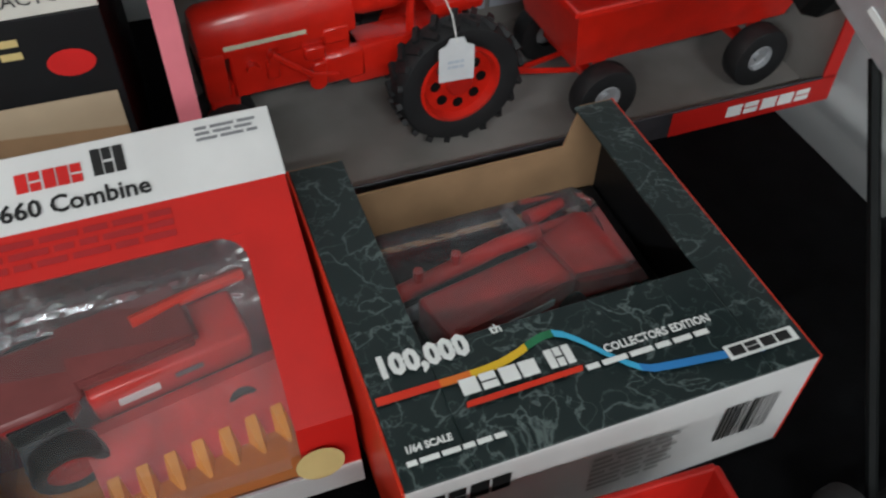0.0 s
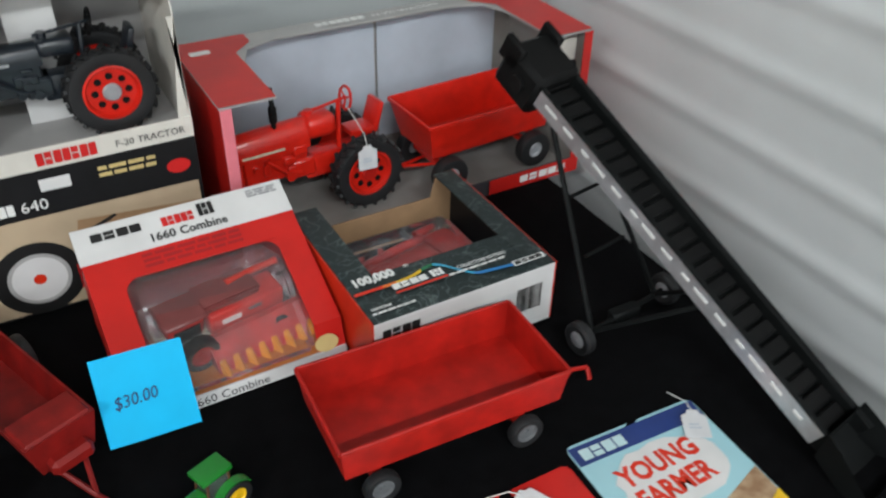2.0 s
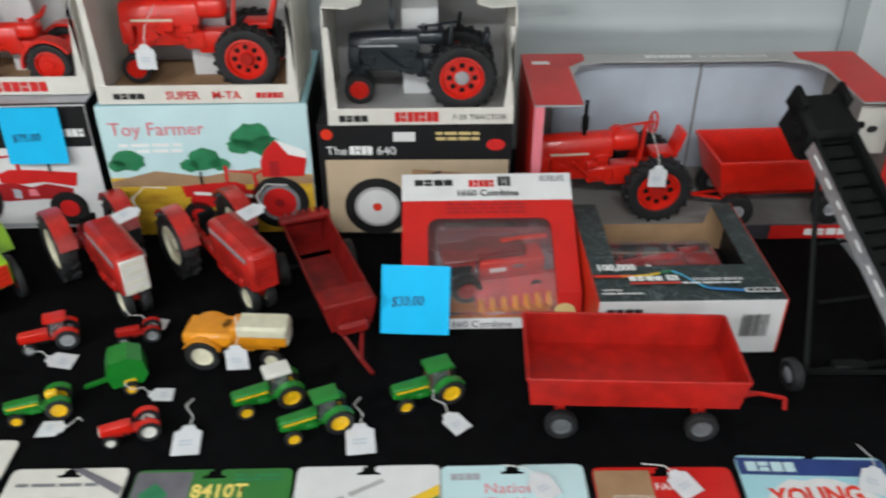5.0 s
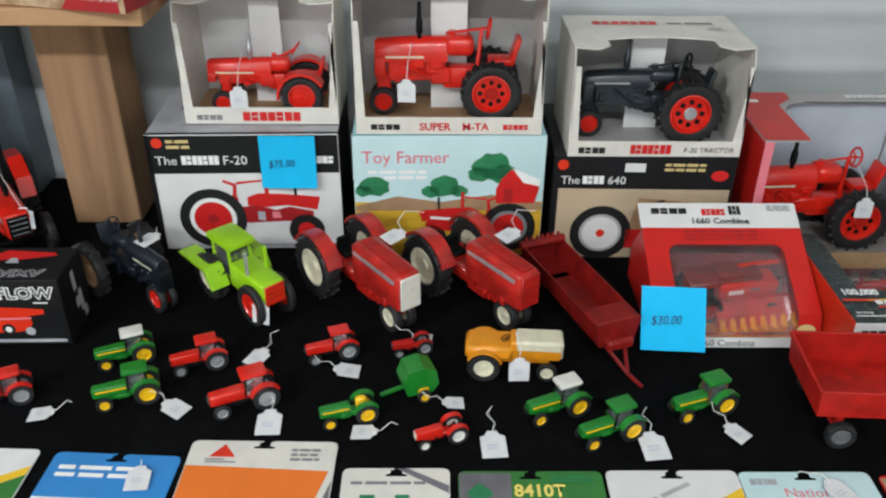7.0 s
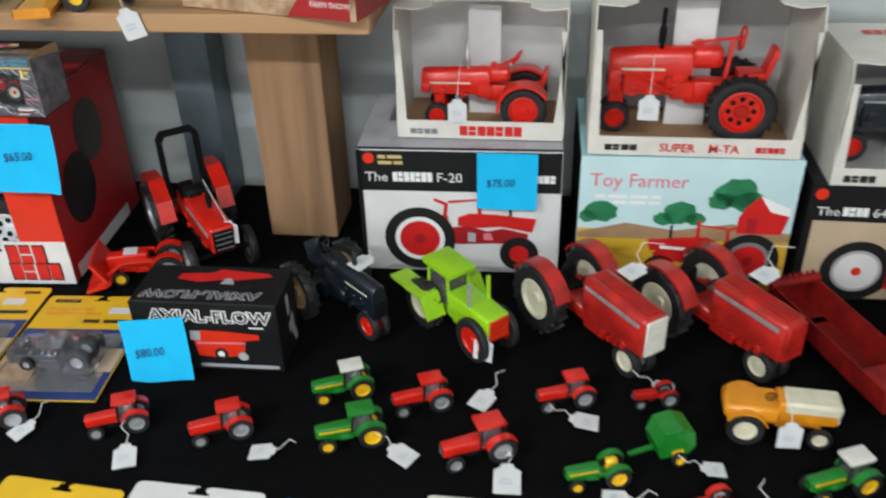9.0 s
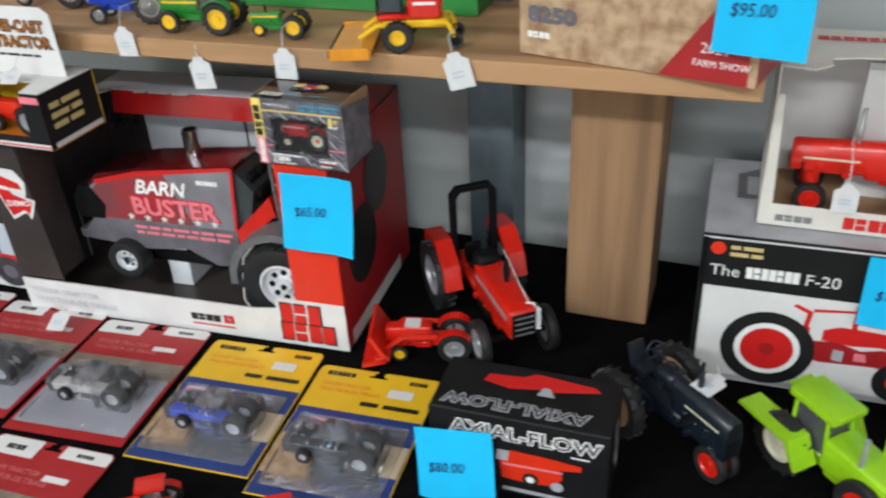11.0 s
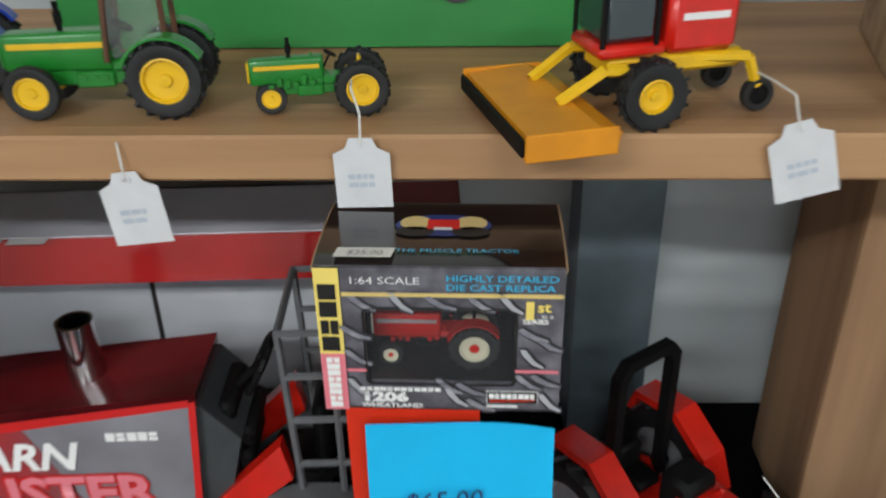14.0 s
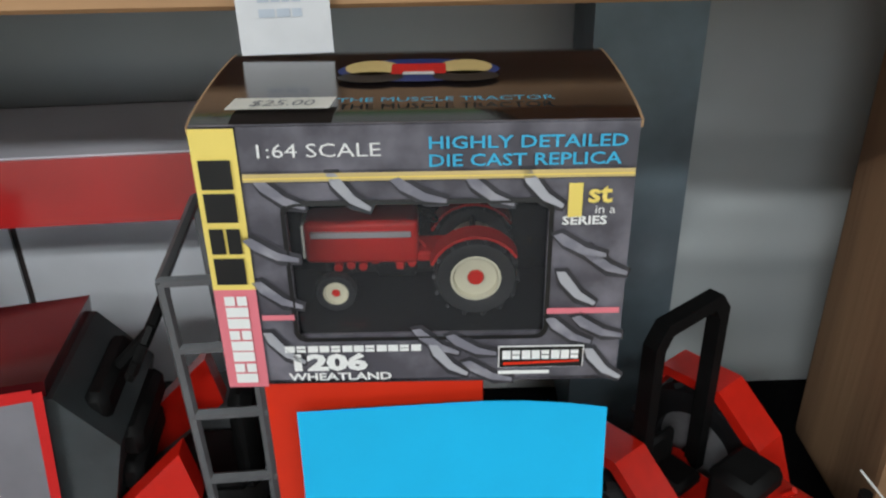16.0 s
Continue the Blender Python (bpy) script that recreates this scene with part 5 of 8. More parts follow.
bm = bm_new(); add_box(bm, 0.010, 0.024, -0.0172, -0.0166, 0.034, 0.038); part("decal", bm, "grey_print", k, smooth=False)
bm = bm_new(); add_box(bm, -0.024, 0.044, -0.0185, -0.012, 0.012, 0.020, 0.002); part("side_rail", bm, "black_steel", k)
bm = bm_new(); add_box(bm, -0.028, 0.042, -0.0205, -0.0170, 0.0215, 0.0240, 0.001); part("side_trim", bm, "silver", k)
bm = bm_new(); vs = add_box(bm, -0.030, 0.026, -0.012, 0.020, 0.045, 0.056)
for v in vs:
    if v.co.z > 0.05:
        v.co.x = v.co.x * 1.12 - 0.002
        v.co.y *= 1.15
bmesh.ops.bevel(bm, geom=list(bm.edges), offset=0.003, segments=2, affect="EDGES"); part("grain_tank", bm, "tan_shell", k)
bm = bm_new(); add_box(bm, -0.070, -0.034, -0.015, 0.017, 0.028, 0.049, 0.004); cabp = part("cab", bm, "faded_red", k)
bm = bm_new(); add_box(bm, -0.066, -0.040, -0.0165, -0.0152, 0.030, 0.044); part("cab_window", bm, "black_plastic", cabp, smooth=False)
bm = bm_new(); add_box(bm, -0.074, -0.030, -0.018, 0.020, 0.049, 0.054, 0.002); part("cab_roof", bm, "tan_shell", k)
bm = bm_new(); add_tube(bm, [(0.058, 0.014, 0.052), (0.030, 0.012, 0.054), (0.0, 0.008, 0.056)], 0.0034, 8); part("unloading_auger", bm, "orange_red_card", k)
for x, r in ((-0.048, 0.019), (0.036, 0.012)):
    for s in (-1, 1):
        wheel(k, x, s * 0.028, r, r, 0.013, "old_red_paint", s)
bm = bm_new(); add_box(bm, -0.066, -0.044, -0.030, -0.012, 0.006, 0.028, 0.002); part("feeder_house", bm, "grey_paint", k)
bm = bm_new(); add_prism(bm, [(-0.052, 0.003), (-0.022, 0.004), (-0.020, 0.028), (-0.026, 0.028)], "x", -0.040, 0.072); part("corn_head", bm, "faded_red", k, smooth=False)
for n in range(8):
    x = -0.039 + n * 0.0138
    bm = bm_new()
    tip = bm.verts.new((x + 0.005, -0.070, 0.002))
    base = [bm.verts.new(p) for p in ((x, -0.051, 0.003), (x + 0.0104, -0.051, 0.003), (x + 0.0080, -0.042, 0.013), (x + 0.0024, -0.042, 0.013))]
    bm.faces.new(base[::-1])
    for i in range(4):
        bm.faces.new((base[i], base[(i + 1) % 4], tip))
    part("divider_snout", bm, "amber_paint", k, smooth=False)
sticky_note(pose(0.492, 1.0615, 0.082, 58, 0, -4) , "$30.00", "bright blue sticky price note on the combine box", 0.004)

# dark marbled box lying on its back, its window upward
t = thing("tractor_box", pose(0.787, 1.0, 0), "dark marbled red-sided box with an open window", "toy box")
w, d, h, c = 0.204, 0.205, 0.0735, 0.0016
bm = bm_new(); add_box(bm, -w / 2, w / 2, 0, d, 0, c); part("floor_panel", bm, "black_card", t, smooth=False)
for s in (-1, 1):
    bm = bm_new(); a, b = sorted((s * w / 2, s * (w / 2 - c))); add_box(bm, a, b, 0.0, d, c, h + 0.0008, 0.0004); part("side_panel", bm, "orange_red_card", t, smooth=False)
bm = bm_new(); add_box(bm, -w / 2 + c, w / 2 - c, 0, c, c, h, 0.0004); part("front_panel", bm, "white_card", t, smooth=False)
bm = bm_new(); add_prism(bm, [(-w / 2 + c, c), (w / 2 - c, c), (w / 2 - c, h), (w / 2 - 0.022, h), (w / 2 - 0.03, 0.044), (-w / 2 + 0.036, 0.044), (-w / 2 + 0.03, h), (-w / 2 + c, h)], "y", d - c, d); part("back_panel", bm, "brown_card", t, smooth=False)
for nm, x0, x1, y0, y1 in (("top_strip", -w / 2 + c, -w / 2 + 0.032, 0, d - 0.002), ("top_strip", w / 2 - 0.027, w / 2 - c, 0, d - 0.002), ("top_strip", -w / 2 + 0.032, w / 2 - 0.027, 0, 0.066)):
    bm = bm_new(); add_box(bm, x0, x1, y0, y1, h, h + c, 0.0004); part(nm, bm, "marble", t, smooth=False)
tp = on_face("top", (-w / 2, 0, h + c))
print_text(t, tp, "100,000", 0.0074, 0.0545, 0.0160, "white_ink", 3, 0.86, thick=0.0009)
print_text(t, tp, "th", 0.064, 0.0610, 0.0070, "white_ink", 3, 1.0, thick=0.0002)
cols = ["orange_red_card", "orange_red_card", "orange_card", "yellow_card", "yellow_card", "leaf_print", "cyan_ink", "cyan_ink", "blue_card", "blue_card", "blue_card", "blue_card"]
def ribbon(u):      # level, a swell, then a fall to the lower right
    x = 0.003 + 0.176 * u
    rise = 0.009 * math.exp(-((x - 0.090) / 0.020) ** 2)
    fall = 0.5 - 0.5 * math.cos(math.pi * min(1, max(0, (x - 0.088) / 0.040)))
    return x, 0.0435 + rise - 0.0250 * fall - 0.006 * max(0, (x - 0.128) / 0.05)
curve = [ribbon(u / 36) for u in range(37)]
for i in range(12):
    seg = curve[3 * i:3 * i + 4]
    print_shape(t, tp, [(x, y - 0.0021) for x, y in seg] + [(x, y + 0.0021) for x, y in seg[::-1]], cols[i], "rainbow_stripe", 2)
print_logo(t, tp, 0.040, 0.0335, 0.078, 0.0420, "white_ink", 4, 4)
print_logo(t, tp, 0.082, 0.0335, 0.095, 0.0440, "white_ink", 3, 4)
print_shape(t, tp, [(0.039, 0.0275), (0.095, 0.0282), (0.096, 0.0312), (0.040, 0.0305)], "orange_red_card", layer=4)
print_text(t, tp, "COLLECTORS EDITION", 0.109, 0.0335, 0.0062, "white_ink", 4, 0.86, thick=0.0002)
print_bars(t, tp, 0.097, 0.0262, 0.160, 0.0315, "white_ink", 1, 4, 6)
print_text(t, tp, "1/64 SCALE", 0.007, 0.0155, 0.0048, "white_ink", 3, 0.9, thick=0.0002)
print_bars(t, tp, 0.006, 0.0085, 0.050, 0.0130, "white_ink", 1, 3, 6)
print_rect(t, tp, 0.161, 0.0105, 0.198, 0.0185, "white_ink", 3)
print_logo(t, tp, 0.163, 0.0120, 0.196, 0.0170, "black_ink", 4, 4)
f = on_face("front", (-w / 2, 0, 0))
print_logo(t, f, 0.01, 0.052, 0.05, 0.064, "black_ink", 4)
print_bars(t, f, 0.09, 0.018, 0.135, 0.05, "grey_card", 7, 1, 3)
bm = bm_new()
rng = random.Random(5)
x = 0.158
while x < 0.188:
    e = x + rng.choice((0.0005, 0.0009, 0.0014))
    add_quad(bm, (x, 0.025, 0.0003), (e, 0.025, 0.0003), (e, 0.055, 0.0003), (x, 0.055, 0.0003)); x = e + rng.choice((0.0006, 0.001))
bmesh.ops.transform(bm, matrix=f, verts=bm.verts); part("barcode", bm, "black_ink", t, smooth=False)
for x in (-w / 2 + c + 0.0006, w / 2 - c - 0.0018):
    bm = bm_new(); add_box(bm, x, x + 0.0012, 0.002, d - 0.003, c, h - 0.001); part("side_lining", bm, "black_card", t, smooth=False)
bm = bm_new(); add_box(bm, -w / 2 + 0.006, w / 2 - 0.006, 0.004, d - 0.006, c, 0.010, 0.002); part("tray", bm, "black_card", t, smooth=False)
bm = bm_new(); add_prism(bm, [(0.070, 0.010), (0.185, 0.010), (0.180, 0.034), (0.160, 0.046), (0.085, 0.046), (0.075, 0.034)], "x", -0.066, 0.070); bmesh.ops.bevel(bm, geom=list(bm.edges), offset=0.005, segments=2, affect="EDGES"); part("clear_shell", bm, "blister", t, "clear moulded plastic shell")
k = thing("toy_combine", pose(0.792, 1.118, 0.0102, 0, 0, 12), "small faded red combine lying in the marbled box", "toy combine")
part("body", hood_mesh(-0.056, 0.028, 0.004, 0.028, 0.017, 0.95, 0.1), "faded_red", k)
bm = bm_new(); add_prism(bm, [(-0.050, -0.017), (0.020, -0.017), (0.020, -0.012), (-0.050, -0.012)], "z", 0.0275, 0.0295); part("roof_panel", bm, "old_red_paint", k)
bm = bm_new(); add_box(bm, -0.020, 0.012, -0.0178, -0.0168, 0.014, 0.019); part("decal", bm, "white_ink", k, smooth=False)
bm = bm_new(); vs = add_box(bm, 0.026, 0.072, -0.016, 0.022, 0.003, 0.026)
for v in vs:
    if v.co.x > 0.05:
        v.co.y *= 1.55
        v.co.z *= 0.75
bmesh.ops.bevel(bm, geom=list(bm.edges), offset=0.004, segments=2, affect="EDGES"); part("rear_hood", bm, "faded_red", k)
bm = bm_new(); add_tube(bm, [(-0.060, 0.034, 0.014), (0.010, 0.034, 0.016), (0.036, 0.030, 0.018)], 0.0055, 10); part("unloading_auger", bm, "faded_red", k)
for x in (-0.045, -0.020):
    bm = bm_new(); add_cyl(bm, 0.003, (x, 0.034, 0.018), (x, 0.034, 0.027), 8); part("bracket", bm, "faded_red", k)
bm = bm_new(); add_box(bm, -0.075, 0.030, 0.019, 0.026, 0.004, 0.012, 0.002); part("header_bar", bm, "grey_paint", k)
bm = bm_new(); add_box(bm, 0.030, 0.037, 0.010, 0.060, 0.006, 0.014, 0.002); part("cross_bar", bm, "grey_paint", k)
for n in range(3):
    bm = bm_new(); add_cyl(bm, 0.006, (0.040, 0.018 + 0.014 * n, 0.012), (0.066, 0.016 + 0.015 * n, 0.014), 10, 0.0035); part("divider_snout", bm, "faded_red", k)
for x, r in ((-0.040, 0.013), (0.024, 0.009)):
    wheel(k, x, -0.022, r, r, 0.009, "faded_red", -1)


# ---- loose toys on the cloth ----
def heading(x, y, deg, z=0.0):
    return pose(x, y, z, 0, 0, deg)


# grain elevator on its wheeled frame
t = thing("toy_elevator", pose(0, 0, 0), "long black toy grain elevator on a wheeled frame", "toy elevator")
A, B = Vector((1.000, 0.722, 0.020)), Vector((0.928, 1.128, 0.232))
ax = (B - A).normalized()
side = ax.cross(Vector((0, 0, 1))).normalized()
upv = side.cross(ax).normalized()
LEN = (B - A).length
em = Matrix((( side.x, ax.x, upv.x, A.x), (side.y, ax.y, upv.y, A.y), (side.z, ax.z, upv.z, A.z), (0, 0, 0, 1)))
HW = 0.0215
bm = bm_new(); add_box(bm, -HW, HW, 0, LEN, -0.004, -0.002, m=em); part("trough_floor", bm, "black_steel", t, smooth=False)
for s in (-1, 1):
    bm = bm_new()
    add_box(bm, s * HW - 0.0012, s * HW + 0.0012, 0, LEN, -0.012, 0.013, 0.0005, m=em)
    add_box(bm, min(s * HW, s * (HW + 0.005)), max(s * HW, s * (HW + 0.005)), 0, LEN, 0.0115, 0.0135, m=em)
    part("side_rail", bm, "black_steel", t, smooth=False)
bm = bm_new(); add_box(bm, -HW - 0.0026, -HW - 0.0012, 0.02, LEN - 0.04, -0.011, 0.011, m=em); st = part("grey_strip", bm, "silver", t, "worn silver strip with white dashes", False)
for k in range(15):
    bm = bm_new(); y = 0.04 + k * (LEN - 0.09) / 15; add_box(bm, -HW - 0.0032, -HW - 0.0024, y, y + 0.010 + 0.004 * (k % 3), -0.001, 0.002, m=em); part("dash", bm, "white_ink", st, smooth=False)
for k in range(24):
    bm = bm_new(); y = 0.02 + k * (LEN - 0.03) / 24; add_box(bm, -HW + 0.003, HW - 0.003, y, y + 0.0145, -0.001, 0.006, 0.0015, m=em); part("paddle", bm, "black_plastic", t, smooth=False)
bm = bm_new()
add_box(bm, -HW - 0.008, HW + 0.008, LEN - 0.045, LEN + 0.012, -0.030, 0.020, 0.006, m=em)
for s in (-1, 1):
    add_box(bm, s * (HW + 0.004) - 0.004, s * (HW + 0.004) + 0.004, LEN - 0.01, LEN + 0.018, 0.0, 0.028, 0.002, m=em)
add_cyl(bm, 0.009, em @ Vector((HW + 0.018, LEN - 0.02, -0.004)), em @ Vector((-HW - 0.012, LEN - 0.02, -0.004)), 12)
add_cyl(bm, 0.004, em @ Vector((HW + 0.030, LEN - 0.02, -0.004)), em @ Vector((HW, LEN - 0.02, -0.004)), 8)
part("head", bm, "black_plastic", t)
bm = bm_new()
lo = [em @ Vector(p) for p in ((-HW - 0.014, -0.045, -0.012), (HW + 0.014, -0.045, -0.012), (HW + 0.006, 0.01, -0.012), (-HW - 0.006, 0.01, -0.012))]
hi = [em @ Vector(p) for p in ((-HW - 0.016, -0.04, 0.012), (HW + 0.016, -0.04, 0.012), (HW + 0.008, 0.02, 0.020), (-HW - 0.008, 0.02, 0.020))]
vl, vh = [bm.verts.new(p) for p in lo], [bm.verts.new(p) for p in hi]
bm.faces.new(vl)
for k in range(4):
    bm.faces.new((vl[k], vl[(k + 1) % 4], vh[(k + 1) % 4], vh[k]))
part("hopper", bm, "black_steel", t, smooth=False)
W1, W2 = Vector((0.884, 0.945, 0.0175)), Vector((1.012, 0.965, 0.0175))
bm = bm_new(); add_cyl(bm, 0.003, W1, W2, 8); add_box(bm, 0.93, 0.965, 0.948, 0.962, 0.011, 0.024, 0.002); part("axle", bm, "black_steel", t)
for wv, s in ((W1, -1), (W2, 1)):
    bm = bm_new(); add_lathe(bm, [(0.009, -0.005), (0.015, -0.006), (0.0175, -0.004), (0.0175, 0.004), (0.015, 0.006), (0.009, 0.005)], (0, 0, 0), "y", 20)
    bmesh.ops.transform(bm, matrix=Matrix.Translation(wv) @ pose(0, 0, 0, 0, 0, -82), verts=bm.verts)
    wt = part("wheel", bm, "rubber", t)
    bm = bm_new(); add_lathe(bm, [(0.0095, -0.004), (0.0005, -0.006), (0.0005, 0.006), (0.0095, 0.004)], (0, 0, 0), "y", 16)
    bmesh.ops.transform(bm, matrix=Matrix.Translation(wv) @ pose(0, 0, 0, 0, 0, -82), verts=bm.verts); part("rim", bm, "silver", wt)
for s, wv in ((-1, W1), (1, W2)):
    inner = wv.lerp(W1.lerp(W2, 0.5), 0.25)
    for yy in (LEN * 0.84, LEN * 0.36):
        bm = bm_new(); add_cyl(bm, 0.0028, inner, em @ Vector((s * HW, yy, -0.012)), 6); part("strut", bm, "black_steel", t)
for u in (0.35, 0.65):
    bm = bm_new()
    a = W1.lerp(W2, 0.25).lerp(em @ Vector((-HW, LEN * 0.84, -0.012)), u); b = W2.lerp(W1, 0.25).lerp(em @ Vector((HW, LEN * 0.84, -0.012)), u)
    add_cyl(bm, 0.002, a, b, 6)
    part("cross_brace", bm, "black_steel", t)


# two faded red row-crop tractors
for x, y, g, gl in ((0.117, 1.148, "white_paint", "with a cream grille"), (0.262, 1.152, "faded_red", "with a red grille")):
    tractor("toy_tractor", heading(x, y, -53), 0.205, "faded_red", "worn red farm tractor " + gl + ", standing on the cloth", "cream_paint", cab=False, rr=0.21, rf=0.10, lugs=16, narrow=True, fender=True,
            grille=g, chassis="old_red_paint", stripe="silver", flat_hood="old_red_paint", hood_h=1.45, exhaust=False, hood_w=0.095, group="large loose tractors", wide=1.15)
    price_tag(pose(x + 0.026, y - 0.018, 0.1045, 6, 4, -50), [(-0.012, 0.03, 0.008), (-0.022, 0.05, 0.010), (-0.01, 0.072, 0.004)])
# lime green articulated tractor
t = tractor("toy_tractor", heading(-0.043, 1.150, -47), 0.150, "lime_paint", "lime green farm tractor with a square cab", "cream_paint", front_hub="red_paint", cab=True, rr=0.21, rf=0.19, lugs=14, grille="orange_red_card",
            chassis="lime_paint", hood_h=1.25, hood_w=0.125, fender=False, cab_mat="lime_paint", exhaust=False, group="large loose tractors")
for s, x in ((-1, 0.2), (1, 0.2)):
    bm = bm_new(); add_cyl(bm, 0.0025, (0.035, s * 0.014, 0.06), (0.035, s * 0.014, 0.094), 8); part("exhaust", bm, "lime_paint" if s > 0 else "silver", t)
for s in (-1, 1):
    bm = bm_new(); add_prism(bm, [(-0.085, 0.058), (-0.02, 0.058), (-0.005, 0.032), (-0.008, 0.030), (-0.024, 0.054), (-0.085, 0.054)], "y", *sorted((s * 0.019, s * 0.045))); part("fender", bm, "lime_paint", t)
price_tag(pose(-0.012, 1.082, 0.012, 80, 0, -20), [(0.002, 0.045, -0.012)])
# dark blue row-crop tractor
row_tractor(heading(-0.222, 1.198, -42), 0.100, "navy_paint", "dark blue narrow-front tractor with red front wheels", rr=0.37, rf=0.20, track=0.40, top=0.84, nose=1.16, lugs=16, slots=0, hub="brown_card", front_hub="red_paint", stack="navy_paint", group="large loose tractors")
price_tag(pose(-0.172, 1.150, 0.0855, 6, 0, -38), [(-0.01, 0.036, 0.003)])
# red tractor with a roll bar
tractor("toy_tractor", heading(-0.4305, 1.319, -52), 0.22, "red_paint", "red farm tractor with a black roll bar", "silver", cab=False, rr=0.20, rf=0.13, lugs=18, fender=False, rops=True, wide=1.25, chassis="black_plastic", hood_h=1.0, exhaust=True, group="large loose tractors", seat="black_plastic", stripe="silver")
price_tag(pose(-0.360, 1.242, 0.055, 70, 0, 15), [(-0.01, 0.045, -0.01), (-0.03, 0.085, -0.03)])
# red tractor with a tined loader
t = tractor("toy_tractor", heading(-0.480, 1.237, 197), 0.105, "red_paint", "small red tractor with a tined loader head", "silver", front_hub="yellow_paint", cab=False, rr=0.19, rf=0.10, lugs=0, fender=True, chassis="red_paint", grille="red_paint", exhaust=False, hood_h=1.1, steer=False)
bm = bm_new()
add_box(bm, 0.045, 0.062, -0.034, 0.034, 0.012, 0.018, 0.001)
add_prism(bm, [(0.046, 0.014), (0.052, 0.014), (0.068, 0.046), (0.064, 0.048)], "y", -0.034, 0.034)
part("loader_head", bm, "red_paint", t, smooth=False)
for k in range(8):
    bm = bm_new(); add_prism(bm, [(0.05, 0.010), (0.078, 0.004), (0.078, 0.008), (0.05, 0.018)], "y", -0.034 + k * 0.009, -0.029 + k * 0.009); part("tine", bm, "red_paint", t, smooth=False)
bm = bm_new(); add_tube(bm, [(-0.01, -0.016, 0.034), (0.03, -0.018, 0.036), (0.05, -0.018, 0.02)], 0.003, 6); add_tube(bm, [(-0.01, 0.016, 0.034), (0.03, 0.018, 0.036), (0.05, 0.018, 0.02)], 0.003, 6); part("loader_arm", bm, "red_paint", t)
bm = bm_new(); add_box(bm, 0.012, 0.03, -0.009, 0.009, 0.042, 0.0425, m=pose(0, 0, 0, 0, -3)); part("price_sticker", bm, "white_card", t, smooth=False)

# red manure spreader
t = thing("toy_spreader", heading(0.384, 1.113, -69), "old red toy spreader trough with a drawbar", "toy spreader")
bm = bm_new()
L2, hw0, hw1 = 0.102, 0.023, 0.030
lo = [(-L2, -hw0), (L2, -hw0), (L2, hw0), (-L2, hw0)]
hi = [(-L2, -hw1), (L2, -hw1), (L2, hw1), (-L2, hw1)]
va = [bm.verts.new((x, y, 0.030)) for x, y in lo]; vb = [bm.verts.new((x, y, 0.062)) for x, y in hi]
vc = [bm.verts.new((x * 0.985, y * 0.93, 0.032)) for x, y in lo]; vd = [bm.verts.new((x * 0.985, y * 0.93, 0.062)) for x, y in hi]
bm.faces.new(va[::-1]); bm.faces.new(vc)
for k in range(4):
    n = (k + 1) % 4
    bm.faces.new((va[k], va[n], vb[n], vb[k])); bm.faces.new((vc[n], vc[k], vd[k], vd[n])); bm.faces.new((vb[k], vb[n], vd[n], vd[k]))
part("trough", bm, "deep_red_paint", t, smooth=False)
bm = bm_new(); add_box(bm, L2 - 0.036, L2 - 0.002, -0.028, 0.028, 0.050, 0.064, 0.002); add_box(bm, L2 - 0.01, L2 + 0.012, -0.018, 0.018, 0.028, 0.044, 0.004); part("front_box", bm, "deep_red_paint", t, smooth=False)
bm = bm_new()
for k in range(7):
    add_prism(bm, [(-L2 + 0.004, 0.062), (-L2 + 0.012, 0.062), (-L2 + 0.008, 0.074)], "y", -0.026 + k * 0.0078, -0.022 + k * 0.0078)
add_cyl(bm, 0.006, (-L2 + 0.008, -0.032, 0.062), (-L2 + 0.008, 0.032, 0.062), 10)
part("beater", bm, "deep_red_paint", t)
for s in (-1, 1):
    wheel(t, -L2 + 0.05, s * 0.042, 0.021, 0.021, 0.012, "deep_red_paint", s, 0, "wheel")
bm = bm_new(); add_cyl(bm, 0.003, (-L2 + 0.05, -0.042, 0.021), (-L2 + 0.05, 0.042, 0.021), 8); add_box(bm, -L2 + 0.045, -L2 + 0.055, -0.02, 0.02, 0.018, 0.032); part("axle", bm, "black_steel", t)
bm = bm_new(); add_tube(bm, [(L2 - 0.01, -0.015, 0.032), (L2 + 0.03, 0, 0.008), (L2 + 0.052, 0.006, 0.004)], 0.0025, 6); add_tube(bm, [(L2 - 0.01, 0.015, 0.032), (L2 + 0.03, 0, 0.008)], 0.0025, 6); part("drawbar", bm, "deep_red_paint", t)

# yellow and cream garden tractor
t = tractor("toy_tractor", heading(0.297, 1.008, -4), 0.118, "amber_paint", "yellow and cream garden tractor with cream wheels", "cream_paint", cab=False, rr=0.165, rf=0.105, fender=True, chassis="amber_paint", grille="white_paint", exhaust=False, hood_h=1.2, hood_w=0.12, wide=1.05)
bm = bm_new(); add_box(bm, 0.002, 0.0578, -0.0150, 0.0150, 0.0365, 0.0512, 0.003); part("hood_cover", bm, "cream_paint", t)
bm = bm_new(); add_box(bm, -0.055, 0.0, -0.019, 0.019, 0.026, 0.044, 0.004); part("body", bm, "amber_paint", t)
price_tag(pose(0.302, 0.972, 0.012, 84, 0, 2), [(0.002, 0.036, -0.012), (-0.002, 0.05, -0.026)])

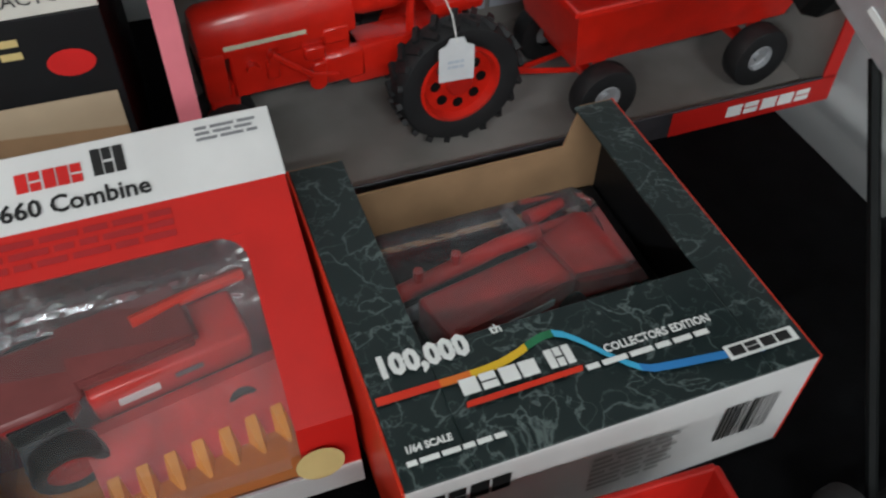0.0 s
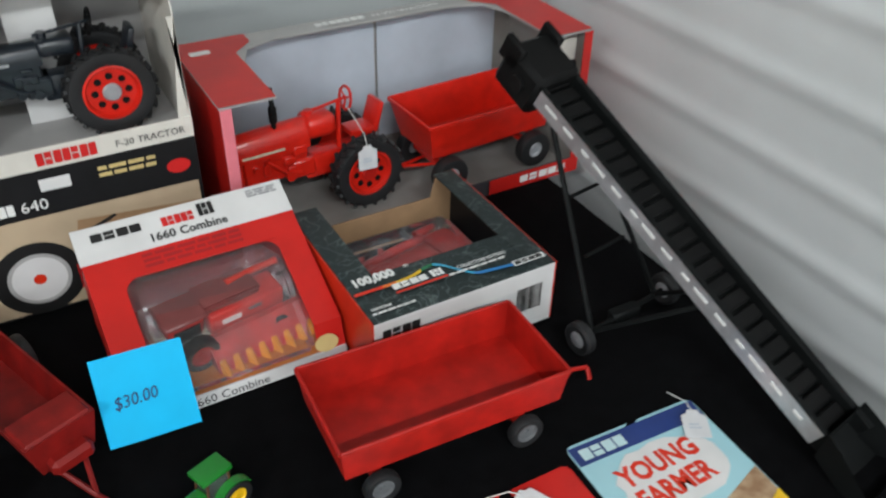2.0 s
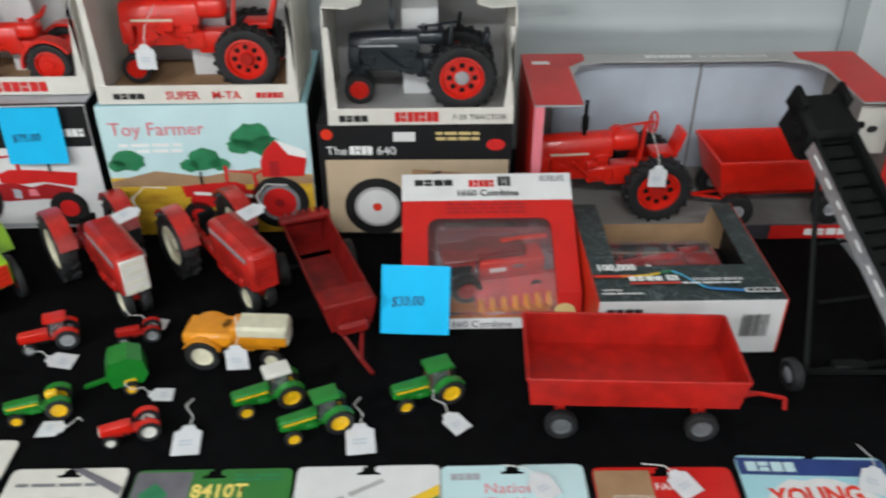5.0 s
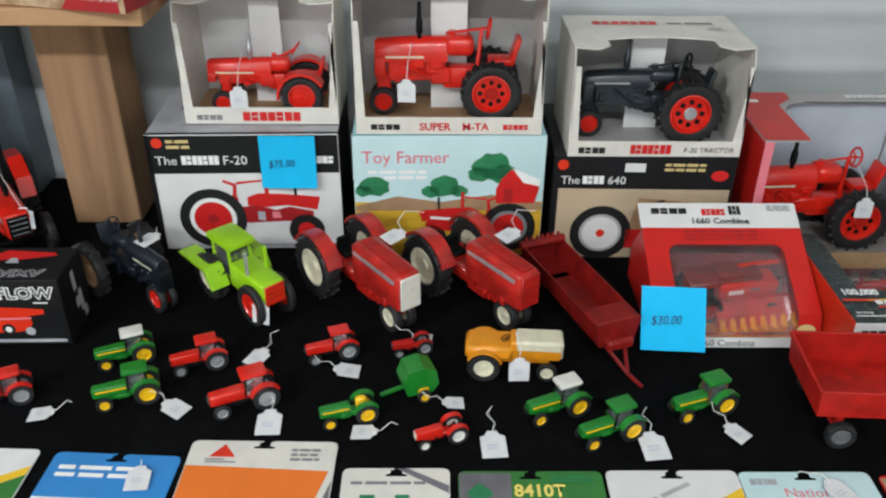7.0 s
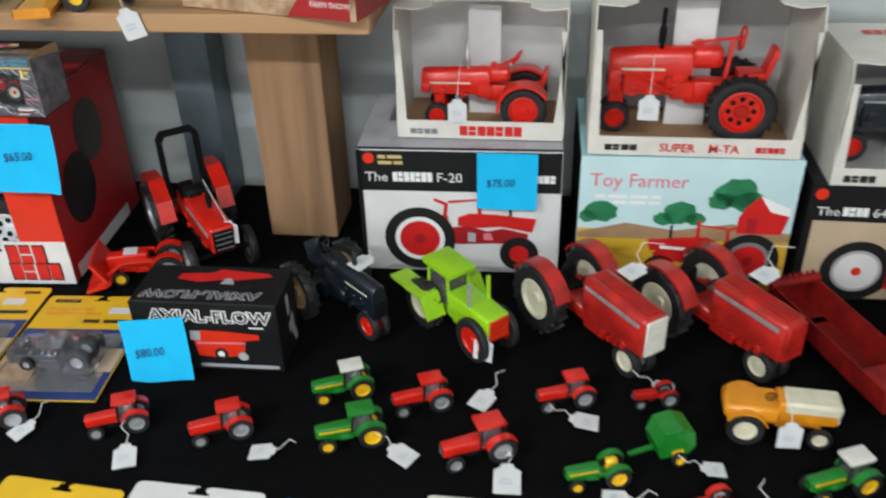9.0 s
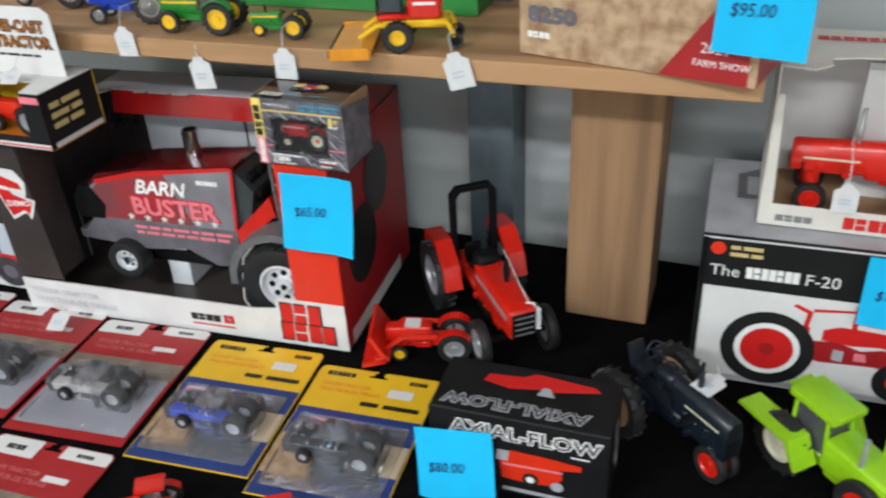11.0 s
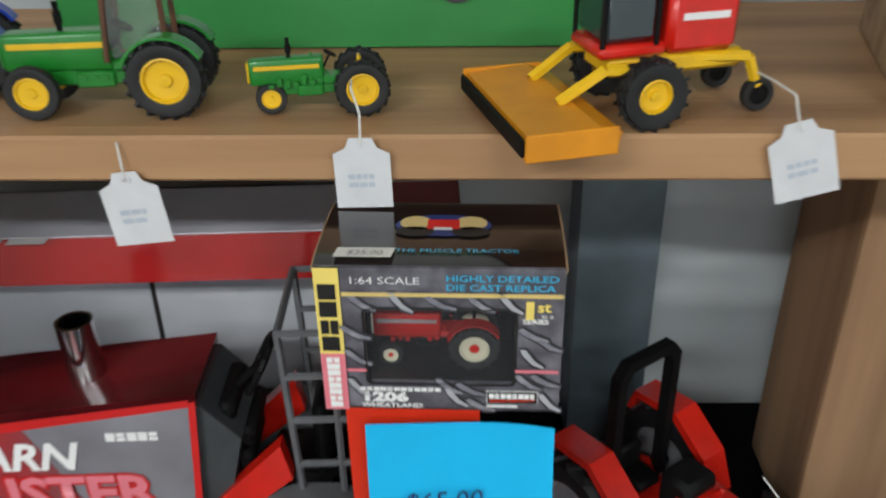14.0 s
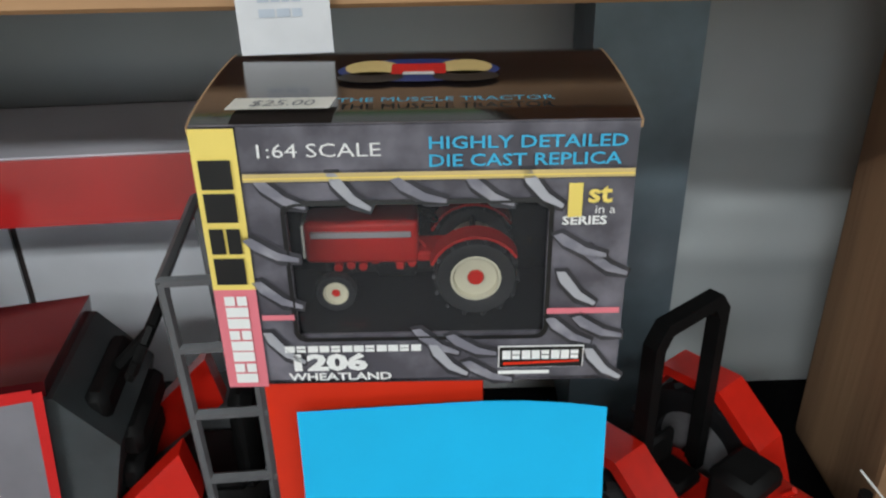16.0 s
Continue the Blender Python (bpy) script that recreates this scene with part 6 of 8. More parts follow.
# small die-cast tractors, their noses towards the left front
small = [  # x, y, heading, length, colours
    (-0.276, 0.948, 205, 0.060, "red_paint", "silver", None, True, "small red tractor with a cab and a strung tag"),
    (-0.390, 0.948, 204, 0.060, "red_paint", "silver", None, True, "small red tractor with a cab, tied with a tag"),
    (-0.162, 1.022, 203, 0.062, "green_paint", "yellow_paint", "white_paint", True, "small green tractor with a whitened cab roof"),
    (-0.138, 0.952, 200, 0.066, "green_paint", "yellow_paint", None, True, "small green tractor with yellow wheels and a cab"),
    (-0.072, 1.010, 202, 0.060, "red_paint", "silver", None, True, "small red tractor with a red cab roof"),
    (-0.006, 0.942, 205, 0.070, "red_paint", "silver", None, True, "larger red die-cast tractor with silver wheels"),
    (0.082, 1.030, 200, 0.058, "red_paint", "silver", None, True, "small crimson tractor with a low cab"),
    (0.178, 1.040, 195, 0.045, "old_red_paint", "silver", None, False, "tiny dark red implement tied with a tag"),
    (0.112, 0.920, 198, 0.058, "green_paint", "yellow_paint", None, False, "small green open tractor with a yellow seat"),
    (0.340, 0.930, 203, 0.066, "green_paint", "yellow_paint", "white_paint", True, "small green tractor with a white sticker on its roof"),
    (0.392, 0.893, 203, 0.066, "green_paint", "yellow_paint", None, True, "small green tractor with a cab, string-tied"),
    (0.502, 0.934, 200, 0.068, "green_paint", "yellow_paint", None, True, "small green tractor with a brown cab and yellow wheels"),
    (0.212, 0.888, 200, 0.052, "red_paint", "white_paint", None, False, "small red open tractor with a white grille"),
    (-0.653, 0.920, 212, 0.066, "red_paint", "silver", None, True, "small red tractor with a red canopy"),
    (-0.527, 0.938, 210, 0.062, "red_paint", "silver", None, True, "small red tractor with a framed cab"),
]
for x, y, a, L, body, hub, roof, cab_on, lab in small:
    tt = tractor("toy_tractor", heading(x, y, a), L * 1.13, body, lab, hub, cab=cab_on, roof=roof, rr=0.20, rf=0.125, chassis=body if body == "green_paint" else "black_plastic", exhaust=False,
                 grille="white_paint" if "white grille" in lab else ("black_plastic" if body != "green_paint" else "green_paint"), seat="yellow_paint" if "yellow seat" in lab else "black_plastic", hood_h=0.95,
                 stripe="yellow_paint" if body == "green_paint" else None, group="small die-cast tractors", cab_mat="brown_seat" if "brown cab" in lab else None)
    if "yellow seat" in lab:
        bm = bm_new(); add_box(bm, -0.020, -0.008, -0.004, 0.004, 0.016, 0.030, 0.002); part("seat_back", bm, "yellow_paint", tt)
# green baler
t = thing("toy_baler", heading(0.186, 0.968, 20), "small green round baler with yellow trim", "toy baler")
bm = bm_new(); add_prism(bm, [(-0.016, 0.008), (0.014, 0.008), (0.021, 0.018), (0.018, 0.036), (0.004, 0.043), (-0.014, 0.040), (-0.020, 0.024)], "y", -0.015, 0.015); part("chamber", bm, "green_paint", t, smooth=False)
bm = bm_new(); add_prism(bm, [(-0.044, 0.006), (-0.016, 0.010), (-0.016, 0.014), (-0.044, 0.009)], "y", -0.002, 0.002); part("drawbar", bm, "green_paint", t, smooth=False)
bm = bm_new(); add_box(bm, -0.004, 0.008, -0.0165, -0.0150, 0.010, 0.016); part("trim", bm, "yellow_paint", t, smooth=False)
for s in (-1, 1):
    wheel(t, 0.002, s * 0.020, 0.008, 0.008, 0.006, "yellow_paint", s)
# green and yellow pedal tractor with a wagon
t = wagon(heading(-0.972, 0.914, -20), "small green box wagon hitched to a tractor", 0.075, 0.044, 0.012, 0.040, hub="white_paint", flare=0.002, mat="green_paint", r=0.007, tongue=0.02, toside=-1)
tractor("toy_tractor", heading(-1.050, 0.952, 162), 0.075, "yellow_paint", "small green and yellow tractor hitched to a wagon", "yellow_paint", cab=False, rr=0.18, rf=0.12, chassis="green_paint", exhaust=False, fender=True, hood_h=1.1)

# tags lying on the cloth beside the small tractors
lying = [(-0.225, 0.925, -85, 0.9), (-0.083, 0.935, 60, 1), (0.026, 0.912, 2, 1.15), (0.102, 1.000, 85, 1), (0.226, 0.943, 95, 0.8), (0.131, 0.896, -95, 0.9), (0.268, 0.878, 4, 1.15), (0.437, 0.876, 6, 1.2), (0.530, 0.896, 40, 0.9), (-0.006, 1.024, -30, 1.0),
         (0.190, 1.062, 85, 0.8), (-0.492, 0.932, -30, 0.9), (-0.62, 0.905, 20, 1.0), (-0.365, 0.905, 20, 1.0)]
for i, (x, y, a, k) in enumerate(lying):
    q = pose(x, y, 0.0024 + 0.0001 * i, 7, 0, a) @ pose(0, -0.0155 * k, 0.0018)
    price_tag(q, [(0.004, 0.031 * k + 0.006, 0.006), (-0.004, 0.031 * k + 0.016, 0.010), (0.003, 0.031 * k + 0.024, 0.012)], "white paper price tag lying on the black cloth", 0.0235 * k, 0.031 * k)


# ---- carded toys ----
def hang_card(m, w, h, mat, label, slot=True, group="carded toys", thick=0.0012):
    """A backing card lying flat, its head to +y; origin at the middle of its head edge."""
    t = thing("toy_card", m, label, "toy card", group)
    r = 0.006
    out = [(-w / 2, -h), (w / 2, -h), (w / 2, -r), (w / 2 - r * 0.3, -r * 0.3), (w / 2 - r, 0)]
    if slot:
        out += [(0.010, 0), (0.006, -0.002), (0.006, -0.006), (0.012, -0.008), (0.010, -0.011), (-0.010, -0.011), (-0.012, -0.008), (-0.006, -0.006), (-0.006, -0.002), (-0.002, 0)][::1]
    out += [(-w / 2 + r, 0), (-w / 2 + r * 0.3, -r * 0.3), (-w / 2, -r)]
    bm = bm_new(); add_prism(bm, out, "z", 0, thick); part("card", bm, mat, t, smooth=False)
    return t, Matrix.Translation((0, 0, thick + 0.0004))


def blister_toy(t, w, y0, y1, body, big=0.013):
    """A clear bubble over a small pulling tractor."""
    cx, cy = 0.0, (y0 + y1) / 2
    hgt = 0.034
    bm = bm_new(); add_box(bm, -w * 0.44, w * 0.44, y0, y1, 0.0018, 0.006, 0.002); part("blister_base", bm, "blister", t)
    for x0, x1, ya, yb, hh in ((-w * 0.38, -w * 0.14, cy - 0.010, cy + 0.022, hgt * 0.7), (-w * 0.12, w * 0.08, cy - 0.016, cy + 0.026, hgt * 0.95), (w * 0.10, w * 0.38, cy - 0.026, cy + 0.022, hgt), (-w * 0.08, w * 0.02, cy + 0.012, cy + 0.036, hgt * 0.6)):
        bm = bm_new(); add_box(bm, x0, x1, ya, yb, 0.006, hh, 0.004, seg=2); part("blister_bubble", bm, "blister", t)
    bm = hood_mesh(-w * 0.34, w * 0.24, 0.008, 0.018, 0.007, 0.8, 0.1); bmesh.ops.transform(bm, matrix=Matrix.Translation((0, cy, 0)), verts=bm.verts); k = part("toy_body", bm, body, t)
    for dy, r in ((0.012, big), (-0.014, big)):
        wheel(t, w * 0.24, cy + dy, 0.0035 + r * 0.85, r * 0.92, 0.013, "silver", 1 if dy > 0 else -1, 0, "wheel", hubr=0.5)
    wheel(t, -w * 0.28, cy + 0.014, 0.011, 0.0085, 0.007, "silver", 1, hubr=0.45)
    wheel(t, -w * 0.20, cy - 0.014, 0.011, 0.0085, 0.007, "silver", -1, hubr=0.45)
    bm = bm_new()
    for k2 in range(5):
        add_box(bm, -0.03 + k2 * 0.008, -0.026 + k2 * 0.008, cy - 0.006, cy + 0.006, 0.016, 0.021, 0.001)
    part("engine", bm, "chrome", t)


red_cards = [(-1.145, 1.193, 4, 0.150, 0.205), (-0.988, 1.191, 4, 0.150, 0.205), (-0.832, 1.190, 5, 0.150, 0.205), (-0.808, 0.976, 3, 0.147, 0.20)]
for i, (x, y, a, cw, ch) in enumerate(red_cards):
    t, f = hang_card(heading(x, y, a, 0.001), cw, ch, "dark_red_card", "red blister card holding a small pulling tractor", group="red blister cards")
    print_shape(t, f, [(-cw / 2 + 0.001, -0.006), (-cw / 2 + 0.001, -0.026), (-0.014, -0.026), (-0.014, -0.001), (-cw / 2 + 0.006, -0.001)], "white_card", "head_print", 0)
    print_shape(t, f, [(0.014, -0.001), (0.014, -0.018), (cw / 2 - 0.001, -0.018), (cw / 2 - 0.001, -0.006), (cw / 2 - 0.006, -0.001)], "white_card", "head_print", 0)
    print_logo(t, f, -cw * 0.36, -0.018, -cw * 0.2, -0.011, "black_ink", 4, 1)
    print_logo(t, f, cw * 0.22, -0.013, cw * 0.36, -0.008, "black_ink", 4, 1)
    print_text(t, f, "PULLER TRACTOR", -cw * 0.40, -0.046, 0.0095, "pale_red_ink", 1, 0.9)
    print_text(t, f, "TRACTEUR DE TIRAGE", -cw * 0.40, -0.057, 0.0095, "pale_red_ink", 1, 0.9)
    print_rect(t, f, cw * 0.12, -0.05, cw * 0.32, -0.042, "white_card", 1, "price_sticker")
    print_rect(t, f, -cw / 2 + 0.001, -0.100, cw / 2 - 0.001, -0.070, "dim_field", 1, "picture")
    # lavender sheet and grey toy body: the blister's pale haze put into their colour
    print_rect(t, f, -cw / 2 + 0.004, -ch + 0.012, cw / 2 - 0.004, -0.100, "lavender_haze", 1, "picture")
    blister_toy(t, cw, -ch + 0.016, -0.085, "grey_card", 0.016)
for x, a in ((-1.115, 25), (-0.945, 8)):
    price_tag(pose(x, 1.13, 0.014, 22, 0, a), [(0.0, 0.04, 0.006)], "white paper price tag lying on a blister card")
for x, y, a, pic, body, line in ((-0.672, 1.190, 4, "navy_card", "blue_paint", 0.3), (-0.521, 1.182, 3.5, "navy_card", "slate_paint", 0.5)):
    cw, ch = 0.144, 0.203
    t, f = hang_card(heading(x, y, a, 0.001), cw, ch, "yellow_card", "yellow and blue blister card holding a small pulling tractor", group="yellow blister cards")
    print_rect(t, f, -cw / 2 + 0.001, -ch + 0.001, cw / 2 - 0.001, -0.072, pic, 0, "picture")
    print_rect(t, f, -cw / 2 + 0.002, -ch + 0.03, -cw * 0.15, -0.115, "stubble_print", 1, "picture")
    print_rect(t, f, cw * 0.22, -ch + 0.05, cw / 2 - 0.002, -0.11, "beige_print", 1, "picture")
    print_logo(t, f, -cw * 0.42, -0.016, -cw * 0.18, -0.009, "black_ink", 6, 1)
    print_text(t, f, "PULLER TRACTOR", -cw * 0.42, -0.033, 0.008, "orange_card", 1, 0.9)
    print_text(t, f, "TRACTEUR DE TIRAGE", -cw * 0.42, -0.043, 0.008, "orange_card", 1, 0.9)
    print_logo(t, f, cw * 0.27, -0.015, cw * 0.42, -0.009, "black_ink", 4, 1)
    print_rect(t, f, cw * 0.14, -0.040, cw * 0.34, -0.026, "white_card", 1, "price_sticker")
    print_bars(t, f, -0.005, -0.062, cw * 0.45, -0.050, "black_ink", 1, 2, 2)
    blister_toy(t, cw, -ch + 0.012, -0.085, body, 0.016)

# the front row of older cards
cw = 0.139
t, f = hang_card(heading(0.865, 0.846, -3), cw, 0.19, "sky_blue_card", "light blue farm toy card with a cream cloud", group="front row cards")
print_rect(t, f, -cw / 2 + 0.001, -0.024, cw / 2 - 0.001, -0.003, "navy_card", 0, "head_print")
print_logo(t, f, -cw * 0.44, -0.02, -cw * 0.10, -0.008, "light_blue_card", 4, 1)
rng = random.Random(3)
print_shape(t, f, [(0.055 * (0.88 + 0.2 * rng.random()) * math.cos(k * math.pi / 12) + 0.002, -0.062 + 0.036 * (0.88 + 0.2 * rng.random()) * math.sin(k * math.pi / 12)) for k in range(24)], "white_card", "cloud_print", 1)
print_text(t, f, "YOUNG", -0.046, -0.060, 0.027, "orange_red_card", 2, 0.85, turn=4, thick=0.001)
print_text(t, f, "FARMER", -0.044, -0.086, 0.027, "orange_red_card", 2, 0.80, turn=4, thick=0.001)
print_shape(t, f, [(-cw / 2 + 0.001, -0.19), (cw / 2 - 0.001, -0.19), (cw / 2 - 0.001, -0.088), (0.02, -0.105), (-0.03, -0.098), (-cw / 2 + 0.001, -0.12)], "stubble_print", "picture", 0)
print_shape(t, f, [(0.02, -0.16), (cw / 2 - 0.001, -0.135), (cw / 2 - 0.001, -0.115), (0.02, -0.14)], "yellow_card", "picture", 3)
cw = 0.130
t, f = hang_card(heading(0.722, 0.836, -1), cw, 0.19, "red_card", "brown and red farm toy card", group="front row cards")
print_rect(t, f, -cw / 2 + 0.001, -0.189, -0.012, -0.004, "brown_card", 0, "picture")
print_text(t, f, "FARMS", -0.01, -0.028, 0.012, "white_ink", 1); print_text(t, f, "EDITION", -0.05, -0.042, 0.012, "cream_card", 1, 0.8)
print_bars(t, f, -0.055, -0.08, 0.05, -0.05, "white_ink", 3, 1, 3)
cw = 0.134
t, f = hang_card(heading(0.582, 0.842, 0), cw, 0.19, "light_blue_card", "pale grey-blue toy card with red lettering", group="front row cards")
print_text(t, f, "National", -0.028, -0.034, 0.017, "pink_ink", 1); print_text(t, f, "Toy Museum", -0.026, -0.05, 0.016, "pink_ink", 1, 0.85)
print_logo(t, f, -0.058, -0.018, -0.03, -0.010, "mid_grey_print", 4, 1)
def jd_card(x, y, a, lab):
    cw = 0.134
    t, f = hang_card(heading(x, y, a), cw, 0.19, "white_card", lab, group="front row cards")
    print_shape(t, f, [(-cw / 2 + 0.001, -0.189), (cw / 2 - 0.001, -0.189), (cw / 2 - 0.001, -0.036), (-cw / 2 + 0.001, -0.115)], "green_card", "stripe_print", 0)
    print_shape(t, f, [(-cw / 2 + 0.001, -0.115), (cw / 2 - 0.001, -0.036), (cw / 2 - 0.001, -0.024), (-cw / 2 + 0.001, -0.102)], "yellow_card", "stripe_print", 1)
    print_bars(t, f @ pose(-0.035, -0.05, 0, 0, 0, 28), 0, 0, 0.06, 0.009, "grey_card", 1, 2, 2)
jd_card(0.447, 0.844, 0, "white toy card with a yellow and green stripe")
jd_card(-0.272, 0.876, -2, "white toy card with a green corner")
cw = 0.146
t, f = hang_card(heading(0.303, 0.843, 0), cw, 0.19, "green_card", "dark green toy card with yellow lettering", group="front row cards")
print_rect(t, f, -cw / 2 + 0.001, -0.06, -0.02, -0.003, "grey_print", 0, "picture")
print_shape(t, f, ring_pts(-0.052, -0.03, 0.014, 4), "leaf_print", "emblem", 1)
print_text(t, f, "8410T", -0.018, -0.034, 0.022, "yellow_ink", 1, 0.9, thick=0.0006)
print_bars(t, f, 0.02, -0.016, 0.065, -0.006, "leaf_print", 2, 1, 2)
cw = 0.109
t, f = hang_card(heading(0.167, 0.847, 0), cw, 0.19, "cream_card", "cream toy card with a grey corner band", group="front row cards")
print_shape(t, f, [(0.0, -0.001), (0.012, -0.001), (cw / 2 - 0.001, -0.024), (cw / 2 - 0.001, -0.034)], "grey_print", "band_print", 1)
print_bars(t, f, -0.045, -0.024, 0.03, -0.017, "grey_ink", 1, 1, 4)
print_rect(t, f, -0.035, -0.05, -0.02, -0.036, "leaf_print", 1); print_rect(t, f, 0.0, -0.05, 0.014, -0.036, "leaf_print", 1)
cw = 0.154
t, f = hang_card(heading(0.027, 0.886, -1), cw, 0.21, "cream_card", "cream and orange farm toy card", group="front row cards")
print_shape(t, f, [(-cw / 2 + 0.001, -0.209), (0.03, -0.209), (cw / 2 - 0.006, -0.045), (cw / 2 - 0.006, -0.042), (-cw / 2 + 0.001, -0.036)], "orange_card", "picture", 0)
print_shape(t, f, [(0.036, -0.209), (cw / 2 - 0.001, -0.209), (cw / 2 - 0.001, -0.055)], "grey_print", "picture", 1)
print_shape(t, f, [(-0.055, -0.024), (-0.028, -0.024), (-0.041, -0.006)], "orange_red_card", "emblem", 1)
print_bars(t, f, -0.058, -0.033, -0.026, -0.026, "grey_ink", 2, 1, 1)
print_bars(t, f, 0.03, -0.03, 0.06, -0.010, "grey_ink", 3, 1, 3)
cw = 0.132
t, f = hang_card(heading(-0.122, 0.867, -3), cw, 0.19, "blue_card", "bright blue toy card with white and red stripes", group="front row cards")
for k, mt in enumerate(("white_ink", "white_ink", "red_ink")):
    print_rect(t, f, -cw / 2 + 0.001, -0.064 - 0.006 * k, cw / 2 - 0.001, -0.061 - 0.006 * k, mt, 1, "stripe_print")
print_rect(t, f, -cw / 2 + 0.001, -0.189, cw / 2 - 0.001, -0.08, "white_card", 0, "picture")
print_bars(t, f, -0.055, -0.036, 0.03, -0.016, "white_ink", 2, 1, 3)
price_tag(pose(-0.09, 0.815, 0.0035, 4, 0, 4), [(0, 0.036, 0.004)], "white paper price tag lying on the blue card")
cw = 0.13
t, f = hang_card(heading(-0.41, 0.868, -4), cw, 0.19, "yellow_card", "yellow toy card with rounded corners", group="front row cards")
for x, a in ((0.907, -30), (0.745, 30), (0.615, 28)):
    price_tag(pose(x, 0.80, 0.0035, 5, 0, a), [(-0.006, 0.036, 0.006), (-0.02, 0.05, 0.002)], "white paper price tag tied to a toy card")

# black carton with a red combine
w, d, h = 0.170, 0.076, 0.0935
t = carton("combine_carton", pose(-0.324, 1.053, 0, 0, 0, 1), w, d, h, dict(front="black_card", top="black_card", right="black_card", left="black_card"), "black carton with a red combine picture", "toy box")
f, tp = on_face("front", (-w / 2, 0, 0)), on_face("top", (-w / 2, 0, h))
print_text(t, f, "AXIAL-FLOW", w * 0.13, h * 0.74, 0.0215, "white_ink", 1, 1.10, thick=0.0016)
print_text(t, f, "AXIAL-FLOW", w * 0.13, h * 0.74, 0.0215, "tread_dark", 2, 1.10, thick=0.0002)
print_rect(t, f, w * 0.80, h * 0.66, w * 0.90, h * 0.68, "white_ink", 1)
print_shape(t, f, [(w * 0.42, h * 0.22), (w * 0.58, h * 0.20), (w * 0.72, h * 0.24), (w * 0.76, h * 0.36), (w * 0.74, h * 0.46), (w * 0.86, h * 0.50), (w * 0.86, h * 0.57), (w * 0.66, h * 0.60), (w * 0.46, h * 0.61), (w * 0.40, h * 0.50)], "orange_red_card", "picture", 1)
print_shape(t, f, [(w * 0.42, h * 0.40), (w * 0.76, h * 0.42), (w * 0.76, h * 0.45), (w * 0.42, h * 0.43)], "pink_ink", "picture", 2)
print_shape(t, f, [(w * 0.38, h * 0.46), (w * 0.45, h * 0.46), (w * 0.46, h * 0.60), (w * 0.39, h * 0.60)], "mid_grey_print", "picture", 2)
print_shape(t, f, ring_pts(w * 0.73, h * 0.23, 0.006), "mid_grey_print", "picture", 2)
print_shape(t, f, ring_pts(w * 0.58, h * 0.26, 0.008), "black_ink", "picture", 2); print_shape(t, f, ring_pts(w * 0.58, h * 0.26, 0.004), "white_ink", "picture", 3)
print_rect(t, f, w * 0.42, h * 0.05, w * 0.97, h * 0.10, "mid_grey_print", 1)
mir = tp @ Matrix(((-1, 0, 0, w), (0, -1, 0, d), (0, 0, 1, 0), (0, 0, 0, 1)))
print_text(t, mir, "AXIAL-FLOW", w * 0.13, d * 0.70, 0.0200, "mid_grey_print", 1, 1.16, thick=0.0014)
print_text(t, mir, "AXIAL-FLOW", w * 0.13, d * 0.70, 0.0200, "black_ink", 2, 1.16)
print_shape(t, tp, [(w * 0.24, d * 0.62), (w * 0.40, d * 0.54), (w * 0.58, d * 0.62), (w * 0.64, d * 0.60), (w * 0.90, d * 0.74), (w * 0.86, d * 0.82), (w * 0.52, d * 0.90), (w * 0.46, d * 0.80), (w * 0.26, d * 0.76)], "red_ink", "picture", 1)
print_shape(t, tp, [(w * 0.56, d * 0.50), (w * 0.66, d * 0.50), (w * 0.62, d * 0.66), (w * 0.58, d * 0.66)], "mid_grey_print", "picture", 2)
rt = on_face("right", (w / 2, 0, 0))
for ya, za, zb in ((0.034, 0.055, 0.082), (0.044, 0.02, 0.05), (0.034, 0.030, 0.045), (0.05, 0.008, 0.022)):
    print_rect(t, rt, ya, za, ya + 0.010, zb, "grey_card", 1)
sticky_note(pose(-0.384, 1.0455, 0.074, 80, -6, 3), "$80.00", "bright blue sticky price note on the black carton", 0.008)


# ---- the large pulling-tractor box ----
t = thing("puller_box", pose(-0.8035, 1.1991, 0, 0, 0, 3.5), "large dark window box holding a red pulling tractor", "toy box")
w, d, h, c = 0.458, 0.235, 0.249, 0.002
bm = bm_new(); add_box(bm, -w / 2, w / 2, 0.001, d, 0, c); part("floor_panel", bm, "dark_brown_card", t, smooth=False)
bm = bm_new(); add_box(bm, -w / 2, w / 2, d - c, d, c, h); part("back_panel", bm, "dark_brown_card", t, smooth=False)
bm = bm_new(); add_box(bm, -w / 2 + 0.07, 0.0, d - c - 0.003, d - c - 0.001, 0.075, h - 0.006); part("backdrop", bm, "pale_backdrop", t, smooth=False)
bm = bm_new(); add_box(bm, 0.004, w / 2 - 0.02, d - c - 0.003, d - c - 0.001, 0.075, h - 0.006); part("backdrop", bm, "pale_backdrop", t, smooth=False)
for s, mt in ((-1, "dark_brown_card"), (1, "dark_red_card")):
    bm = bm_new(); a, b = sorted((s * w / 2, s * (w / 2 - c))); add_box(bm, a, b, 0.001, d, c, h); part("side_panel", bm, mt, t, smooth=False)
bm = bm_new(); add_prism(bm, [(-w / 2, 0.05), (-w / 2 + 0.066, 0.05), (-w / 2 + 0.060, 0.15), (-w / 2 + 0.055, h), (-w / 2, h)], "y", -c, 0.0); part("front_column", bm, "dark_brown_card", t, smooth=False)
bm = bm_new(); add_prism(bm, [(-w / 2 + 0.058, 0.05), (-w / 2 + 0.060, 0.05), (-w / 2 + 0.057, h - 0.002), (-w / 2 + 0.055, h - 0.002)], "y", 0.0, 0.05); part("column_return", bm, "dark_brown_card", t, smooth=False)
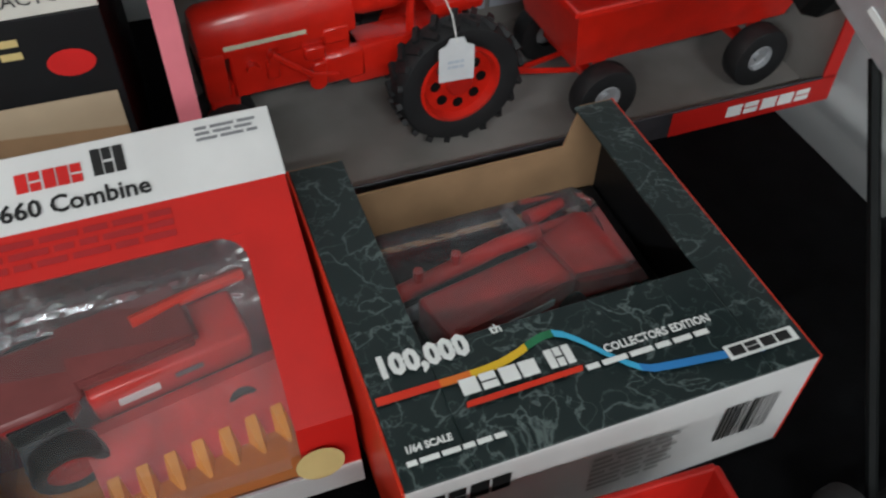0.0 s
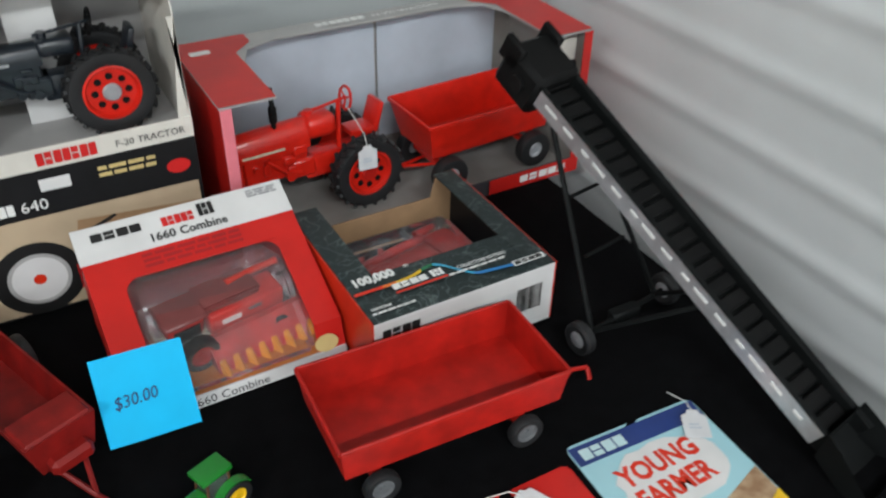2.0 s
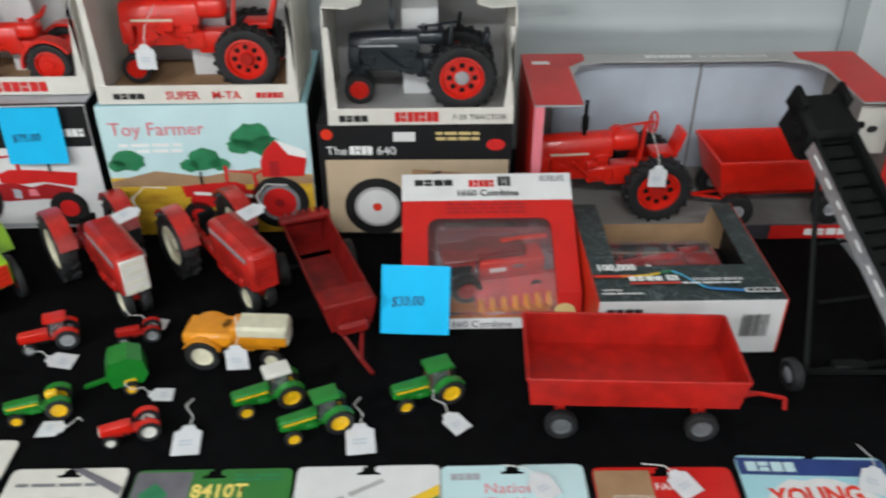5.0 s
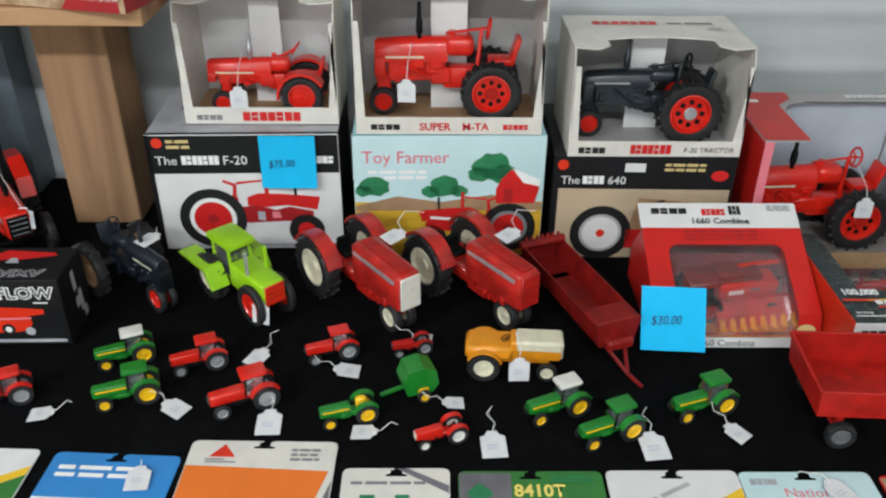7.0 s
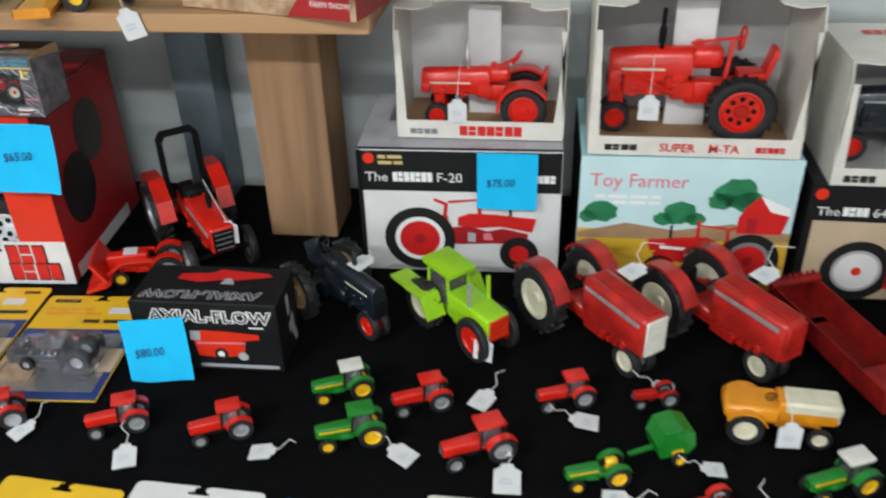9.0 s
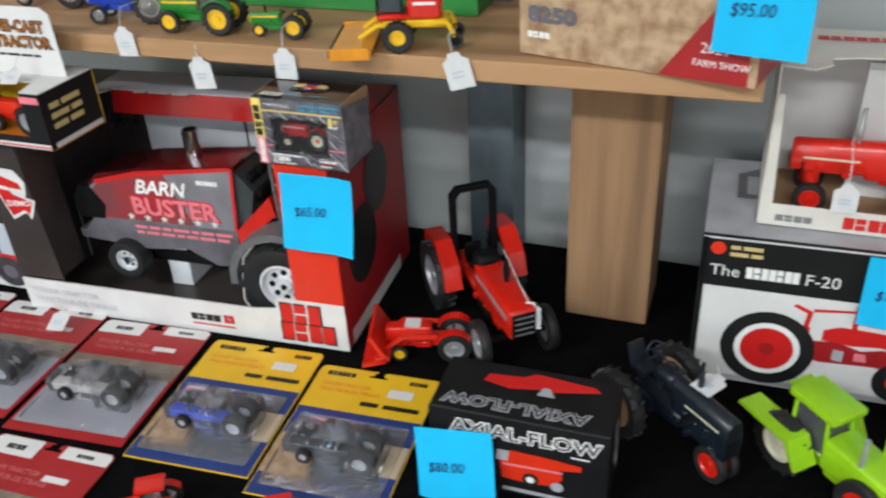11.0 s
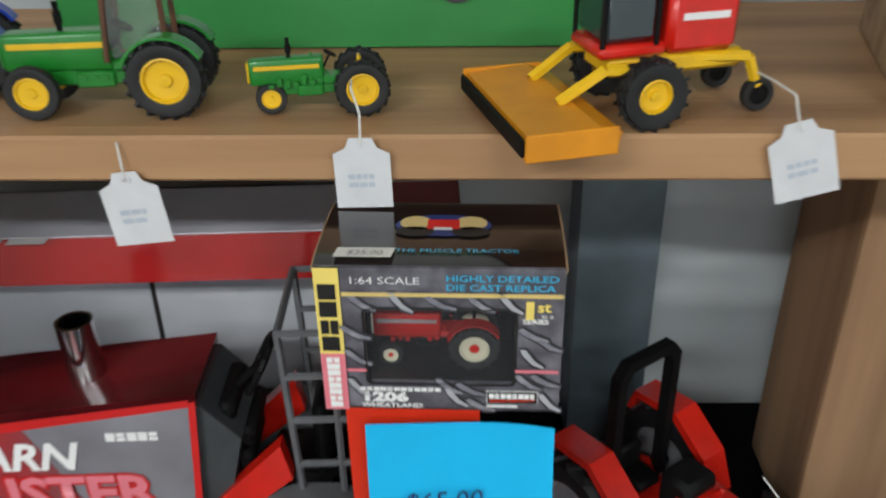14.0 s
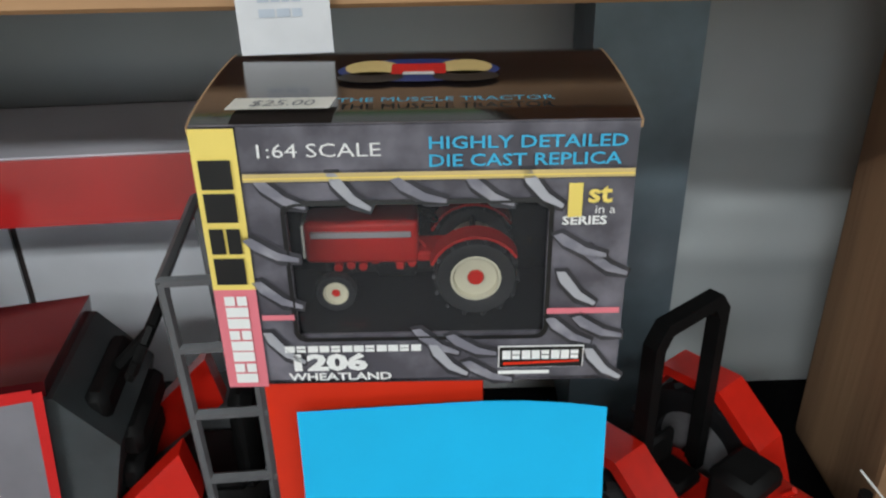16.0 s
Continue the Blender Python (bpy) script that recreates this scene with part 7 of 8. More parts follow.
bm = bm_new(); add_box(bm, w / 2 - 0.062, w / 2, -c, 0.0, 0.05, h, 0.0004); part("front_column", bm, "orange_red_card", t, smooth=False)
# inner face of the red column, its shade put into a darker red
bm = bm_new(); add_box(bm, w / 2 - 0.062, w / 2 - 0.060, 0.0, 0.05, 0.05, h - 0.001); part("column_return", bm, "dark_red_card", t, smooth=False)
bm = bm_new(); add_prism(bm, [(-w / 2, 0.0), (w / 2, 0.0), (w / 2, 0.066), (w / 2 - 0.086, 0.066), (w / 2 - 0.09, 0.05), (w / 2 - 0.12, 0.046), (-w / 2, 0.046)], "y", -c - 0.0008, -0.0004); part("front_lip", bm, "white_card", t, smooth=False)
bm = bm_new(); add_prism(bm, [(-w / 2, 0), (-w / 2 + 0.055, 0), (-w / 2 + 0.06, 0.13), (-w / 2 + 0.08, 0.165), (w / 2 - 0.08, 0.165), (w / 2 - 0.064, 0.13), (w / 2 - 0.062, 0), (w / 2, 0), (w / 2, d), (-w / 2, d)], "z", h - c, h); part("top_panel", bm, "lavender_card", t, smooth=False)
bm = bm_new(); add_prism(bm, [(0.163, h - 0.001), (0.165, h - 0.001), (0.160, h - 0.031), (0.158, h - 0.031)], "x", -w / 2 + 0.08, w / 2 - 0.07); part("top_flap", bm, "gloss_red_card", t, "glossy red folded flap", False)
tp = on_face("top", (-w / 2, 0, h))
print_rect(t, tp, 0.001, 0.001, 0.05, d - 0.002, "dark_brown_card", 1, "top_print")
print_rect(t, tp, w - 0.056, 0.001, w - 0.001, d - 0.002, "dark_red_card", 1, "top_print")
print_bars(t, tp, 0.12, 0.15, 0.2, 0.165, "white_card", 1, 2, 3)
f = on_face("front", (-w / 2, -c - 0.0008, 0))
print_text(t, f, "PULLER TRACTOR", 0.012, 0.026, 0.0125, "blue_grey_print", 1, 1.0)
print_text(t, f, "TRACTEUR DE TIRAGE", 0.012, 0.012, 0.0125, "blue_grey_print", 1, 1.0)
print_logo(t, f, 0.2480, 0.0180, 0.2900, 0.0280, "black_ink", 4, 1); print_logo(t, f, 0.2940, 0.0180, 0.3080, 0.0300, "red_ink", 3, 1)
print_rect(t, f, 0.2480, 0.0110, 0.3080, 0.0135, "red_ink", 1)
for nn, x0, y0, ww, hh in ((3, 0.376, 0.034, 0.052, 0.026), (4, 0.374, 0.008, 0.070, 0.024)):
    print_logo(t, f, x0 - 0.002, y0 - 0.002, x0 + ww + 0.002, y0 + hh + 0.002, "black_ink", nn, 1); print_logo(t, f, x0, y0, x0 + ww, y0 + hh, "red_ink", nn, 2)
fc = on_face("front", (-w / 2, -c, 0), 0.0008)
print_shape(t, fc, [(0.006, 0.196), (0.020, 0.208), (0.044, 0.206), (0.056, 0.190), (0.052, 0.172), (0.030, 0.160), (0.010, 0.176)], "white_card", "picture", 0)
print_shape(t, fc, [(0.012, 0.186), (0.022, 0.182), (0.048, 0.180), (0.046, 0.188), (0.03, 0.194), (0.018, 0.198)], "red_ink", "picture", 1)
print_shape(t, fc, [(0.006, 0.186), (0.030, 0.182), (0.028, 0.176), (0.064, 0.166), (0.050, 0.138), (0.044, 0.148), (0.022, 0.136)], "white_card", "arrow", 2)
print_shape(t, fc, [(0.010, 0.180), (0.031, 0.177), (0.031, 0.173), (0.058, 0.164), (0.048, 0.144), (0.044, 0.152), (0.023, 0.142)], "red_ink", "arrow", 3)
print_text(t, fc, "DEMO", 0.021, 0.156, 0.0105, "white_ink", 4, 1.15, turn=4, thick=0.0003)
rt = on_face("right", (w / 2, 0.001, 0), 0.0008)
print_shape(t, rt, ring_pts(0.07, 0.11, 0.045, 18, 0.05), "black_ink", "picture", 1); print_shape(t, rt, ring_pts(0.13, 0.17, 0.04, 18, 0.045), "dark_brown_card", "picture", 1)
print_rect(t, rt, 0.01, 0.002, 0.19, 0.022, "white_card", 1, "foot_print")
bm = bm_new(); add_box(bm, -0.066, -0.034, 0.085, 0.150, c, 0.060, 0.001); part("card_insert", bm, "pale_backdrop", t, smooth=False)

# the pulling tractor inside
t = thing("pulling_tractor", pose(-0.8135, 1.1985, 0.002, 0, 0, 3.5), "red pulling tractor with a roll cage and chrome stack", "toy tractor")
Y = 0.094  # the tractor's middle, behind the box front
bm = bm_new()
nose = [(-0.138, 0.150), (-0.116, 0.172), (-0.05, 0.186), (0.086, 0.199), (0.078, 0.112), (-0.120, 0.112)]
hood = add_prism(bm, nose, "y", Y - 0.036, Y + 0.036)
bmesh.ops.bevel(bm, geom=[e for e in bm.edges if abs((e.verts[0].co - e.verts[1].co).y) < 1e-6], offset=0.006, segments=2, affect="EDGES")
part("hood", bm, "gloss_maroon", t)
fm = Matrix(((1, 0, 0, -0.10), (0, 0, -1, Y - 0.037), (0, 1, 0, 0.112), (0, 0, 0, 1)))
print_shape(t, fm, [(-0.018, 0.001), (0.176, 0.001), (0.184, 0.086), (0.05, 0.070), (-0.012, 0.054), (-0.03, 0.04)], "panel_grey", "side_panel", 0)
print_shape(t, fm, [(-0.017, 0.002), (0.12, 0.002), (0.09, 0.072), (0.05, 0.066), (-0.012, 0.050), (-0.026, 0.036)], "fade_red", "side_panel", 1)
print_shape(t, fm, [(-0.012, 0.050), (0.05, 0.066), (0.184, 0.084), (0.1845, 0.089), (0.05, 0.073), (-0.014, 0.056)], "red_ink", "side_trim", 2)
print_shape(t, fm, [(0.176, 0.001), (0.180, 0.001), (0.188, 0.088), (0.184, 0.087)], "red_ink", "side_trim", 2)
print_text(t, fm, "BARN", 0.044, 0.043, 0.027, "white_ink", 3, 1.0, shear=0.3, thick=0.0008)
print_text(t, fm, "BUSTER", 0.034, 0.013, 0.034, "pink_ink", 4, 1.04, thick=0.0010)
print_text(t, fm, "BUSTER", 0.034, 0.013, 0.034, "red_ink", 3, 1.04, thick=0.0024)
for k in range(6):
    cx = 0.030 + k * 0.024
    print_shape(t, fm, [(cx + (0.006 if q % 2 == 0 else 0.0026) * math.sin(q * math.pi / 5), 0.008 + (0.006 if q % 2 == 0 else 0.0026) * math.cos(q * math.pi / 5)) for q in range(10)][::-1], "cream_card", "star", 5)
print_logo(t, fm, 0.135, 0.062, 0.165, 0.068, "white_ink", 5, 3)
bm = bm_new(); add_prism(bm, [(-0.150, 0.112), (-0.152, 0.140), (-0.140, 0.158), (-0.122, 0.156), (-0.106, 0.132), (-0.112, 0.112)], "y", Y - 0.038, Y + 0.038); part("nose_cone", bm, "black_plastic", t)
bm = bm_new(); add_prism(bm, [(-0.160, 0.090), (0.074, 0.088), (0.080, 0.060), (0.04, 0.056), (0.0, 0.076), (-0.06, 0.070), (-0.160, 0.078)], "y", Y - 0.034, Y + 0.034); part("chassis_panel", bm, "grey_print", t, smooth=False)
bm = bm_new(); add_prism(bm, [(-0.150, 0.090), (0.076, 0.088), (0.078, 0.112), (-0.130, 0.112)], "y", Y - 0.035, Y + 0.035); part("sponsor_panel", bm, "grey_print", t, smooth=False)
print_bars(t, Matrix(((1, 0, 0, -0.10), (0, 0, -1, Y - 0.0356), (0, 1, 0, 0.092), (0, 0, 0, 1))), 0.03, 0.0, 0.17, 0.016, "pink_ink", 2, 1, 7, seed=9)
bm = bm_new()
add_lathe(bm, [(0.0085, 0.0), (0.0105, 0.0), (0.0105, 0.040), (0.0085, 0.040)], (0.016, Y, 0.190), "z", 18); part("exhaust", bm, "chrome", t)
bm = bm_new(); add_prism(bm, [(0.082, 0.192), (0.088, 0.192), (0.108, 0.168), (0.096, 0.120), (0.078, 0.112)], "y", Y - 0.032, Y + 0.028); dash = part("dashboard", bm, "console_grey", t, smooth=False)
for zz, xx in ((0.180, 0.094), (0.162, 0.1035), (0.144, 0.1005)):
    bm = bm_new(); add_box(bm, xx, xx + 0.010, Y - 0.024, Y + 0.020, zz - 0.008, zz + 0.006, 0.003); part("gauge", bm, "black_plastic", dash)
bm = bm_new()
q = Matrix.Translation((0.118, Y - 0.004, 0.200)) @ Matrix.Rotation(radians(-62), 4, "Y")
ringp = [q @ Vector((0.018 * math.cos(2 * math.pi * k / 16), 0.018 * math.sin(2 * math.pi * k / 16), 0)) for k in range(17)]
add_tube(bm, ringp, 0.0022, 6)
for k in (0, 5, 11):
    add_tube(bm, [ringp[k], q @ Vector((0, 0, 0))], 0.0016, 5)
add_tube(bm, [q @ Vector((0, 0, 0)), (0.098, Y, 0.178)], 0.0026, 6); part("steering_wheel", bm, "black_plastic", t)
bm = bm_new(); add_box(bm, 0.118, 0.15, Y - 0.018, Y + 0.018, 0.125, 0.133, 0.003); add_box(bm, 0.146, 0.156, Y - 0.018, Y + 0.018, 0.125, 0.175, 0.004); part("seat", bm, "black_plastic", t)
for s in (-1, 1):
    for x0, x1 in ((0.128, 0.124), (0.152, 0.152), (0.176, 0.172)):
        bm = bm_new(); add_tube(bm, [(x0 + 0.012, Y + s * 0.034, 0.12), (x1 + 0.012, Y + s * 0.034, 0.240)], 0.0022, 6); part("cage_bar", bm, "grey_paint", t)
for zz in (0.150, 0.182, 0.212, 0.240):
    bm = bm_new(); add_tube(bm, [(0.138, Y - 0.034, zz), (0.187, Y - 0.034, zz), (0.187, Y + 0.034, zz), (0.138, Y + 0.034, zz)] if zz < 0.23 else [(0.136, Y - 0.034, zz), (0.184, Y - 0.034, zz), (0.184, Y + 0.034, zz), (0.136, Y + 0.034, zz), (0.136, Y - 0.034, zz)], 0.0022, 6); part("cage_bar", bm, "grey_paint", t)
for s in (-1, 1):
    bm = bm_new(); arc_strip(bm, 0.146, 0.060, 0.062, 0.072, 25, 185, *sorted((Y + s * 0.030, Y + s * 0.066))); part("fender", bm, "grey_paint", t)
    bm = bm_new(); add_prism(bm, [(0.078, 0.112), (0.080, 0.080), (0.098, 0.110), (0.135, 0.140), (0.13, 0.165), (0.10, 0.135)], "y", *sorted((Y + s * 0.026, Y + s * 0.036))); part("fender_stay", bm, "red_paint", t, smooth=False)
    wheel(t, 0.146, Y + s * 0.052, 0.057, 0.057, 0.034, "lit_silver", s, 16, "rear_wheel", hubr=0.55, holes=8)
    wheel(t, -0.089, Y + s * 0.038, 0.056, 0.028, 0.024, "lit_silver", s, 0, "front_wheel", hubr=0.55, cap="chrome", holes=6)
bm = bm_new(); add_tube(bm, [(0.092, Y - 0.06, 0.012), (0.085, Y - 0.06, 0.03), (0.094, Y - 0.06, 0.09), (0.118, Y - 0.058, 0.118)], 0.0016, 6); part("tie", bm, "white_paint", t)
bm = bm_new(); add_cyl(bm, 0.004, (-0.089, Y - 0.03, 0.056), (-0.089, Y + 0.03, 0.056), 8); add_cyl(bm, 0.008, (0.15, Y - 0.05, 0.055), (0.15, Y + 0.05, 0.055), 10); add_box(bm, -0.11, 0.16, Y - 0.012, Y + 0.012, 0.04, 0.056); part("axles", bm, "black_plastic", t)
# lamp cluster in the upper corner
bm = bm_new()
for k in range(3):
    add_box(bm, -0.155 + 0.012 * k, -0.147 + 0.012 * k, 0.168, 0.174, 0.186 + 0.004 * (k % 2), 0.212, 0.002)
add_box(bm, -0.158, -0.118, 0.170, 0.176, 0.196, 0.200)
part("light_bar", bm, "black_plastic", t)
sticky_note(pose(-0.5845, 1.2045, 0.2370, 86, 0, 3), "$65.00", "bright blue sticky price note on the large box", 0.012, 0.086, 0.016, -0.047, 0.008)

# small die-cast box standing on the large box
t = thing("diecast_box", pose(-0.968, 1.166, 0.2495, 0, 0, 0), "small black and white window box with a tall header", "toy box")
w, d, h, c = 0.154, 0.088, 0.068, 0.0015
bm = bm_new(); add_box(bm, -w / 2, w / 2, 0, d, 0, c); part("floor_panel", bm, "amber_film", t, smooth=False)
bm = bm_new(); add_box(bm, -w / 2, w / 2, d - c, d, c, h); part("back_panel", bm, "yellow_card", t, smooth=False)
for s in (-1, 1):
    bm = bm_new(); a, b = sorted((s * w / 2, s * (w / 2 - c))); add_box(bm, a, b, 0, d - c, c, h - c); part("side_panel", bm, "black_card", t, smooth=False)
    bm = bm_new(); a, b = sorted((s * w / 2, s * (w / 2 - 0.026))); add_box(bm, a, b, -c, 0, 0.0, h - 0.001); part("front_strip", bm, "black_card", t, smooth=False)
bm = bm_new(); add_box(bm, -w / 2 + 0.026, w / 2 - 0.026, -c, 0, 0, 0.015); part("front_strip", bm, "black_card", t, smooth=False)
bm = bm_new(); add_prism(bm, [(-w / 2, 0), (-w / 2 + 0.026, 0), (-w / 2 + 0.034, 0.03), (w / 2 - 0.034, 0.03), (w / 2 - 0.026, 0), (w / 2, 0), (w / 2, d), (-w / 2, d)], "z", h - c, h); part("top_panel", bm, "white_card", t, smooth=False)
bm = bm_new(); add_prism(bm, [(-w / 2 + 0.006, h), (w / 2 - 0.006, h), (w / 2 - 0.008, h + 0.070), (w / 2 - 0.018, h + 0.078), (-w / 2 + 0.018, h + 0.078), (-w / 2 + 0.008, h + 0.070)], "y", 0.054, 0.0555); part("header", bm, "white_card", t, smooth=False)
fm = on_face("front", (-w / 2, -c, 0))
print_rect(t, fm, 0.0, 0.002, w, 0.008, "white_card", 1); print_rect(t, fm, 0.0, 0.0035, w, 0.0055, "red_ink", 2)
print_rect(t, fm, 0.0, h - 0.012, 0.026, h - 0.004, "pink_ink", 1); print_rect(t, fm, w - 0.026, h - 0.012, w, h - 0.004, "pink_ink", 1)
fm = on_face("front", (-w / 2, 0.054, h))
print_text(t, fm, "DIE-CAST", 0.062, 0.050, 0.018, "black_ink", 1, 0.95, thick=0.0014); print_text(t, fm, "DIE-CAST", 0.062, 0.050, 0.018, "amber_film", 2, 0.95)
print_text(t, fm, "TRACTOR", 0.060, 0.032, 0.018, "black_ink", 1, 0.95, thick=0.0014); print_text(t, fm, "TRACTOR", 0.060, 0.032, 0.018, "amber_film", 2, 0.95)
print_logo(t, fm, 0.026, 0.060, 0.052, 0.068, "black_ink", 4, 1); print_logo(t, fm, 0.032, 0.018, 0.034, 0.032, "red_ink", 3, 1); print_bars(t, fm, 0.06, 0.020, 0.12, 0.025, "black_ink", 1, 1, 4)
print_rect(t, on_face("right", (w / 2, 0, 0)), 0.005, 0.002, d - 0.004, 0.008, "white_card", 1); print_bars(t, on_face("right", (w / 2, 0, 0)), 0.01, 0.02, 0.06, 0.055, "gold_ink", 3, 1, 2)
tractor("toy_tractor", pose(-0.968, 1.210, 0.2515, 0, 0, 176), 0.092, "orange_red_card", "small orange-red tractor inside a die-cast box", "silver", cab=False, exhaust=False, chassis="red_paint", fender=True)
price_tag(pose(-0.941, 1.178, 0.3205, 30, 0, 12), [(0, 0.036, 0.004)], "white paper tag on the small die-cast box", 0.02, 0.024)

# pale carton with a red four-wheel tractor
w, d, h = 0.200, 0.10, 0.104
t = carton("tractor_carton", pose(-1.136, 1.212, 0, 0, 0, 1), w, d, h, dict(front="blue_grey_print", top="dark_brown_card", right="blue_grey_print", left="blue_grey_print"), "pale blue carton with a red tracked tractor picture", "toy box")
f, tp = on_face("front", (-w / 2, 0, 0)), on_face("top", (-w / 2, 0, h))
print_rect(t, tp, 0.004, d * 0.55, w - 0.004, d - 0.004, "grey_card", 1, "picture"); print_shape(t, tp, [(0.03, 0.03), (0.17, 0.026), (0.16, 0.05), (0.05, 0.056)], "red_ink", "picture", 2)
print_logo(t, f, 0.006, h * 0.86, 0.045, h * 0.93, "red_ink", 5, 1); print_rect(t, f, 0.05, h * 0.84, 0.075, h * 0.93, "white_card", 1, "price_sticker")
print_text(t, f, "620", 0.022, h * 0.52, 0.018, "black_ink", 1, 1.2, thick=0.0004); print_bars(t, f, 0.016, h * 0.25, 0.05, h * 0.42, "grey_ink", 3, 1, 2)
print_shape(t, f, [(0.07, h * 0.42), (0.10, h * 0.55), (0.20, h * 0.52), (0.203, h * 0.36), (0.08, h * 0.32)], "red_ink", "picture", 1)
print_shape(t, f, [(0.098, h * 0.54), (0.102, h * 0.88), (0.14, h * 0.86), (0.145, h * 0.54)], "grey_print", "picture", 2)
for cx, cy, r in ((0.098, 0.26, 0.022), (0.150, 0.27, 0.024), (0.188, 0.34, 0.018)):
    print_shape(t, f, ring_pts(cx, h * cy, r * 1.1, 18, r), "tread_dark", "picture", 3); print_shape(t, f, ring_pts(cx, h * cy, r * 0.5, 14, r * 0.45), "grey_print", "picture", 4)
print_shape(t, f, [(0.108, h * 0.62), (0.112, h * 0.82), (0.134, h * 0.80), (0.136, h * 0.62)], "blue_grey_print", "picture", 4)
print_shape(t, f, [(0.06, h * 0.02), (0.203, h * 0.02), (0.203, h * 0.10), (0.06, h * 0.14)], "white_card", "picture", 1)

# big green tractor and combine behind it
t = tractor("toy_tractor", heading(-1.275, 1.368, 206), 0.325, "green_paint", "large green tractor with a cab, behind the cartons", "yellow_paint", rr=0.18, rf=0.11, lugs=16, stripe="yellow_paint", roof="green_paint", chassis="green_paint", grille="green_paint", hood_h=1.1, wide=0.72)
for s in (-1, 1):
    bm = bm_new(); add_cyl(bm, 0.005, (0.06 + 0.02 * s, 0.02, 0.12), (0.06 + 0.02 * s, 0.02, 0.180), 8); add_cyl(bm, 0.007, (0.06 + 0.02 * s, 0.02, 0.177), (0.06 + 0.02 * s, 0.02, 0.183), 8); part("intake", bm, "black_plastic", t)
price_tag(pose(-1.262, 1.212, 0.075, 82, 0, 8), [(0.002, 0.04, -0.008), (-0.006, 0.075, -0.05)])
t = carton("toy_carton", pose(-1.345, 1.125, 0, 0, 0, 6), 0.135, 0.085, 0.085, dict(front="cream_card", top="stubble_print", right="cream_card", left="cream_card"), "small cream carton with a green picture", "toy box")
print_shape(t, on_face("right", (0.0675, 0, 0)), ring_pts(0.04, 0.03, 0.022), "grey_print", "picture", 1); print_shape(t, on_face("front", (-0.0675, 0, 0)), ring_pts(0.10, 0.04, 0.026), "leaf_print", "picture", 1)


# ---- the boxed small tractor near the end ----
t = thing("diecast_box", pose(-0.592, 1.198, 0.2495, 0, 0, -1), "small dark die-cast tractor box with a yellow corner", "toy box")
w, d, h, c = 0.103, 0.060, 0.0730, 0.0012
KX, KY = w / 0.0995, h / 0.0785   # the print was drawn for a 99.5 x 78.5 mm face
bm = bm_new(); add_box(bm, -w / 2, w / 2, 0.0, d, 0, c); part("floor_panel", bm, "black_card", t, smooth=False)
bm = bm_new(); add_box(bm, -w / 2, w / 2, d - c, d, c, h - c); part("back_panel", bm, "black_card", t, smooth=False)
for s in (-1, 1):
    bm = bm_new(); a, b = sorted((s * w / 2, s * (w / 2 - c))); add_box(bm, a, b, c, d - c, c, h - c); part("side_panel", bm, "storm_print", t, smooth=False)
wx0, wx1, wz0, wz1 = -w / 2 + 0.0200, w / 2 - 0.0200, 0.0165 * KY, 0.0570 * KY
for nm, x0, x1, z0, z1 in (("front_strip", -w / 2, wx0, 0, h), ("front_strip", wx1, w / 2, 0, h), ("front_strip", wx0, wx1, 0, wz0), ("front_strip", wx0, wx1, wz1, h)):
    bm = bm_new(); add_box(bm, x0, x1, 0, c, z0, z1); part(nm, bm, "storm_print", t, smooth=False)
# the top bows a little between its sides
bm = bm_new()
nseg = 14
topz = lambda u: h - 0.0002 + 0.0022 * math.sin(math.pi * u) ** 0.5
out = [(d * k / nseg, topz(k / nseg)) for k in range(nseg + 1)] + [(d * k / nseg, topz(k / nseg) - c) for k in range(nseg, -1, -1)]
add_prism(bm, out, "x", -w / 2, w / 2); part("top_panel", bm, "gloss_dark_card", t)
for s in (-1, 1):
    bm = bm_new(); a, b = sorted((s * w / 2, s * (w / 2 + 0.0006))); add_prism(bm, out[:nseg + 1] + [(d, h - 0.012), (0.0, h - 0.002)], "x", a, b); part("top_edge", bm, "brown_card", t, smooth=False)
f = on_face("front", (-w / 2, 0, 0), 0.0002) @ Matrix.Diagonal((KX, KY, 1, 1))
print_rect(t, f, 0.0105, 0.0665, 0.0995 - 0.0002, 0.0783, "storm_print", 1, "band_print")
def lug_print(x, y, k, turn=0.0):   # one block of the printed tyre tread: a dark shape with a pale edge
    q = f @ pose(x, y, 0.0003 * (1 + k % 3), 0, 0, turn)
    print_shape(t, q, [(-0.0062, 0.0052), (-0.0030, 0.0060), (0.0026, 0.0004), (0.0070, -0.0022), (0.0064, -0.0052), (0.0012, -0.0046), (-0.0040, 0.0002)], "tread_dark", "tread_print", 0)
    print_shape(t, q, [(-0.0056, 0.0046), (-0.0034, 0.0050), (0.0018, -0.0004), (0.0062, -0.0028), (0.0060, -0.0040), (0.0010, -0.0026), (-0.0038, 0.0014)], ("tread_grey", "mid_grey_print", "tread_grey")[k % 3], "tread_print", 2)
spots = [(0.018, 0.0600), (0.034, 0.0605), (0.050, 0.0605), (0.066, 0.0600), (0.078, 0.0605), (0.0150, 0.0440), (0.0150, 0.0300), (0.0150, 0.0130), (0.0875, 0.0440), (0.0935, 0.0390), (0.0870, 0.0310), (0.0930, 0.0185), (0.0860, 0.0170), (0.0560, 0.0080), (0.0620, 0.0130), (0.0530, 0.0140), (0.0950, 0.0060), (0.0660, 0.0040)]
for k, (x, y) in enumerate(spots):
    lug_print(x, y, k, (0, -12, 9)[k % 3])
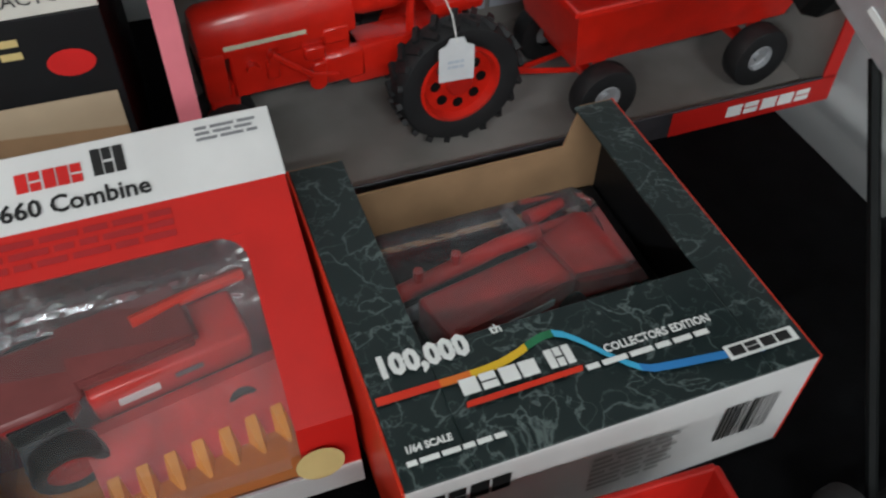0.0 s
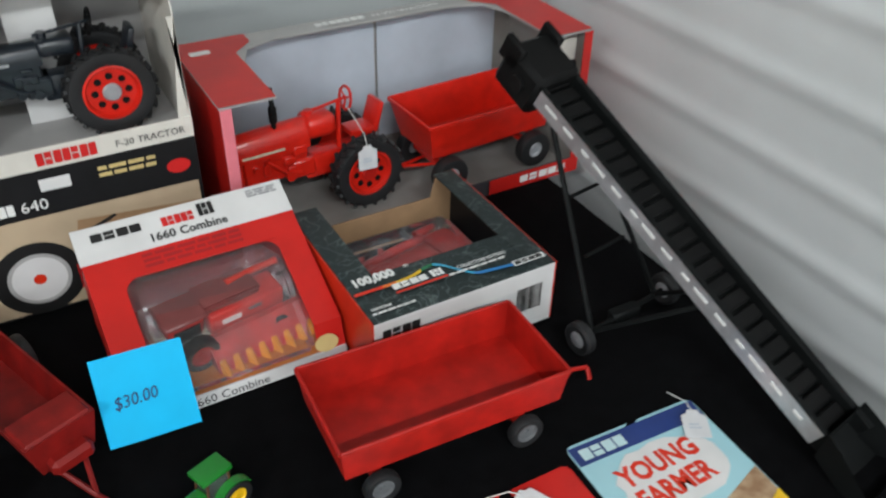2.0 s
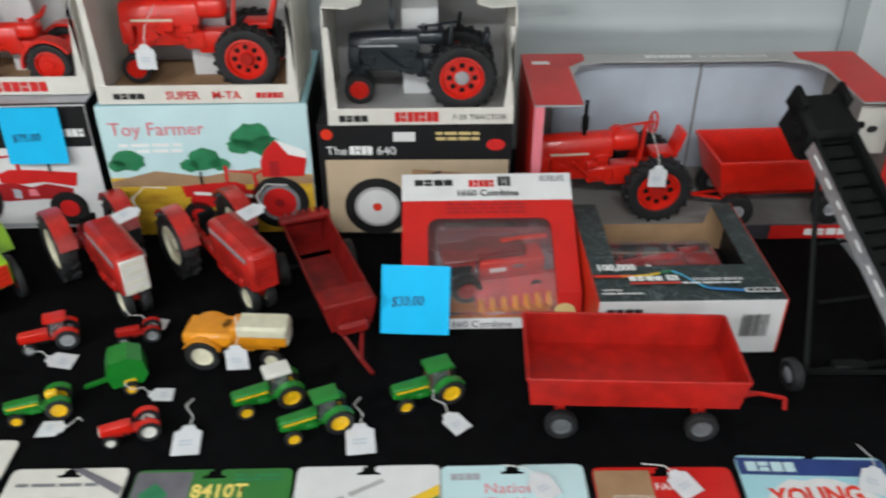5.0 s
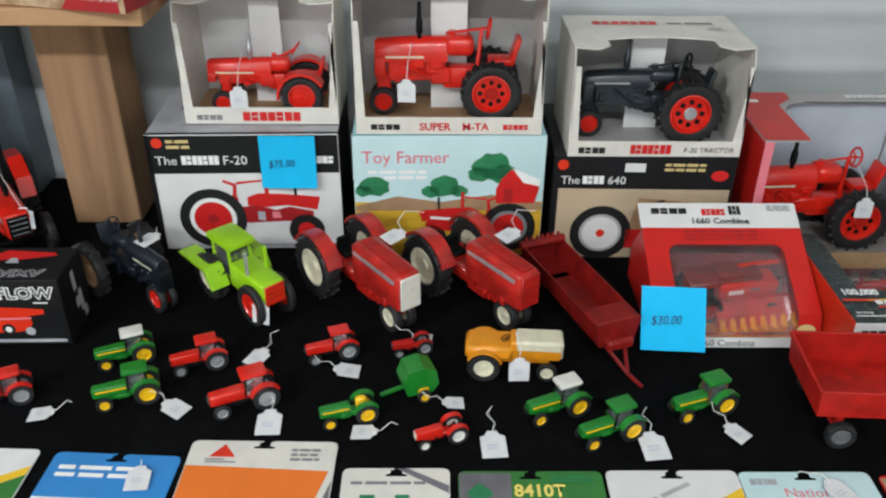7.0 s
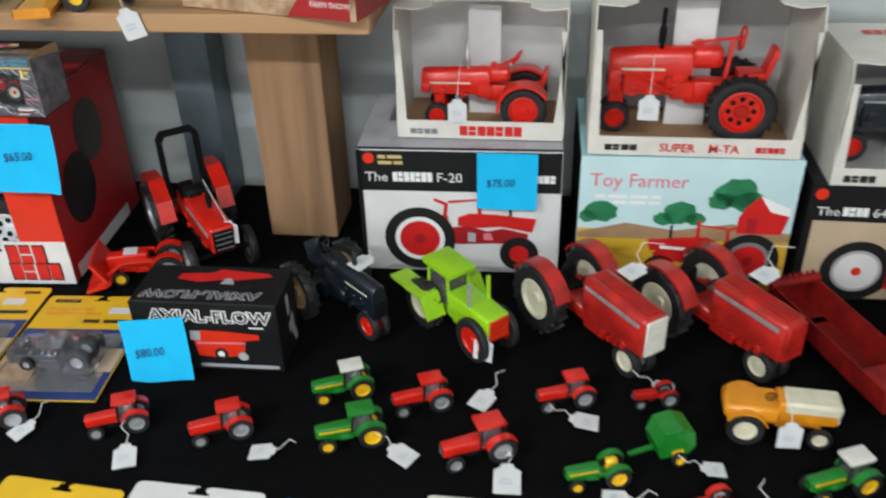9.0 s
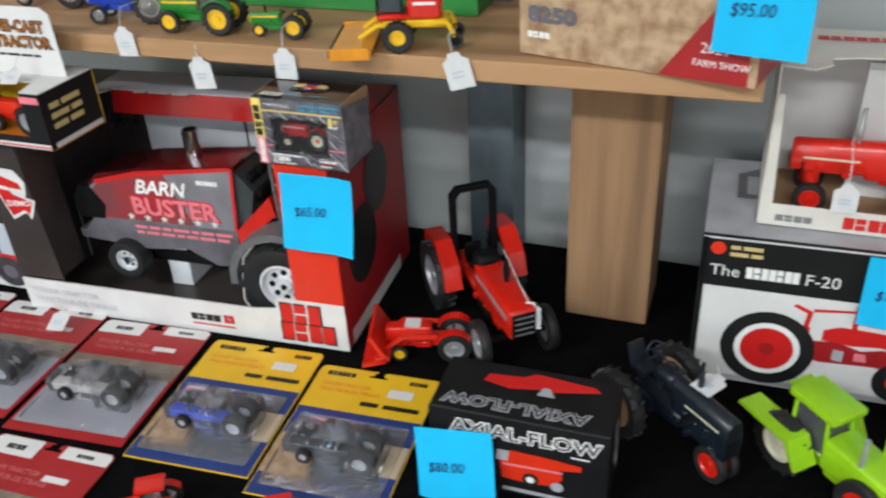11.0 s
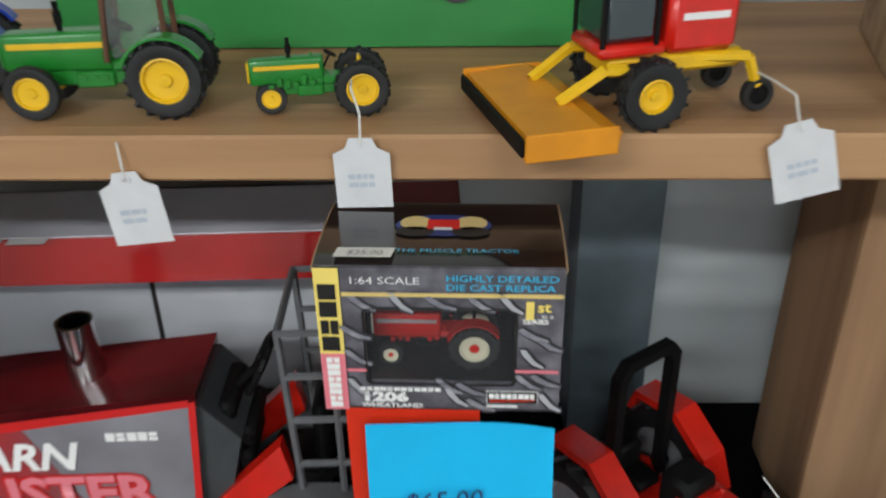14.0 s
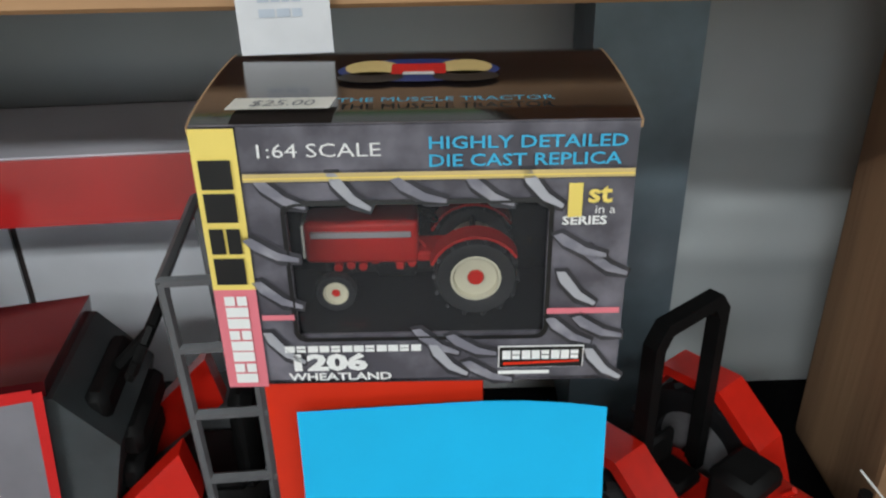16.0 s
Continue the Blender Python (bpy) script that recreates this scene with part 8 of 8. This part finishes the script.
print_rect(t, f, 0.0108, 0.0225, 0.0190, 0.0242, "pink_ink", 3, "stripe_print"); print_rect(t, f, 0.0995 - 0.0190, 0.0232, 0.0995 - 0.001, 0.0250, "pink_ink", 3, "stripe_print")
bm = bm_new()
rr_ = 0.003
cor = []
for cx, cz, a0 in ((wx1 - rr_, wz1 - rr_, 0), (wx0 + rr_, wz1 - rr_, 90), (wx0 + rr_, wz0 + rr_, 180), (wx1 - rr_, wz0 + rr_, 270)):
    cor += [(cx + rr_ * math.cos(radians(a0 + 22.5 * k)), cz + rr_ * math.sin(radians(a0 + 22.5 * k))) for k in range(5)]
inner = [bm.verts.new((x, -0.0012, z)) for x, z in cor]
outer = [bm.verts.new(((wx0 + wx1) / 2 + (x - (wx0 + wx1) / 2) * 1.035, -0.0010, (wz0 + wz1) / 2 + (z - (wz0 + wz1) / 2) * 1.07)) for x, z in cor]
for k in range(len(cor)):
    bm.faces.new((inner[k], outer[k], outer[(k + 1) % len(cor)], inner[(k + 1) % len(cor)]))
part("window_rim", bm, "black_ink", t, smooth=False)
bm = bm_new(); bm.faces.new([bm.verts.new((x, 0.0006, z)) for x, z in cor]); part("window_film", bm, "window_film", t, smooth=False)
bm = bm_new(); add_box(bm, wx0, wx1, 0.034, 0.035, c, h - 0.01); add_box(bm, wx0, wx1, c, 0.035, wz0 - 0.002, wz0 - 0.0005); part("inner_tray", bm, "black_card", t, smooth=False)
print_rect(t, f, 0.0, 0.0325, 0.0102, 0.0782, "yellow_ink", 3, "side_band"); print_rect(t, f, 0.0, 0.0, 0.0102, 0.0325, "pink_ink", 3, "side_band")
vert = f @ Matrix(((0, -1, 0, 0.0086), (1, 0, 0, 0), (0, 0, 1, 0.0012), (0, 0, 0, 1)))
print_logo(t, vert, 0.0345, 0.0, 0.0715, 0.0072, "black_ink", 4, 1); print_logo(t, vert, 0.002, 0.0008, 0.0315, 0.0062, "white_ink", 8, 1)
print_text(t, f, "1:64 SCALE", 0.0135, 0.0705, 0.0052, "white_ink", 4, 1.15)
print_text(t, f, "HIGHLY DETAILED", 0.0525, 0.0722, 0.0046, "cyan_ink", 4, 1.16, thick=0.00006); print_text(t, f, "DIE CAST REPLICA", 0.0525, 0.0675, 0.0046, "cyan_ink", 4, 1.14, thick=0.00006)
print_rect(t, f, 0.0108, 0.0640, 0.0995 - 0.0005, 0.0662, "gold_ink", 4, "line_print"); print_rect(t, f, 0.0108, 0.0648, 0.0995 - 0.0005, 0.0652, "yellow_ink", 5, "line_print")
print_text(t, f, "1", 0.0822, 0.0535, 0.0120, "yellow_ink", 4, 1.25, thick=0.0007); print_text(t, f, "st", 0.0888, 0.0570, 0.0075, "yellow_ink", 4, 1.0, thick=0.0002)
print_text(t, f, "in a", 0.0905, 0.0538, 0.0034, "white_ink", 4); print_text(t, f, "SERIES", 0.0832, 0.0507, 0.0034, "white_ink", 4, 1.1, thick=0.0001)
print_logo(t, f, 0.0155, 0.0118, 0.0500, 0.0140, "white_ink", 12, 4)
print_text(t, f, "1206", 0.0158, 0.0058, 0.0074, "white_ink", 4, 1.35, thick=0.0004); print_text(t, f, "WHEATLAND", 0.0158, 0.0022, 0.0035, "white_ink", 4, 1.2, thick=0.0001)
print_rect(t, f, 0.0690, 0.0056, 0.0905, 0.0130, "white_ink", 4, "logo"); print_rect(t, f, 0.0693, 0.0059, 0.0902, 0.0127, "black_ink", 5, "logo")
print_logo(t, f, 0.0700, 0.0088, 0.0896, 0.0118, "white_ink", 8, 6); print_shape(t, f, [(0.0702, 0.0068), (0.0894, 0.0078), (0.0894, 0.0084), (0.0702, 0.0078)], "orange_red_card", "logo", 6); print_bars(t, f, 0.0690, 0.0028, 0.0905, 0.0050, "white_ink", 1, 4, 1)
tp = on_face("top", (-w / 2, 0, h + 0.0020)) @ Matrix.Diagonal((1, 1, 0.3, 1))
print_text(t, tp @ Matrix.Translation((0, 0, -0.0012)), "THE MUSCLE TRACTOR", 0.033, 0.0085, 0.0042, "cyan_ink", 0, 1.15)
print_shape(t, tp @ Matrix.Translation((0, 0, -0.001)), [(0.008, 0.003), (0.032, 0.003), (0.033, 0.011), (0.009, 0.011)], "cream_card", "price_sticker", 5)
print_text(t, tp @ Matrix.Translation((0, 0, 0.0009)), "$25.00", 0.013, 0.0048, 0.0055, "grey_ink", 1, 1.0, shear=0.2)
print_shape(t, tp, ring_pts(0.052, 0.032, 0.021, 24, 0.010), "navy_card", "picture", 1)
for cx, mt, r in ((0.040, "gold_ink", 0.0065), (0.064, "gold_ink", 0.0065)):
    print_shape(t, tp, ring_pts(cx, 0.034, r * 1.1, 16, r), mt, "picture", 2); print_shape(t, tp, ring_pts(cx, 0.026, r * 1.3, 16, r * 0.7), "black_ink", "picture", 2)
print_rect(t, tp, 0.045, 0.028, 0.059, 0.037, "red_ink", 3, "picture"); print_rect(t, tp, 0.048, 0.027, 0.056, 0.0295, "white_card", 4, "picture")
tractor("toy_tractor", pose(-0.5940, 1.2190, 0.2652, 0, 0, 179), 0.060, "old_red_paint", "dark red die-cast tractor with cream wheels, in its window box", "cream_paint", cab=False, rr=0.185, rf=0.095, lugs=14, fender=True, chassis="black_plastic", grille="white_paint", exhaust=False, hood_h=1.15, stripe="silver", hood_w=0.10, cap="red_paint")

# ---- things on the shelf ----
SZ = 0.3585
tractor("toy_tractor", pose(-0.749, 1.291, SZ, 0, 0, 186), 0.100, "green_paint", "green cab tractor with yellow wheels on the shelf", "yellow_paint", cab=True, rr=0.18, rf=0.13, lugs=18, chassis="green_paint", stripe="yellow_paint", grille="green_paint", group="shelf tractors", exhaust=True, seat="brown_seat", cab_mat="brown_seat", hood_w=0.075)
tractor("toy_tractor", pose(-0.650, 1.287, SZ, 0, 0, 190), 0.068, "green_paint", "small green row-crop tractor on the shelf", "yellow_paint", cab=False, rr=0.185, rf=0.11, lugs=16, narrow=True, chassis="green_paint", fender=False, stripe="yellow_paint", grille="yellow_paint", seat="yellow_paint", group="shelf tractors", exhaust=True, hood_w=0.06)
tractor("toy_tractor", pose(-0.860, 1.312, SZ, 0, 0, 196), 0.105, "blue_paint", "blue pulling tractor with chrome wheels on the shelf", "chrome", cab=False, rr=0.19, rf=0.10, lugs=16, chassis="blue_paint", grille="white_paint", stripe="white_paint", group="shelf tractors", exhaust=False)
tractor("toy_tractor", pose(-1.010, 1.360, SZ, 0, 0, 184), 0.12, "red_paint", "red and white pulling tractor on the shelf", "chrome", cab=False, rr=0.19, rf=0.10, chassis="red_paint", stripe="white_paint", group="shelf tractors", exhaust=False)
# windrower: mower deck ahead, glass cab, red engine box, yellow tail wheel
t = thing("toy_windrower", pose(-0.508, 1.284, SZ, 0, 0, 16), "red and yellow windrower with a wide mower deck, on the shelf", "toy windrower")
bm = bm_new(); add_prism(bm, [(-0.066, 0.002), (-0.026, 0.002), (-0.024, 0.010), (-0.034, 0.013), (-0.064, 0.011)], "y", -0.050, 0.042); dk = part("mower_deck", bm, "amber_paint", t, smooth=False)
bm = bm_new(); add_box(bm, -0.0675, -0.0655, -0.050, 0.042, 0.003, 0.0105, 0.0005); part("cutter_bar", bm, "black_plastic", dk, smooth=False)
for yy in (-0.052, 0.042):
    bm = bm_new(); add_box(bm, -0.066, -0.026, yy, yy + 0.002, 0.001, 0.013, 0.0005); part("deck_end", bm, "amber_paint", dk, smooth=False)
for sd in (-1, 1):
    bm = bm_new(); add_tube(bm, [(-0.040, sd * 0.018, 0.013), (-0.020, sd * 0.020, 0.026), (0.004, sd * 0.020, 0.024)], 0.0028, 6); part("lift_arm", bm, "yellow_paint", t)
    wheel(t, 0.0, sd * 0.026, 0.0155, 0.0155, 0.011, "yellow_paint", sd, 16, "drive_wheel", hubr=0.5)
    bm = bm_new(); add_tube(bm, [(0.030, sd * 0.012, 0.026), (0.050, sd * 0.018, 0.026), (0.056, sd * 0.018, 0.012)], 0.0026, 6); part("tail_arm", bm, "yellow_paint", t)
    wheel(t, 0.057, sd * 0.018, 0.008, 0.008, 0.005, "black_plastic", sd, 0, "caster_wheel")
bm = bm_new(); add_box(bm, -0.016, 0.050, -0.014, 0.014, 0.020, 0.029, 0.002); part("frame", bm, "yellow_paint", t)
bm = bm_new(); add_box(bm, -0.022, 0.010, -0.017, 0.017, 0.029, 0.035, 0.002); part("cab_floor", bm, "red_paint", t)
bm = bm_new(); add_box(bm, -0.020, 0.006, -0.015, 0.015, 0.035, 0.062, 0.003); cabp = part("cab_glass", bm, "cab_tint", t)
for px in (-0.020, 0.005):
    for sd in (-1, 1):
        bm = bm_new(); add_cyl(bm, 0.0012, (px, sd * 0.0155, 0.034), (px, sd * 0.0155, 0.063), 6); part("cab_post", bm, "black_plastic", cabp)
bm = bm_new(); add_box(bm, -0.023, 0.010, -0.018, 0.018, 0.062, 0.068, 0.002); part("cab_roof", bm, "red_paint", t)
bm = bm_new(); add_box(bm, 0.010, 0.044, -0.017, 0.017, 0.029, 0.056, 0.003); eb = part("engine_box", bm, "red_paint", t)
bm = bm_new(); add_box(bm, 0.016, 0.038, -0.0176, -0.0168, 0.044, 0.047); part("decal", bm, "white_ink", eb, smooth=False)
t = carton("toy_carton", pose(-0.640, 1.392, SZ), 0.36, 0.06, 0.12, dict(front="bright_green_print", top="green_card", right="green_card", left="green_card"), "bright green toy carton with a smoke picture on the shelf", "toy box")
f = on_face("front", (-0.18, 0, 0))
rng = random.Random(12)
for i in range(16):     # white smoke, then a row of dull grey tyres
    cx, cy, r = 0.09 + i * 0.009 + rng.uniform(-0.006, 0.006), 0.052 + rng.uniform(-0.012, 0.03), rng.uniform(0.009, 0.019)
    print_shape(t, f, [(cx + r * rng.uniform(0.75, 1.1) * math.cos(2 * math.pi * q / 14), cy + 0.75 * r * rng.uniform(0.75, 1.1) * math.sin(2 * math.pi * q / 14)) for q in range(14)], ("white_card", "blue_grey_print", "light_blue_card")[i % 3], "picture", 1 + i % 3)
for cx, cy, r in ((0.232, 0.040, 0.014), (0.262, 0.052, 0.013), (0.288, 0.060, 0.012)):
    for q, (k2, mt) in enumerate(((1.0, "tread_dark"), (0.72, "grey_print"), (0.45, "mid_grey_print"))):
        print_shape(t, f, ring_pts(cx, cy, r * k2, 20), mt, "picture", 5 + q)
print_shape(t, f, [(0.0, 0.05), (0.05, 0.06), (0.07, 0.12), (0.0, 0.12)], "white_card", "picture", 1)
t = carton("toy_carton", pose(-0.2715, 1.2525, SZ, 0, 0, -14.5), 0.228, 0.15, 0.15, dict(front="stubble_print", top="beige_print", right="dark_red_card", left="stubble_print"), "tan stubble-field carton with a red corner on the shelf", "toy box")
f = on_face("front", (-0.114, 0, 0))
print_shape(t, f, [(0.142, 0.001), (0.221, 0.001), (0.221, 0.11)], "dark_red_card", "corner_print", 1)
print_text(t, f, "8250", 0.010, 0.034, 0.020, "grey_print", 2, 1.25, thick=0.0012); print_logo(t, f, 0.010, 0.018, 0.034, 0.024, "white_ink", 4, 2)
print_text(t, f, "2021", 0.178, 0.026, 0.013, "white_ink", 2, 1.0); print_text(t, f, "FARM SHOW", 0.172, 0.014, 0.009, "white_ink", 2, 0.95)
sticky_note(pose(-0.162, 1.2165, 0.468, 88, 0, -14), "$95.00", "bright blue sticky price note on the tan carton", 0.006)
# tags hanging over the shelf's edge
for x, z, r, k in ((-0.826, 0.337, 4, 1.08), (-0.732, 0.306, 6, 1.18), (-0.627, 0.325, 1, 1.08), (-0.430, 0.330, 16, 1.18)):
    price_tag(pose(x, 1.2485, z, 90, 0, 0) @ pose(0, 0, 0, 0, 0, r), [(0.0005, 0.041 * k, -0.001), (-0.004, 0.052, -0.012), (-0.008, 0.050, -0.045)], "white paper price tag hanging over the shelf edge", 0.0235 * k, 0.031 * k)
